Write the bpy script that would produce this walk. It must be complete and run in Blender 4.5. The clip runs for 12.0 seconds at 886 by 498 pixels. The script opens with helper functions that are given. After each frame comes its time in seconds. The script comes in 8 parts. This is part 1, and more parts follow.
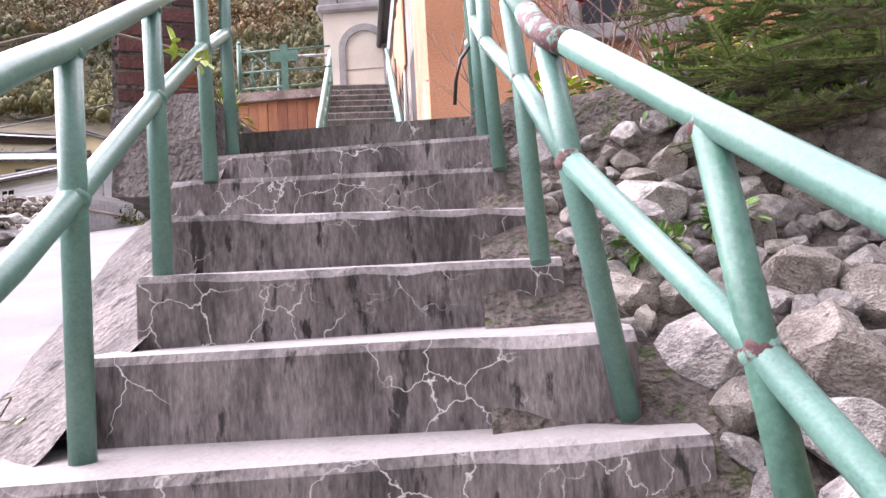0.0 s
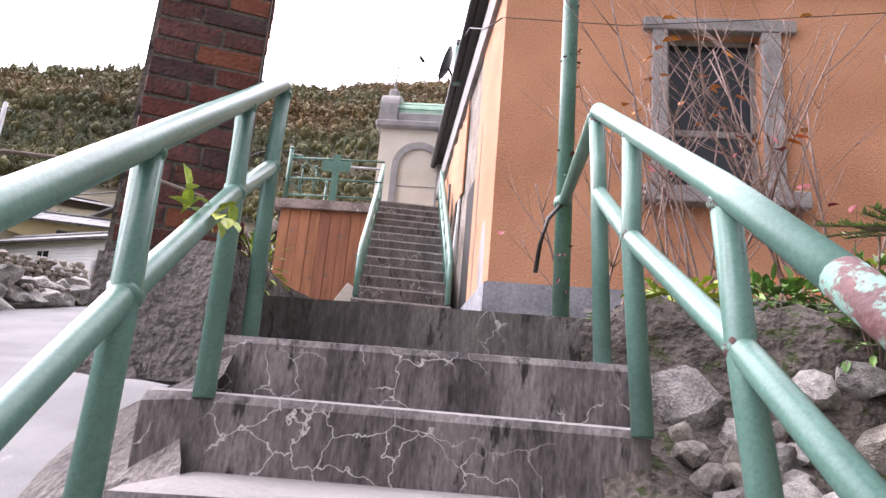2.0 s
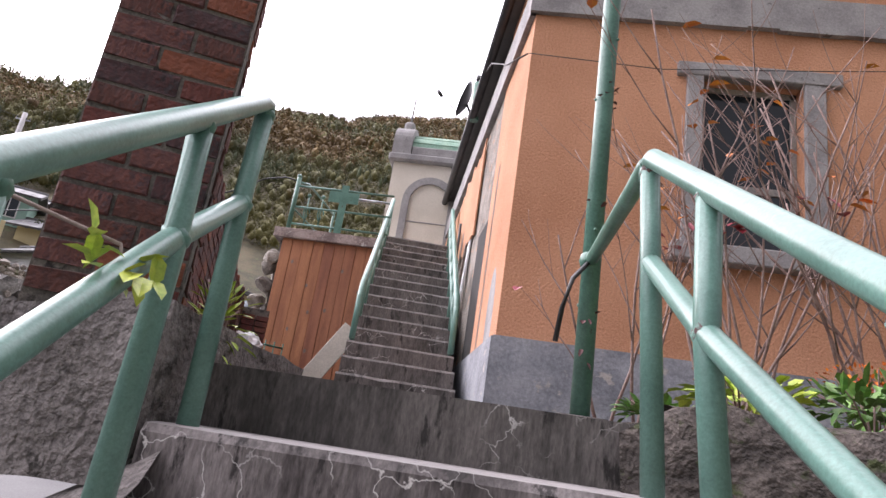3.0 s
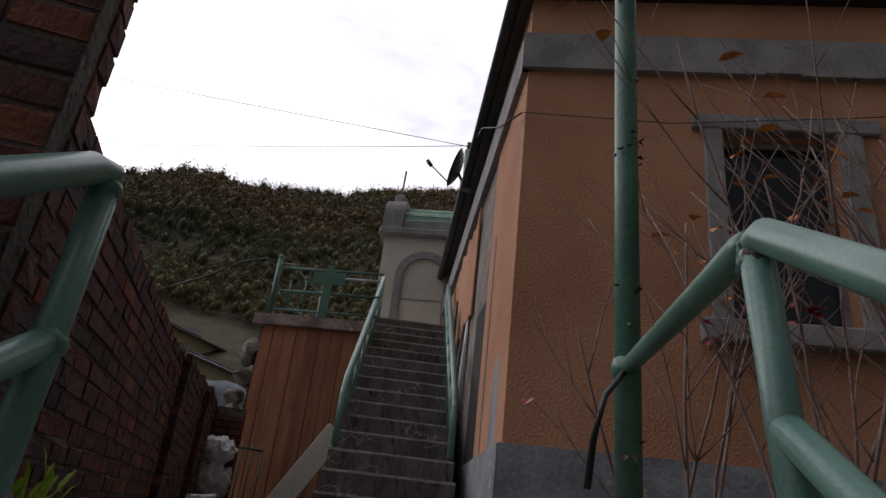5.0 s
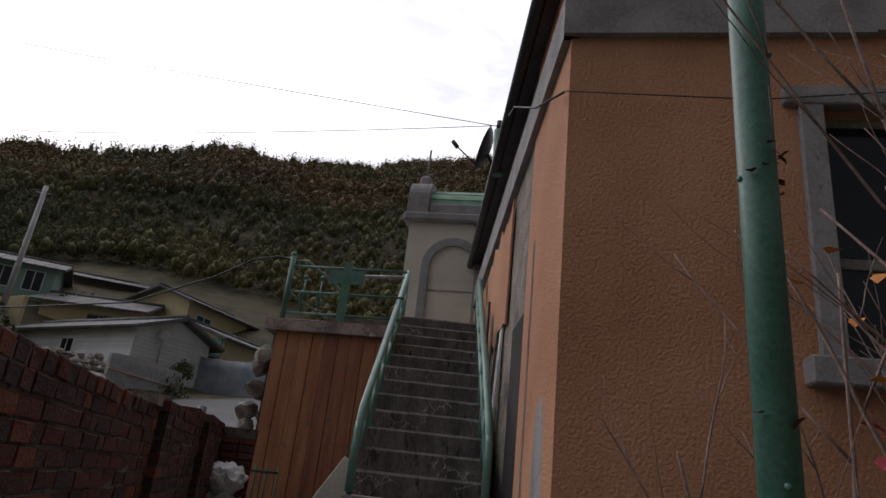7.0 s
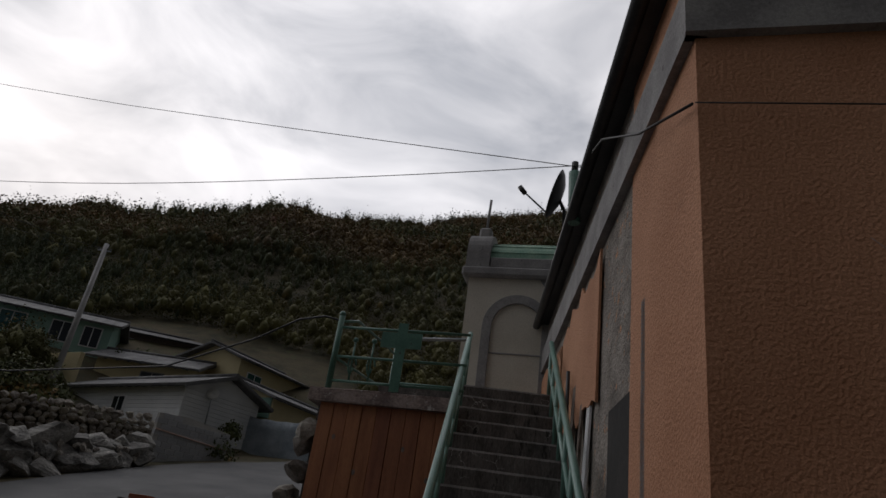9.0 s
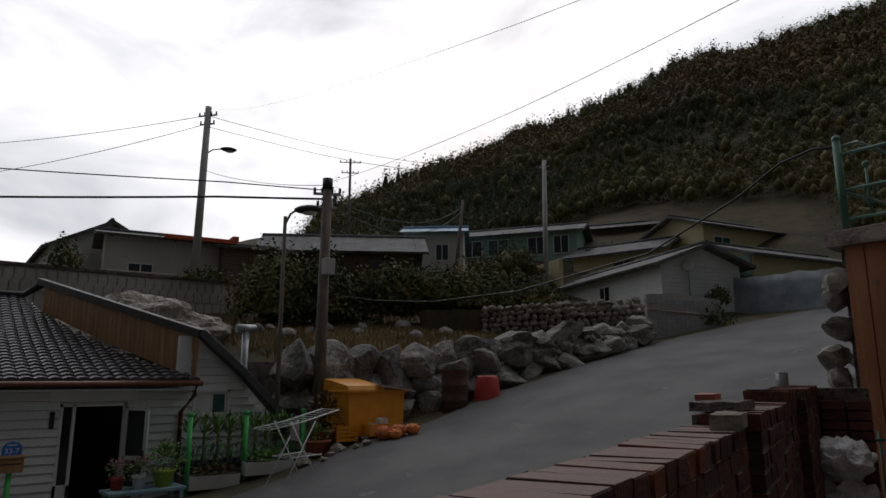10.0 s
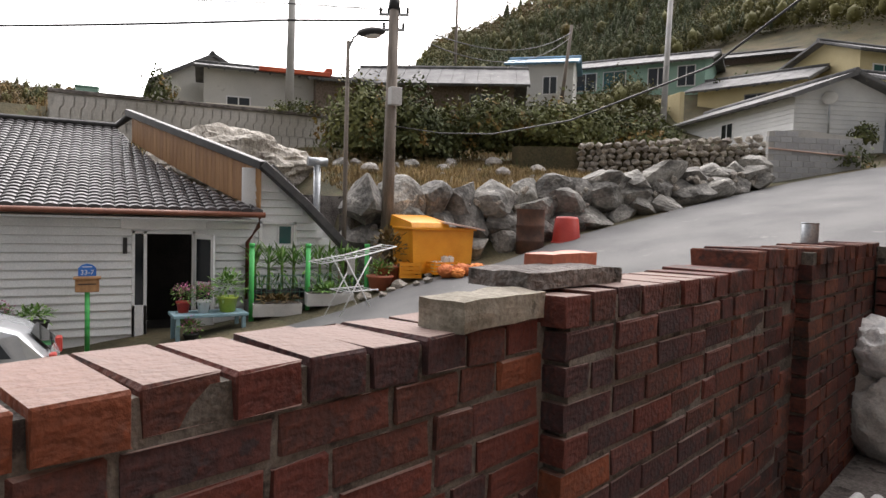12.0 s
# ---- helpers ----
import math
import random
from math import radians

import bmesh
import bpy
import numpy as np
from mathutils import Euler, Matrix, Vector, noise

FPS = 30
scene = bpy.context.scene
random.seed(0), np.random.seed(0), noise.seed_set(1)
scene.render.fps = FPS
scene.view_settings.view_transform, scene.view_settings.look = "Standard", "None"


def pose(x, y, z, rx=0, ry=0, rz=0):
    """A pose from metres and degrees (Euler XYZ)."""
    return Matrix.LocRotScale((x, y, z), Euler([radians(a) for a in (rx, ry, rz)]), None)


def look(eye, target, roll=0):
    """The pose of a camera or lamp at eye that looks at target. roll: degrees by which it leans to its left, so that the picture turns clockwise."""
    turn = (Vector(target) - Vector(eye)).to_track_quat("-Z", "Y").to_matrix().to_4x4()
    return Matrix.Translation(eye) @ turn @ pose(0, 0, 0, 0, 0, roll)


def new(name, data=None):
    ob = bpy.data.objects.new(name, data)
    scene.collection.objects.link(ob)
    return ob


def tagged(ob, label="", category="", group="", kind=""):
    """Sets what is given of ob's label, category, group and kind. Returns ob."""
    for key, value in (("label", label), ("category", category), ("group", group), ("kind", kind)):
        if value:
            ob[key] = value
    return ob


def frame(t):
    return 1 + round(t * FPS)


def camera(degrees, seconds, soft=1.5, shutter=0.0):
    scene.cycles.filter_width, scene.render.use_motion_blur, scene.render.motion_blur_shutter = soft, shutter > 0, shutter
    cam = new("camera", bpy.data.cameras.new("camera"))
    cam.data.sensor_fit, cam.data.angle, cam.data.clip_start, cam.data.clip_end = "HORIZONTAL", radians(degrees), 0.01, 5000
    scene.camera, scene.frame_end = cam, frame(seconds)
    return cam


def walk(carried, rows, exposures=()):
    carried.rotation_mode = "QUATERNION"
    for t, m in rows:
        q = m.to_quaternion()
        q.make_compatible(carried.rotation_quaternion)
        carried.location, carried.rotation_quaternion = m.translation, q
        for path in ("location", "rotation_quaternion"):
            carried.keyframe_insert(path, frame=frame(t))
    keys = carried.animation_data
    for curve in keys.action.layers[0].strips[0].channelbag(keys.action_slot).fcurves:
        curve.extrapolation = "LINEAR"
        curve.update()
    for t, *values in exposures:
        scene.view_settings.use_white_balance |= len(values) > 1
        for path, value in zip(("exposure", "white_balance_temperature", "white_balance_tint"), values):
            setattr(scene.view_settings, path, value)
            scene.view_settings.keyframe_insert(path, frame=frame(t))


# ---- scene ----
cam = camera(67.6, 12.0)
PATH = [
    (0, (0.695, 0.57, -0.813), (0.588, 2.561, -0.652), -3.4),
    (0.5, (0.617, 0.724, -0.673), (0.49, 2.711, -0.477), -2.0),
    (1, (0.602, 0.937, -0.559), (0.433, 2.913, -0.303), -0.6),
    (1.5, (0.526, 1.096, -0.499), (0.292, 3.031, -0.048), 4.7),
    (2, (0.452, 1.266, -0.363), (0.27, 3.197, 0.127), 5.0),
    (2.5, (0.457, 1.483, -0.241), (0.309, 3.413, 0.26), 5.4),
    (3, (0.404, 1.667, -0.168), (0.189, 3.566, 0.42), 8.9),
    (3.5, (0.373, 1.806, 0.018), (0.211, 3.679, 0.7), 9.2),
    (3.7, (0.395, 1.889, 0.037), (0.199, 3.758, 0.722), 8.6),
    (5.3, (0.371, 2.429, 0.297), (0.135, 4.248, 1.093), 5.8),
    (5.5, (0.396, 2.498, 0.393), (0.15, 4.335, 1.143), 4.8),
    (6, (0.317, 2.625, 0.437), (-0.011, 4.469, 1.138), 5.1),
    (6.5, (0.283, 2.851, 0.641), (-0.102, 4.7, 1.298), 5.6),
    (7, (0.278, 3.036, 0.781), (-0.043, 4.886, 1.471), 6.4),
    (9, (-0.049, 3.878, 1.114), (-0.527, 5.635, 1.942), 8.3),
    (9.5, (-0.274, 3.965, 1.21), (-1.33, 5.591, 1.699), 3.6),
    (10, (-0.512, 4.137, 1.241), (-2.065, 5.337, 1.625), -0.1),
    (10.5, (-0.578, 4.556, 1.298), (-2.287, 5.54, 1.634), 0.4),
    (11, (-0.674, 4.966, 1.284), (-2.5, 5.769, 1.424), 0.2),
    (11.5, (-0.735, 5.343, 1.227), (-2.576, 6.123, 1.183), 0.3),
    (12, (-0.767, 5.806, 1.261), (-2.544, 6.718, 1.159), 1.7),
]

# exposure follows the phone's automatic gain
EXPO = [(0.0, 1.7, 6500, 30), (1.0, 1.6, 6500, 28), (2.0, 1.35, 6500, 26), (3.0, 0.95, 6500, 24), (3.7, 0.5, 6500, 22), (5.3, -1.5, 6500, 18), (7.0, -1.33, 6500, 17), (9.0, -2.25, 6500, 13), (10.5, -1.9, 6500, 12), (11.0, -1.85, 6500, 12), (11.3, -1.2, 6500, 11), (11.6, -0.3, 6700, 13), (12.0, 0.6, 6900, 14)]

walk(cam, [(t, look(eye, target, roll)) for t, eye, target, roll in PATH], EXPO)

# ---- world and sun: bright overcast, thin cloud, brightest towards the west ----
SUN_AZ, SUN_EL = radians(-50), radians(24)
world = bpy.data.worlds.new("overcast")
scene.world = world
world.use_nodes = True
wn, wl = world.node_tree.nodes, world.node_tree.links
wbg = wn["Background"]
sky = wn.new("ShaderNodeTexSky")
sky.sky_type, sky.sun_disc = "NISHITA", False
sky.sun_elevation, sky.sun_rotation = SUN_EL, SUN_AZ
sky.air_density, sky.dust_density, sky.ozone_density = 1.0, 3.0, 1.0
wco = wn.new("ShaderNodeTexCoord")
wmap = wn.new("ShaderNodeMapping")
wmap.inputs["Scale"].default_value = (1.6, 1.6, 3.4)
wno = wn.new("ShaderNodeTexNoise")
wno.inputs["Scale"].default_value, wno.inputs["Detail"].default_value, wno.inputs["Roughness"].default_value = 2.3, 9, 0.52
wno.inputs["Distortion"].default_value = 0.5
wra = wn.new("ShaderNodeValToRGB")
wra.color_ramp.elements[0].position, wra.color_ramp.elements[0].color = 0.30, (5.9, 6.2, 6.7, 1)
wra.color_ramp.elements[1].position, wra.color_ramp.elements[1].color = 0.66, (12.4, 12.4, 12.6, 1)
wmx = wn.new("ShaderNodeMix")
wmx.data_type = "RGBA"
wmx.inputs[0].default_value = 0.86
wl.new(wco.outputs["Generated"], wmap.inputs["Vector"])
wl.new(wmap.outputs["Vector"], wno.inputs["Vector"])
wl.new(wno.outputs["Fac"], wra.inputs["Fac"])
wl.new(sky.outputs[0], wmx.inputs[6])
# thin cloud glows round the veiled sun
wdot = wn.new("ShaderNodeVectorMath")
wdot.operation = "DOT_PRODUCT"
wdot.inputs[1].default_value = (math.sin(SUN_AZ) * math.cos(SUN_EL), math.cos(SUN_AZ) * math.cos(SUN_EL), math.sin(SUN_EL))
wl.new(wco.outputs["Generated"], wdot.inputs[0])
wglow = wn.new("ShaderNodeMapRange")
wglow.interpolation_type = "SMOOTHSTEP"
wglow.inputs[1].default_value, wglow.inputs[2].default_value, wglow.inputs[3].default_value, wglow.inputs[4].default_value = -0.2, 1.0, 0.27, 4.5
wl.new(wdot.outputs["Value"], wglow.inputs[0])
wsc = wn.new("ShaderNodeVectorMath")
wsc.operation = "SCALE"
wl.new(wra.outputs["Color"], wsc.inputs[0])
wl.new(wglow.outputs[0], wsc.inputs["Scale"])
wl.new(wsc.outputs[0], wmx.inputs[7])
wl.new(wmx.outputs[2], wbg.inputs["Color"])
wbg.inputs["Strength"].default_value = 0.10
sun = new("sun", bpy.data.lights.new("sun", "SUN"))
sun.data.energy, sun.data.angle, sun.data.color = 0.6, radians(25), (1.0, 0.96, 0.9)
sun.matrix_basis = look((math.sin(SUN_AZ) * 50, math.cos(SUN_AZ) * 50, math.tan(SUN_EL) * 50), (0, 0, 0))


# ---- materials ----
def material(name, c1, c2, rough=0.8, metal=0.0, scale=3.0, fine=40.0, bump=0.3, c3=None, spots=0.62, vary=0.0, island=False, stretch=(1, 1, 1), depth=0.01, speckle=0.16):
    """Two-scale noise between c1 and c2, optional third colour in patches, fine bump, optional change from piece to piece."""
    m = bpy.data.materials.new(name)
    m.use_nodes = True
    n, l = m.node_tree.nodes, m.node_tree.links
    b = n["Principled BSDF"]
    b.inputs["Roughness"].default_value, b.inputs["Metallic"].default_value = rough, metal
    geo = n.new("ShaderNodeTexCoord")
    mp = n.new("ShaderNodeMapping")
    mp.inputs["Scale"].default_value = stretch
    l.new(geo.outputs["Object"], mp.inputs["Vector"])
    big = n.new("ShaderNodeTexNoise")
    big.inputs["Scale"].default_value, big.inputs["Detail"].default_value = scale, 6
    sm = n.new("ShaderNodeTexNoise")
    sm.inputs["Scale"].default_value, sm.inputs["Detail"].default_value = fine, 4
    for q in (big, sm):
        l.new(mp.outputs["Vector"], q.inputs["Vector"])
    mixf = n.new("ShaderNodeMath")
    mixf.operation = "MULTIPLY_ADD"
    mixf.inputs[1].default_value, mixf.inputs[2].default_value = 0.55, -0.27
    l.new(sm.outputs["Fac"], mixf.inputs[0])
    add = n.new("ShaderNodeMath")
    l.new(big.outputs["Fac"], add.inputs[0])
    l.new(mixf.outputs[0], add.inputs[1])
    ramp = n.new("ShaderNodeValToRGB")
    e = ramp.color_ramp.elements
    e[0].position, e[0].color = 0.32, (*c1, 1)
    e[1].position, e[1].color = 0.66, (*c2, 1)
    l.new(add.outputs[0], ramp.inputs["Fac"])
    colour = ramp.outputs["Color"]
    if c3:
        sp = n.new("ShaderNodeTexNoise")
        sp.inputs["Scale"].default_value, sp.inputs["Detail"].default_value, sp.inputs["Roughness"].default_value = scale * 2.3, 8, 0.65
        l.new(mp.outputs["Vector"], sp.inputs["Vector"])
        sr = n.new("ShaderNodeMapRange")
        sr.inputs[1].default_value, sr.inputs[2].default_value = spots, spots + 0.06
        l.new(sp.outputs["Fac"], sr.inputs[0])
        mx = n.new("ShaderNodeMix")
        mx.data_type = "RGBA"
        l.new(sr.outputs[0], mx.inputs[0])
        l.new(colour, mx.inputs[6])
        mx.inputs[7].default_value = (*c3, 1)
        colour = mx.outputs[2]
    # fine speckle of grit and pores
    gr = n.new("ShaderNodeTexNoise")
    gr.inputs["Scale"].default_value, gr.inputs["Detail"].default_value, gr.inputs["Roughness"].default_value = fine * 2.2, 3, 0.7
    l.new(mp.outputs["Vector"], gr.inputs["Vector"])
    gm = n.new("ShaderNodeMapRange")
    gm.inputs[1].default_value, gm.inputs[2].default_value, gm.inputs[3].default_value, gm.inputs[4].default_value = 0.3, 0.7, 1 - speckle, 1 + speckle
    l.new(gr.outputs["Fac"], gm.inputs[0])
    gv = n.new("ShaderNodeVectorMath")
    gv.operation = "SCALE"
    l.new(colour, gv.inputs[0])
    l.new(gm.outputs[0], gv.inputs["Scale"])
    colour = gv.outputs[0]
    if vary:
        src = n.new("ShaderNodeNewGeometry").outputs["Random Per Island"] if island else n.new("ShaderNodeObjectInfo").outputs["Random"]
        hv = n.new("ShaderNodeHueSaturation")
        vr = n.new("ShaderNodeMapRange")
        vr.inputs[3].default_value, vr.inputs[4].default_value = 1 - vary, 1 + vary
        hr = n.new("ShaderNodeMapRange")
        hr.inputs[3].default_value, hr.inputs[4].default_value = 0.5 - vary * 0.03, 0.5 + vary * 0.03
        l.new(src, vr.inputs[0])
        l.new(src, hr.inputs[0])
        l.new(vr.outputs[0], hv.inputs["Value"])
        l.new(hr.outputs[0], hv.inputs["Hue"])
        l.new(colour, hv.inputs["Color"])
        colour = hv.outputs["Color"]
    l.new(colour, b.inputs["Base Color"])
    if bump:
        bp = n.new("ShaderNodeBump")
        bp.inputs["Strength"].default_value, bp.inputs["Distance"].default_value = bump, depth
        l.new(add.outputs[0], bp.inputs["Height"])
        l.new(bp.outputs["Normal"], b.inputs["Normal"])
    return m


def cracked_concrete(name, c1, c2, cracks):
    """Old cement render: vertical damp streaks, stains, and veins of white lime along cracks."""
    m = material(name, c1, c2, 0.9, 0, 7.0, 60, 0.9, tuple(v * 0.5 for v in c1), 0.57, stretch=(1, 1, 0.28), depth=0.012, speckle=0.32)
    n, l = m.node_tree.nodes, m.node_tree.links
    b = n["Principled BSDF"]
    co = n.new("ShaderNodeTexCoord")
    wob = n.new("ShaderNodeTexNoise")
    wob.inputs["Scale"].default_value, wob.inputs["Detail"].default_value = 9, 5
    l.new(co.outputs["Object"], wob.inputs["Vector"])
    mixv = n.new("ShaderNodeMix")
    mixv.data_type = "RGBA"
    mixv.inputs[0].default_value = 0.14
    l.new(co.outputs["Object"], mixv.inputs[6])
    l.new(wob.outputs["Color"], mixv.inputs[7])
    vor = n.new("ShaderNodeTexVoronoi")
    vor.feature = "DISTANCE_TO_EDGE"
    vor.inputs["Scale"].default_value = 9.5
    l.new(mixv.outputs[2], vor.inputs["Vector"])
    line = n.new("ShaderNodeMapRange")
    line.inputs[1].default_value, line.inputs[2].default_value, line.inputs[3].default_value, line.inputs[4].default_value = 0.0015, 0.017, 1, 0
    l.new(vor.outputs["Distance"], line.inputs[0])
    where = n.new("ShaderNodeTexNoise")
    where.inputs["Scale"].default_value, where.inputs["Detail"].default_value = 2.6, 6
    l.new(co.outputs["Object"], where.inputs["Vector"])
    gate = n.new("ShaderNodeMapRange")
    gate.inputs[1].default_value, gate.inputs[2].default_value = cracks, cracks + 0.07
    l.new(where.outputs["Fac"], gate.inputs[0])
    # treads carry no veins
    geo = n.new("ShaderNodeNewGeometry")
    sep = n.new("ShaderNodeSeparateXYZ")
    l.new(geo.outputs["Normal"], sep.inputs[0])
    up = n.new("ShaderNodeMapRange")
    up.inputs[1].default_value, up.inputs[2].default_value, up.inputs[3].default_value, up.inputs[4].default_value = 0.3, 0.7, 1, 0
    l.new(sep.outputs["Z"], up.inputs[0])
    m1 = n.new("ShaderNodeMath")
    m1.operation = "MULTIPLY"
    l.new(line.outputs[0], m1.inputs[0])
    l.new(gate.outputs[0], m1.inputs[1])
    m2 = n.new("ShaderNodeMath")
    m2.operation = "MULTIPLY"
    l.new(m1.outputs[0], m2.inputs[0])
    l.new(up.outputs[0], m2.inputs[1])
    mx = n.new("ShaderNodeMix")
    mx.data_type = "RGBA"
    old = b.inputs["Base Color"].links[0].from_socket
    # up-facing treads mixed towards a paler grey
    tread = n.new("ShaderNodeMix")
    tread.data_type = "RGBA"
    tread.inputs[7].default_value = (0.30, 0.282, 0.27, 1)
    pale_up = n.new("ShaderNodeMapRange")
    pale_up.inputs[1].default_value, pale_up.inputs[2].default_value, pale_up.inputs[3].default_value, pale_up.inputs[4].default_value = 0.5, 0.95, 0, 0.75
    l.new(sep.outputs["Z"], pale_up.inputs[0])
    l.new(pale_up.outputs[0], tread.inputs[0])
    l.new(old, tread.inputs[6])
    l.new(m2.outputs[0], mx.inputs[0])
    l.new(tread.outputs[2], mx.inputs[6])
    mx.inputs[7].default_value = (0.62, 0.60, 0.57, 1)
    l.new(mx.outputs[2], b.inputs["Base Color"])
    return m


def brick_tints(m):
    """Some bricks burnt purple, some orange, with up-facing faces mixed to a paler pinkish grey."""
    n, l = m.node_tree.nodes, m.node_tree.links
    b = n["Principled BSDF"]
    old = b.inputs["Base Color"].links[0].from_socket
    info = n.new("ShaderNodeObjectInfo")
    ramp = n.new("ShaderNodeValToRGB")
    ramp.color_ramp.interpolation = "CONSTANT"
    e = ramp.color_ramp.elements
    e[0].position, e[0].color = 0.0, (0.040, 0.024, 0.028, 1)
    e[1].position, e[1].color = 0.30, (0.125, 0.027, 0.018, 1)
    for p, c in ((0.55, (0.065, 0.024, 0.020, 1)), (0.74, (0.24, 0.064, 0.022, 1)), (0.86, (0.09, 0.034, 0.037, 1))):
        q = e.new(p)
        q.color = c
    l.new(info.outputs["Random"], ramp.inputs["Fac"])
    mx = n.new("ShaderNodeMix")
    mx.data_type = "RGBA"
    mx.inputs[0].default_value = 0.5
    l.new(old, mx.inputs[6])
    l.new(ramp.outputs["Color"], mx.inputs[7])
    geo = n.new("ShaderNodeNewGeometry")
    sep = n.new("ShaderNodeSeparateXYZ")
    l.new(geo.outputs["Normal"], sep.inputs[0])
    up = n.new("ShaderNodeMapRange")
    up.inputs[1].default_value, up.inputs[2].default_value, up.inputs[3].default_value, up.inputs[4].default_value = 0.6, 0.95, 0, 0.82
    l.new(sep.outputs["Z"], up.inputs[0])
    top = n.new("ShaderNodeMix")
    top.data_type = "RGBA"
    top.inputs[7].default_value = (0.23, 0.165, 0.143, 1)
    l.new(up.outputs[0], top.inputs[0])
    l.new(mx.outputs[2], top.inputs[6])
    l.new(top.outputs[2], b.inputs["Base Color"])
    return m


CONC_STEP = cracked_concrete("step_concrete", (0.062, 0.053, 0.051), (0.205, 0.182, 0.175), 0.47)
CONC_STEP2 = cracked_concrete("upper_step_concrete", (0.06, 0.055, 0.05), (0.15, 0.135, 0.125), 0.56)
CONC = material("rough_concrete", (0.075, 0.066, 0.062), (0.20, 0.18, 0.168), 0.95, 0, 4, 45, 1.0, (0.05, 0.045, 0.04), 0.57, depth=0.05, speckle=0.35)
CONC_PALE = material("pale_concrete", (0.33, 0.32, 0.30), (0.50, 0.48, 0.45), 0.9, 0, 1.5, 30, 0.4, (0.2, 0.19, 0.18), 0.66)
PLINTH = material("grey_plinth_render", (0.17, 0.18, 0.20), (0.31, 0.32, 0.34), 0.85, 0, 3, 35, 0.6, (0.40, 0.37, 0.34), 0.6, depth=0.02)
STUCCO = material("orange_stucco", (0.41, 0.19, 0.10), (0.57, 0.292, 0.17), 0.92, 0, 0.9, 55, 1.0, (0.38, 0.18, 0.098), 0.63, depth=0.022, speckle=0.2)
STUCCO_OLD = material("broken_side_render", (0.17, 0.15, 0.13), (0.34, 0.30, 0.26), 0.95, 0, 4, 40, 1.0, (0.55, 0.27, 0.14), 0.6, depth=0.05)
CREAM = material("cream_render", (0.52, 0.48, 0.40), (0.66, 0.61, 0.52), 0.9, 0, 1.4, 40, 0.35, (0.42, 0.38, 0.32), 0.68)
GREYTRIM = material("weathered_grey_trim", (0.20, 0.19, 0.19), (0.33, 0.32, 0.31), 0.9, 0, 4, 50, 0.6, (0.12, 0.11, 0.11), 0.63)
PATINA = material("green_copper_roof", (0.17, 0.33, 0.25), (0.35, 0.50, 0.38), 0.6, 0.2, 3, 30, 0.3, (0.16, 0.16, 0.13), 0.62)
GREEN = material("green_pipe_paint", (0.085, 0.185, 0.15), (0.12, 0.245, 0.20), 0.38, 0, 6, 80, 0.25, (0.06, 0.035, 0.03), 0.735, depth=0.004)
GREEN_D = material("old_green_pipe_paint", (0.045, 0.125, 0.09), (0.085, 0.20, 0.15), 0.42, 0, 6, 60, 0.4, (0.05, 0.028, 0.022), 0.66, depth=0.005)
RUST = material("purple_brown_rust", (0.05, 0.018, 0.02), (0.12, 0.045, 0.042), 0.75, 0.1, 18, 90, 0.8, (0.35, 0.5, 0.44), 0.63)
BRICK = material("wall_brick", (0.018, 0.009, 0.009), (0.14, 0.034, 0.018), 0.8, 0, 9, 70, 0.9, (0.028, 0.018, 0.018), 0.55, vary=0.35, depth=0.012, speckle=0.3)
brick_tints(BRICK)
MORTAR = material("old_mortar", (0.065, 0.058, 0.05), (0.16, 0.145, 0.125), 0.95, 0, 6, 70, 1.0, (0.035, 0.030, 0.028), 0.55, depth=0.012, speckle=0.3)
PLANK = material("knotty_brown_planks", (0.22, 0.075, 0.03), (0.36, 0.14, 0.06), 0.62, 0, 2.0, 30, 0.3, (0.09, 0.03, 0.018), 0.72, vary=0.18, stretch=(6, 6, 0.7))
STONE = material("rubble_stone", (0.19, 0.165, 0.14), (0.44, 0.40, 0.35), 0.9, 0, 5, 40, 0.8, (0.12, 0.11, 0.095), 0.6, vary=0.32, depth=0.03)
STONE_W = material("white_rubble_stone", (0.19, 0.175, 0.165), (0.46, 0.43, 0.40), 0.9, 0, 6, 40, 0.9, (0.22, 0.17, 0.14), 0.58, vary=0.35, depth=0.03)
BOULDER = material("granite_boulder", (0.10, 0.096, 0.09), (0.32, 0.305, 0.28), 0.9, 0, 1.9, 16, 1.0, (0.46, 0.44, 0.40), 0.6, vary=0.3, depth=0.08)
ROCK = material("bare_white_rock", (0.25, 0.22, 0.19), (0.62, 0.58, 0.52), 0.9, 0, 0.8, 9, 1.0, (0.16, 0.13, 0.11), 0.6, depth=0.15)
ASPHALT = material("worn_road", (0.085, 0.085, 0.087), (0.145, 0.144, 0.142), 0.85, 0, 0.6, 60, 0.6, (0.19, 0.187, 0.18), 0.63)
DRY = material("dry_grass_soil", (0.048, 0.046, 0.025), (0.115, 0.092, 0.05), 0.95, 0, 0.7, 12, 1.0, (0.09, 0.10, 0.045), 0.58, depth=0.05)
FOREST = material("autumn_forest_floor", (0.03, 0.034, 0.016), (0.065, 0.055, 0.028), 0.95, 0, 0.08, 0.9, 0.8, (0.045, 0.065, 0.022), 0.55, depth=0.3, speckle=0.35)
LEAF_A = material("autumn_leaves_brown", (0.085, 0.058, 0.02), (0.16, 0.098, 0.03), 0.8, 0, 0.04, 0.5, 0, (0.17, 0.075, 0.03), 0.60, vary=0.22, island=True)
LEAF_G = material("dull_green_leaves", (0.058, 0.062, 0.018), (0.12, 0.108, 0.028), 0.8, 0, 0.05, 0.5, 0, (0.15, 0.11, 0.03), 0.60, vary=0.22, island=True)
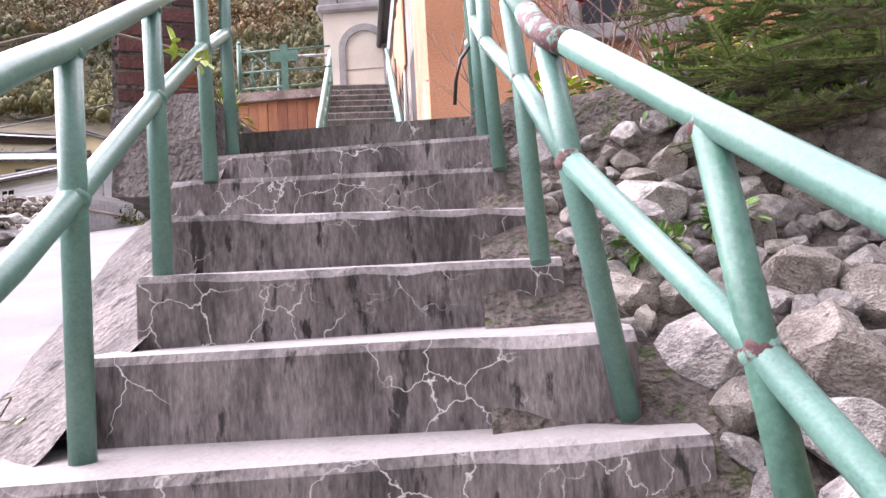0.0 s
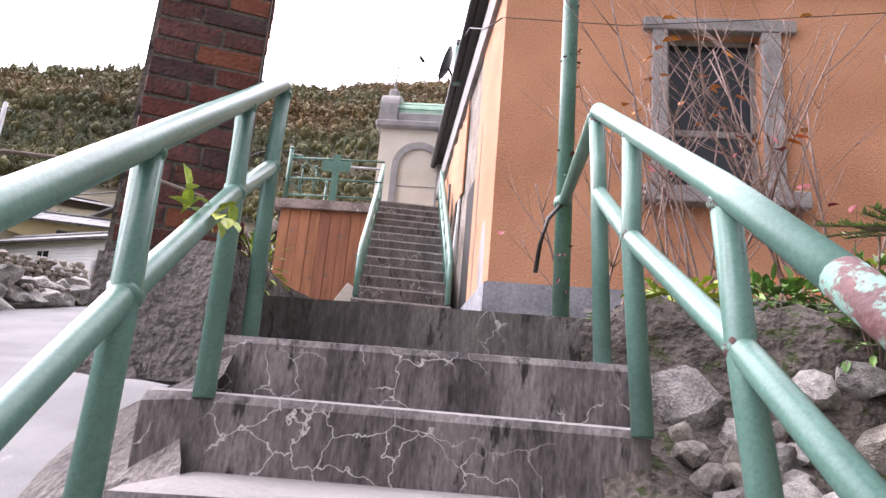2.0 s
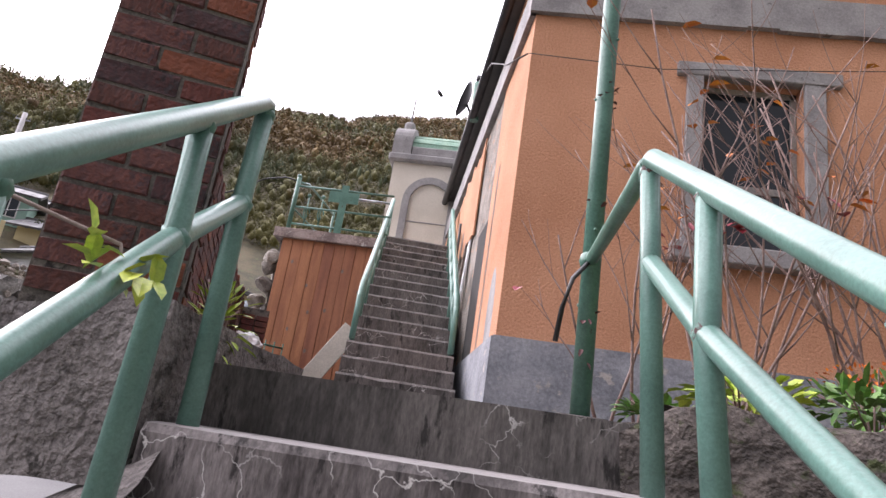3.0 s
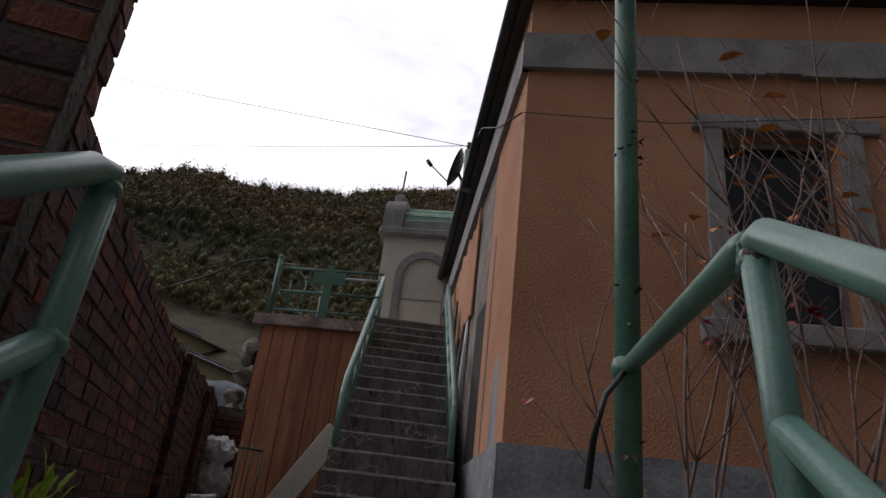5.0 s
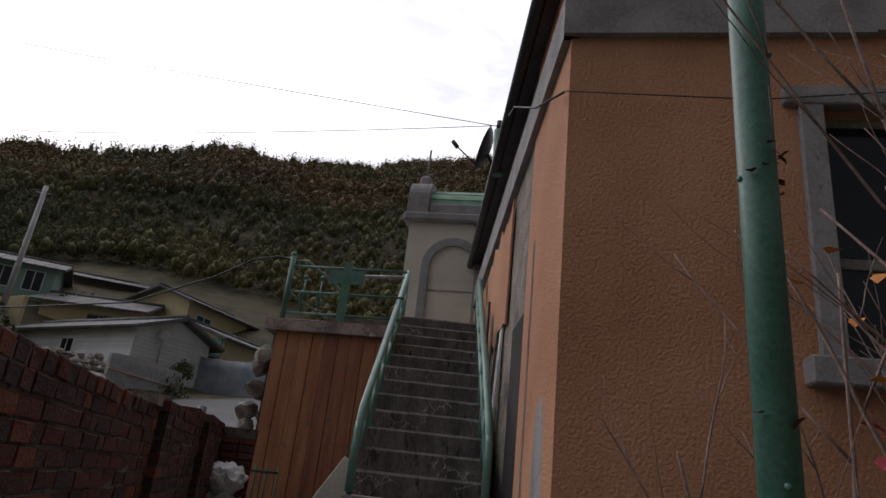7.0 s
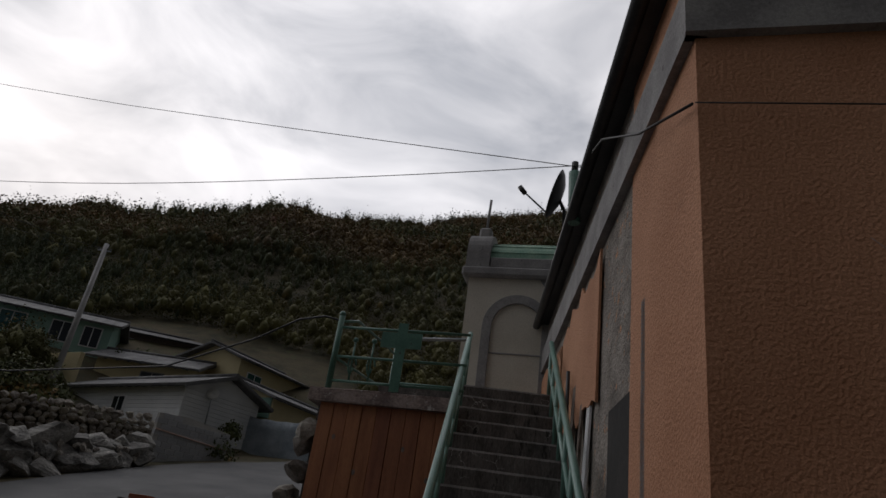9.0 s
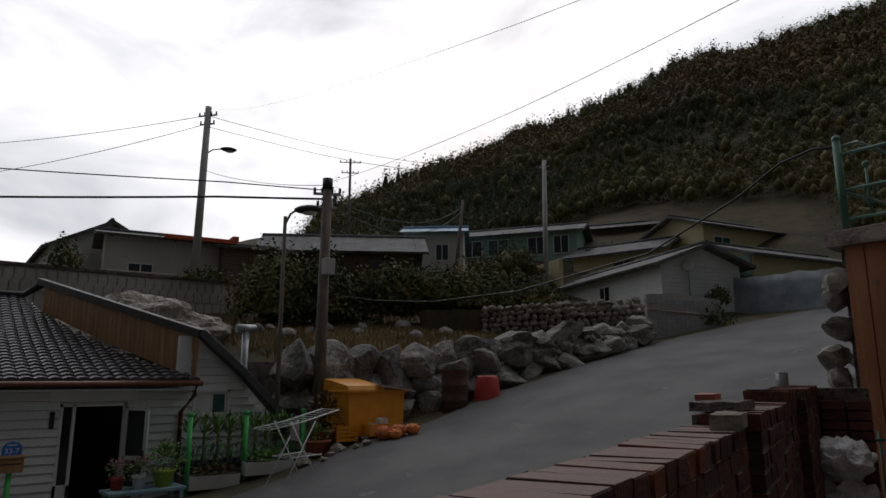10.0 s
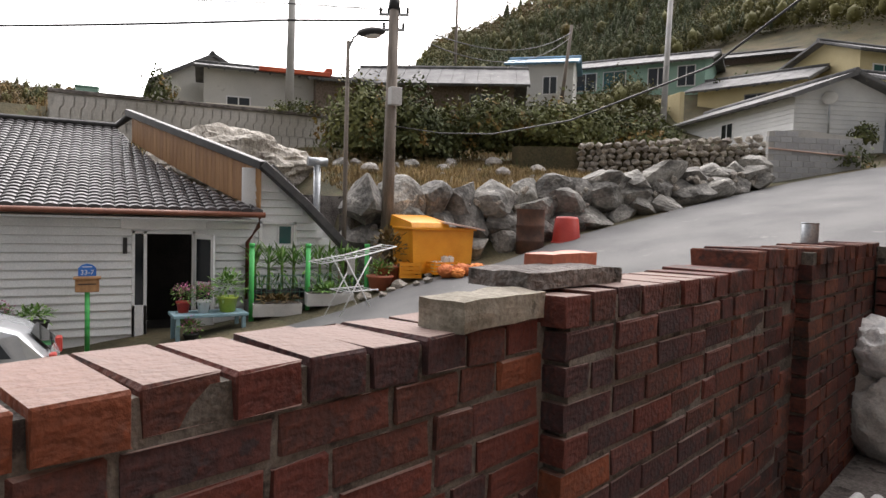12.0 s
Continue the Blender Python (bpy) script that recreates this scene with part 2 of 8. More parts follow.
PINE = material("dark_pine_needles", (0.038, 0.054, 0.022), (0.078, 0.092, 0.036), 0.8, 0, 0.08, 1, 0, vary=0.22, island=True)
FIR = material("fir_needles", (0.11, 0.20, 0.06), (0.28, 0.36, 0.12), 0.55, 0, 5, 30, 0, vary=0.4, island=True)
BARK = material("grey_bark", (0.10, 0.075, 0.06), (0.22, 0.17, 0.14), 0.9, 0, 12, 60, 0.7)
TWIG = material("reddish_twig", (0.14, 0.085, 0.07), (0.30, 0.21, 0.18), 0.8, 0, 9, 60, 0.4)
LEAF_O = material("orange_autumn_leaf", (0.55, 0.13, 0.02), (0.75, 0.32, 0.03), 0.6, 0, 8, 60, 0.1, vary=0.3, island=True)
LEAF_R = material("crimson_leaf", (0.25, 0.02, 0.035), (0.45, 0.06, 0.07), 0.5, 0, 8, 60, 0.1, vary=0.3, island=True)
LEAF_Y = material("fresh_yellow_green_leaf", (0.22, 0.36, 0.03), (0.50, 0.58, 0.07), 0.5, 0, 6, 60, 0.1, vary=0.25, island=True)
LEAF_F = material("green_herb_leaf", (0.06, 0.16, 0.03), (0.17, 0.30, 0.06), 0.55, 0, 6, 60, 0.1, vary=0.35, island=True)
SIDING = material("white_vinyl_siding", (0.62, 0.63, 0.64), (0.76, 0.77, 0.77), 0.5, 0, 0.8, 30, 0.05, vary=0.05)
WHITEP = material("white_plastic_frame", (0.68, 0.69, 0.70), (0.8, 0.8, 0.8), 0.4, 0, 2, 40, 0.05)
ROOFTILE = material("dark_metal_roof_tile", (0.045, 0.042, 0.045), (0.10, 0.095, 0.10), 0.38, 0.25, 1.5, 40, 0.2, vary=0.3)
OLDROOF = material("old_grey_roof_sheet", (0.06, 0.06, 0.065), (0.15, 0.15, 0.15), 0.7, 0, 1.2, 14, 0.4, (0.30, 0.28, 0.26), 0.62, vary=0.15)
TANWOOD = material("tan_timber_cladding", (0.30, 0.15, 0.065), (0.42, 0.23, 0.11), 0.6, 0, 2, 30, 0.15, vary=0.12, stretch=(5, 5, 0.6))
BLACKTRIM = material("black_metal_trim", (0.02, 0.02, 0.022), (0.045, 0.043, 0.042), 0.45, 0.2, 4, 50, 0.1)
# near-black base colour holds the shade of rooms and a side doorway
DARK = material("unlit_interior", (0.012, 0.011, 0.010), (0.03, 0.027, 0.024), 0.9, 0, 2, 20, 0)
YELLOW_H = material("pale_yellow_wall", (0.55, 0.46, 0.26), (0.66, 0.57, 0.35), 0.9, 0, 0.6, 20, 0.1, (0.45, 0.38, 0.24), 0.66)
WHITE_H = material("dull_white_wall", (0.50, 0.50, 0.48), (0.64, 0.63, 0.60), 0.9, 0, 0.5, 20, 0.1, (0.36, 0.34, 0.32), 0.64)
MINT = material("mint_green_wall", (0.20, 0.36, 0.30), (0.30, 0.46, 0.39), 0.8, 0, 0.7, 20, 0.1)
BLUE_R = material("blue_roof_sheet", (0.10, 0.22, 0.36), (0.17, 0.33, 0.47), 0.5, 0.1, 1, 20, 0.1)
RED_R = material("red_orange_roof_edge", (0.48, 0.07, 0.03), (0.6, 0.13, 0.05), 0.6, 0, 2, 20, 0.1)
BLOCK = material("cement_block", (0.33, 0.33, 0.34), (0.47, 0.47, 0.47), 0.9, 0, 2, 30, 0.5, (0.25, 0.24, 0.23), 0.62, vary=0.12)
POLE_M = material("weathered_pole_wood", (0.12, 0.10, 0.085), (0.22, 0.185, 0.155), 0.85, 0, 4, 40, 0.5, stretch=(3, 3, 0.4))
POLE_C = material("grey_concrete_pole", (0.36, 0.36, 0.36), (0.50, 0.49, 0.48), 0.8, 0, 2, 30, 0.2)
STEEL = material("galvanised_steel", (0.30, 0.32, 0.34), (0.46, 0.48, 0.50), 0.4, 0.7, 5, 50, 0.1)
CABLE = material("black_cable", (0.012, 0.012, 0.012), (0.03, 0.03, 0.03), 0.6, 0, 5, 40, 0)
ORANGE = material("orange_yellow_plastic", (0.72, 0.27, 0.012), (0.85, 0.36, 0.025), 0.45, 0, 2, 40, 0.1, (0.5, 0.18, 0.02), 0.7)
PINKLID = material("faded_pink_board", (0.42, 0.28, 0.23), (0.53, 0.37, 0.31), 0.7, 0, 2, 30, 0.2)
RUSTD = material("rusty_drum", (0.055, 0.035, 0.03), (0.15, 0.075, 0.05), 0.8, 0.2, 3, 40, 0.5)
REDP = material("red_plastic_tub", (0.36, 0.025, 0.02), (0.5, 0.055, 0.04), 0.45, 0, 2, 40, 0.05)
GREENP = material("bright_green_paint", (0.04, 0.42, 0.09), (0.09, 0.55, 0.15), 0.45, 0, 3, 40, 0.05)
BLUEP = material("blue_enamel", (0.02, 0.12, 0.45), (0.04, 0.18, 0.55), 0.35, 0, 3, 40, 0)
WHITEPAINT = material("white_sign_paint", (0.75, 0.75, 0.75), (0.8, 0.8, 0.8), 0.4, 0, 3, 40, 0)
TEALP = material("blue_grey_bench_paint", (0.16, 0.28, 0.33), (0.25, 0.38, 0.43), 0.6, 0, 3, 40, 0.2)
COPPERP = material("brown_drain_pipe", (0.13, 0.045, 0.028), (0.19, 0.07, 0.042), 0.4, 0.2, 3, 40, 0.05)
CARPAINT = material("silver_car_paint", (0.52, 0.54, 0.56), (0.58, 0.60, 0.62), 0.22, 0.55, 1, 60, 0)
BLACKPL = material("black_plastic", (0.012, 0.012, 0.013), (0.025, 0.025, 0.026), 0.4, 0, 4, 40, 0)
PLASTICBAG = material("white_plastic_bag", (0.66, 0.66, 0.67), (0.8, 0.8, 0.8), 0.3, 0, 9, 40, 0.9, depth=0.03)
TERRA = material("terracotta_plastic", (0.32, 0.09, 0.05), (0.43, 0.14, 0.08), 0.6, 0, 3, 40, 0.1)
LIME = material("lime_ceramic_pot", (0.30, 0.42, 0.05), (0.40, 0.52, 0.08), 0.3, 0, 3, 40, 0.05)
FLOWER_P = material("magenta_chrysanthemum", (0.32, 0.06, 0.17), (0.5, 0.18, 0.32), 0.7, 0, 9, 60, 0, vary=0.4, island=True)
FLOWER_O = material("orange_marigold", (0.7, 0.10, 0.012), (0.8, 0.22, 0.02), 0.7, 0, 9, 60, 0, vary=0.3, island=True)
PAPERW = material("white_carton", (0.58, 0.57, 0.54), (0.7, 0.69, 0.66), 0.8, 0, 3, 40, 0.05)


def glass_material(name, tint, rough=0.08):
    m = bpy.data.materials.new(name)
    m.use_nodes = True
    b = m.node_tree.nodes["Principled BSDF"]
    b.inputs["Base Color"].default_value = (*tint, 1)
    b.inputs["Roughness"].default_value = rough
    b.inputs["IOR"].default_value = 1.5
    return m


GLASS = glass_material("dark_window_glass", (0.018, 0.022, 0.026))
GLASS_T = glass_material("teal_window_glass", (0.03, 0.10, 0.10))
CAR_GLASS = glass_material("car_window_glass", (0.012, 0.014, 0.016), 0.03)


# ---- building helpers ----
def root(ob):
    while ob.parent:
        ob = ob.parent
    return ob


def part(name, bm, mat, parent=None, label="", world=False, smooth=False):
    """Links a bmesh as one mesh object under a thing or a part. world: the mesh is given in world places."""
    if world and parent:
        bm.transform(root(parent).matrix_basis.inverted())
    bmesh.ops.recalc_face_normals(bm, faces=bm.faces)
    me = bpy.data.meshes.new(name)
    bm.to_mesh(me)
    bm.free()
    if smooth:
        me.polygons.foreach_set("use_smooth", [True] * len(me.polygons))
    me.materials.append(mat)
    ob = new(name, me)
    ob.parent = parent
    return tagged(ob, label)


def piece(name, mesh, parent, m):
    """One more object on a shared mesh, under its parent."""
    ob = new(name, mesh)
    ob.parent = parent
    ob.matrix_basis = m
    return ob


def thing(name, label, category, at=(0, 0, 0), rz=0, group="", kind=""):
    ob = new(name)
    ob.empty_display_size = 0.1
    ob.matrix_basis = pose(*at, 0, 0, rz)
    return tagged(ob, label, category, group, kind)


def box(bm, x0, x1, y0, y1, z0, z1, bevel=0.0, m=None):
    r = bmesh.ops.create_cube(bm, size=1)
    mat = Matrix.Translation(((x0 + x1) / 2, (y0 + y1) / 2, (z0 + z1) / 2)) @ Matrix.Diagonal((x1 - x0, y1 - y0, z1 - z0, 1))
    bmesh.ops.transform(bm, matrix=mat, verts=r["verts"])
    if bevel:
        es = list({e for v in r["verts"] for e in v.link_edges})
        out = bmesh.ops.bevel(bm, geom=es, offset=bevel, segments=1, affect="EDGES")
        vs = list({v for f in out["faces"] for v in f.verts} | {v for v in r["verts"] if v.is_valid})
    else:
        vs = r["verts"]
    if m is not None:
        bmesh.ops.transform(bm, matrix=m, verts=vs)
    return vs


def boxed(*args, **kw):
    bm = bmesh.new()
    box(bm, *args, **kw)
    return bm


def tube(bm, pts, r, seg=10, r2=None, cap=True):
    """A round bar along points, its radius going from r to r2."""
    pts = [Vector(p) for p in pts]
    n = len(pts)
    r2 = r if r2 is None else r2
    rings = []
    ref = Vector((0.31, 0.17, 0.93))
    for i, p in enumerate(pts):
        d = (pts[min(i + 1, n - 1)] - pts[max(i - 1, 0)]).normalized()
        a = d.cross(ref)
        if a.length < 1e-3:
            a = d.cross(Vector((1, 0, 0)))
        a.normalize()
        b = d.cross(a)
        rr = r + (r2 - r) * i / max(1, n - 1)
        rings.append([bm.verts.new(p + (a * math.cos(k * math.tau / seg) + b * math.sin(k * math.tau / seg)) * rr) for k in range(seg)])
    for u, v in zip(rings, rings[1:]):
        for k in range(seg):
            f = bm.faces.new((u[k], u[(k + 1) % seg], v[(k + 1) % seg], v[k]))
            f.smooth = True
    if cap:
        bm.faces.new(rings[0][::-1])
        bm.faces.new(rings[-1])
    return bm


def tubed(pts, r, seg=10, r2=None):
    return tube(bmesh.new(), pts, r, seg, r2)


def lathe(profile, seg=20, bm=None):
    """A turned shape round z from (radius, height) pairs."""
    bm = bm or bmesh.new()
    rings = [[bm.verts.new((r * math.cos(k * math.tau / seg), r * math.sin(k * math.tau / seg), z)) for k in range(seg)] for r, z in profile]
    for u, v in zip(rings, rings[1:]):
        for k in range(seg):
            f = bm.faces.new((u[k], u[(k + 1) % seg], v[(k + 1) % seg], v[k]))
            f.smooth = True
    bm.faces.new(rings[0][::-1])
    bm.faces.new(rings[-1])
    return bm


def prism(poly, m, depth, bm=None):
    """A flat outline (x, y) pushed out along its z by depth, then moved by m."""
    bm = bm or bmesh.new()
    a = [bm.verts.new(m @ Vector((x, y, 0))) for x, y in poly]
    b = [bm.verts.new(m @ Vector((x, y, depth))) for x, y in poly]
    n = len(poly)
    bm.faces.new(a[::-1])
    bm.faces.new(b)
    for i in range(n):
        bm.faces.new((a[i], a[(i + 1) % n], b[(i + 1) % n], b[i]))
    return bm


def basis(o, x, y):
    """A frame at o with the given x and y directions."""
    x, y = Vector(x).normalized(), Vector(y)
    z = x.cross(y).normalized()
    y = z.cross(x)
    return Matrix((( x.x, y.x, z.x, o[0]), (x.y, y.y, z.y, o[1]), (x.z, y.z, z.z, o[2]), (0, 0, 0, 1)))


def stone_mesh(name, mat, seed, rough=0.22, flat=0.6, sub=2):
    """A chipped stone of about unit size."""
    bm = bmesh.new()
    bmesh.ops.create_icosphere(bm, subdivisions=sub, radius=0.5)
    rnd = random.Random(seed)
    cuts = [(Vector((rnd.uniform(-1, 1), rnd.uniform(-1, 1), rnd.uniform(-1, 1))).normalized(), rnd.uniform(0.24, 0.38)) for _ in range(13)]
    for v in bm.verts:
        for nrm, d in cuts:
            over = v.co.dot(nrm) - d
            if over > 0:
                v.co -= nrm * over
        v.co += v.co.normalized() * rough * 0.14 * noise.noise(v.co * 4 + Vector((seed * 3.1, 0, 0)))
        v.co.z *= flat / 0.6 if flat else 1
    bmesh.ops.recalc_face_normals(bm, faces=bm.faces)
    me = bpy.data.meshes.new(name)
    bm.to_mesh(me)
    bm.free()
    me.materials.append(mat)
    return me


def leaf(bm, p, d, up, ln, wd, bend=0.25):
    """An oval pointed leaf, folded along its rib, from p along d."""
    d, up = Vector(d).normalized(), Vector(up)
    s = d.cross(up)
    if s.length < 1e-4:
        s = d.cross(Vector((0.3, 0.9, 0.1)))
    s.normalize()
    n = s.cross(d)
    p = Vector(p)
    rib = [bm.verts.new(p + d * ln * f - n * bend * ln * 0.5 * f * f) for f in (0, 0.35, 0.72, 1)]
    for sg in (1, -1):
        e = [bm.verts.new(p + d * ln * f - n * bend * ln * 0.5 * f * f + s * sg * wd * w + n * wd * 0.14) for f, w in ((0.28, 0.42), (0.70, 0.40))]
        bm.faces.new((rib[0], e[0], rib[1]))
        bm.faces.new((rib[1], e[0], e[1], rib[2]))
        bm.faces.new((rib[2], e[1], rib[3]))


def interp(table, v):
    if v <= table[0][0]:
        return table[0][1]
    for (a, p), (b, q) in zip(table, table[1:]):
        if v <= b:
            return p + (q - p) * (v - a) / (b - a)
    return table[-1][1]


def smooth01(t):
    t = min(1, max(0, t))
    return t * t * (3 - 2 * t)


# ---- ground, road and hills ----
ROAD_Z = [(-40, -7.0), (-20, -5.2), (0, -2.7), (4, -2.05), (6.5, -1.55), (9.7, -0.95), (11.8, -0.25), (13.6, 0.05), (16, 0.8), (20, 1.85), (24.4, 2.9), (27, 3.55), (32, 4.6), (40, 6.2), (60, 10)]
TERRACE_Z = [(9.5, -1.0), (11.2, 0.9), (12.2, 1.65), (23, 2.8), (28, 4.0), (36, 6.4), (60, 12)]
RIDGE_R = [(-60, 150), (0, 330), (9, 304), (17.8, 262), (29.6, 206), (41, 170), (53.3, 140), (62.6, 130), (70, 130), (76, 140), (80, 150), (84, 200), (88, 330), (93.3, 420), (112, 420), (125, 400), (220, 400)]
RIDGE_E = [(-60, 0.2), (0, 0.55), (6.4, 0.537), (9, 0.53), (13.3, 0.516), (15, 0.51), (17, 0.491), (20, 0.489), (23, 0.481), (25.7, 0.473), (28.5, 0.477), (31, 0.47), (34, 0.452), (36.2, 0.449), (40.5, 0.417), (45, 0.396), (46.5, 0.378), (50, 0.35), (53.3, 0.332), (56, 0.308), (59.5, 0.287), (62.6, 0.265), (66, 0.243), (68, 0.228), (76, 0.145), (80, 0.105), (84, 0.10), (88, 0.14), (90.2, 0.155), (92.3, 0.162), (95, 0.16), (104, 0.15), (112, 0.13), (125, 0.1), (220, 0.06)]


def hill_z(x, y):
    """Height of the wooded valley side, by bearing from the stairs."""
    r = math.hypot(x, y)
    az = math.degrees(math.atan2(-x, y))
    if az < -140:
        az += 360
    rr = interp(RIDGE_R, az)
    hh = 1.2 + (interp(RIDGE_E, az) - 0.024 - 0.025 * smooth01((az - 28) / 12) * smooth01((82 - az) / 8)) * rr
    start = 42 if az < 78 else 48 + (az - 78) * 12
    start = min(start, rr - 40)
    t = (r - start) / (rr - start)
    if t <= 0:
        return -1e3
    if t > 1:
        return hh * max(0.2, 1 - (t - 1) * 1.2)
    base = 7.0
    wob = (noise.noise(Vector((x * 0.03, y * 0.03, 0))) * 5 + noise.noise(Vector((x * 0.09, y * 0.09, 4))) * 1.6) * min(1, t * 3) * (1 - t * 0.5)
    return base + (hh - base) * t ** 0.95 + wob


def ground_z(x, y):
    road = interp(ROAD_Z, y)
    z = road
    if x < -13.6:
        terr = interp(TERRACE_Z, y) + min(12, max(0, -16.5 - x)) * 0.15
        if y < 11.2:
            terr = -1.6 + smooth01((-22.0 - x) / 4) * 4.6
        back = smooth01((-26.8 - x) / 0.8) * (1.4 if y < 16 else 0.6) + min(14, max(0, -28 - x)) * 0.06
        z = road + (terr + back - road) * smooth01((-15.2 - x) / 0.9)
    if x > 2.5:
        z = max(z, -2.4 + smooth01((y - 0) / 6) * 2.4)
    z += 0.04 * noise.noise(Vector((x * 0.7, y * 0.7, 0)))
    return max(z, hill_z(x, y))


def axis_steps(lo, hi, near_lo, near_hi, fine, grow):
    v, out = near_lo, []
    while v < near_hi:
        out.append(v)
        v += fine
    step = fine
    while v < hi:
        out.append(v)
        step *= grow
        v += step
    out.append(hi)
    v, step = near_lo, fine
    while v > lo:
        step *= grow
        v -= step
        out.insert(0, max(v, lo))
    return out


def sheet(name, xs, ys, zf, mat, label, parent=None):
    vs = [(x, y, zf(x, y)) for y in ys for x in xs]
    n = len(xs)
    fs = [(j * n + i, j * n + i + 1, (j + 1) * n + i + 1, (j + 1) * n + i) for j in range(len(ys) - 1) for i in range(n - 1)]
    me = bpy.data.meshes.new(name)
    me.from_pydata(vs, [], fs)
    me.polygons.foreach_set("use_smooth", [True] * len(me.polygons))
    me.materials.append(mat)
    ob = new(name, me)
    ob.parent = parent
    return tagged(ob, label, name, kind="structure")


sheet("ground", axis_steps(-900, 900, -34, 8, 0.8, 1.09), axis_steps(-900, 900, -8, 46, 0.8, 1.09), ground_z, DRY, "dry grassy soil on a terraced valley side")


def road_edge_l(y):
    return interp([(-40, -14), (3, -12.6), (8, -12.9), (11, -13.4), (16, -14.0), (20, -13.9), (24.4, -13.9), (28, -12.6), (34, -12.0), (60, -18)], y)


def road_edge_r(y):
    return interp([(-40, -2), (2, -1.0), (3.5, -0.95), (8.5, -2.9), (10.5, -3.3), (24, -4.2), (30, -4.8), (60, -8)], y)


road_bm = bmesh.new()
rows_v = []
for j in range(90):
    ry = -30 + j * 1.0
    row = []
    for i in range(9):
        f = i / 8
        rx = road_edge_l(ry) * (1 - f) + road_edge_r(ry) * f
        row.append(road_bm.verts.new((rx, ry, interp(ROAD_Z, ry) + 0.045 + 0.05 * math.sin(math.pi * f))))
    rows_v.append(row)
for u, v in zip(rows_v, rows_v[1:]):
    for i in range(8):
        road_bm.faces.new((u[i], u[i + 1], v[i + 1], v[i]))
tagged(part("road", road_bm, ASPHALT, smooth=True), "worn grey village road climbing the hill", "road", kind="structure")


# woods on the hill: lumpy crowns ringed with small leaf facets, joined
def blob(sub, seed):
    bm = bmesh.new()
    bmesh.ops.create_icosphere(bm, subdivisions=sub, radius=1)
    for v in bm.verts:
        v.co *= 0.86 + 0.42 * noise.noise(v.co * 1.9 + Vector((seed * 5.3, 0, 0))) + 0.2 * noise.noise(v.co * 4.5 + Vector((0, seed * 2.1, 0)))
    bm.verts.ensure_lookup_table()
    out = np.array([v.co[:] for v in bm.verts]), np.array([[v.index for v in f.verts] for f in bm.faces])
    bm.free()
    return out


BLOBS = [blob(1, k) for k in range(6)]


def crowns(name, label, places, mat, shape, seed):
    rnd = np.random.default_rng(seed)
    vs, fs, total = [], [], 0
    for x, y, z, h, w in places:
        r0 = math.hypot(x, y)
        bv, bf = BLOBS[rnd.integers(6)]
        turn = rnd.random() * math.tau
        q = bv @ np.array([[math.cos(turn), math.sin(turn), 0], [-math.sin(turn), math.cos(turn), 0], [0, 0, 1]])
        if shape == "cone":
            f = (q[:, 2] + 1) / 2
            q = np.stack([q[:, 0] * (1.15 - f) * 0.95, q[:, 1] * (1.15 - f) * 0.95, q[:, 2]], 1)
        vs.append(q * np.array([w * 0.5, w * 0.5, h * 0.30]) + np.array([x, y, z + h * 0.52]))
        fs.append(np.concatenate([bf, bf[:, 2:3]], 1) + total)
        total += len(bv)
        near = r0 < 95
        n = 200 if near else 78
        pick = q[rnd.integers(len(bv), size=n)] + rnd.normal(size=(n, 3)) * 0.22
        c = pick * np.array([w * 0.95, w * 0.95, h * 0.52]) * rnd.uniform(0.68, 1.16, n)[:, None] + np.array([x, y, z + h * 0.52])
        nr = pick + rnd.normal(size=(n, 3)) * 0.6
        nr /= np.linalg.norm(nr, axis=1)[:, None]
        s = w * rnd.uniform(0.5, 1.3, n)[:, None] * (0.13 if near else 0.21)
        d1 = np.cross(nr, rnd.normal(size=(n, 3)))
        d1 /= np.linalg.norm(d1, axis=1)[:, None]
        d2 = np.cross(nr, d1) * s * 0.5
        d1 = d1 * s * 0.6
        vs.append(np.stack([c - d1, c + d2, c + d1, c - d2 * 0.7], 1).reshape(-1, 3))
        fs.append(np.arange(4 * n).reshape(-1, 4) + total)
        total += 4 * n
    v, f = np.concatenate(vs), np.concatenate(fs)
    faces = [tuple(q[:3]) if q[2] == q[3] else tuple(q) for q in f.tolist()]
    me = bpy.data.meshes.new(name)
    me.from_pydata(v.tolist(), [], faces)
    me.polygons.foreach_set("use_smooth", [True] * len(me.polygons))
    me.materials.append(mat)
    return tagged(new(name, me), label, "woods", kind="stuff")


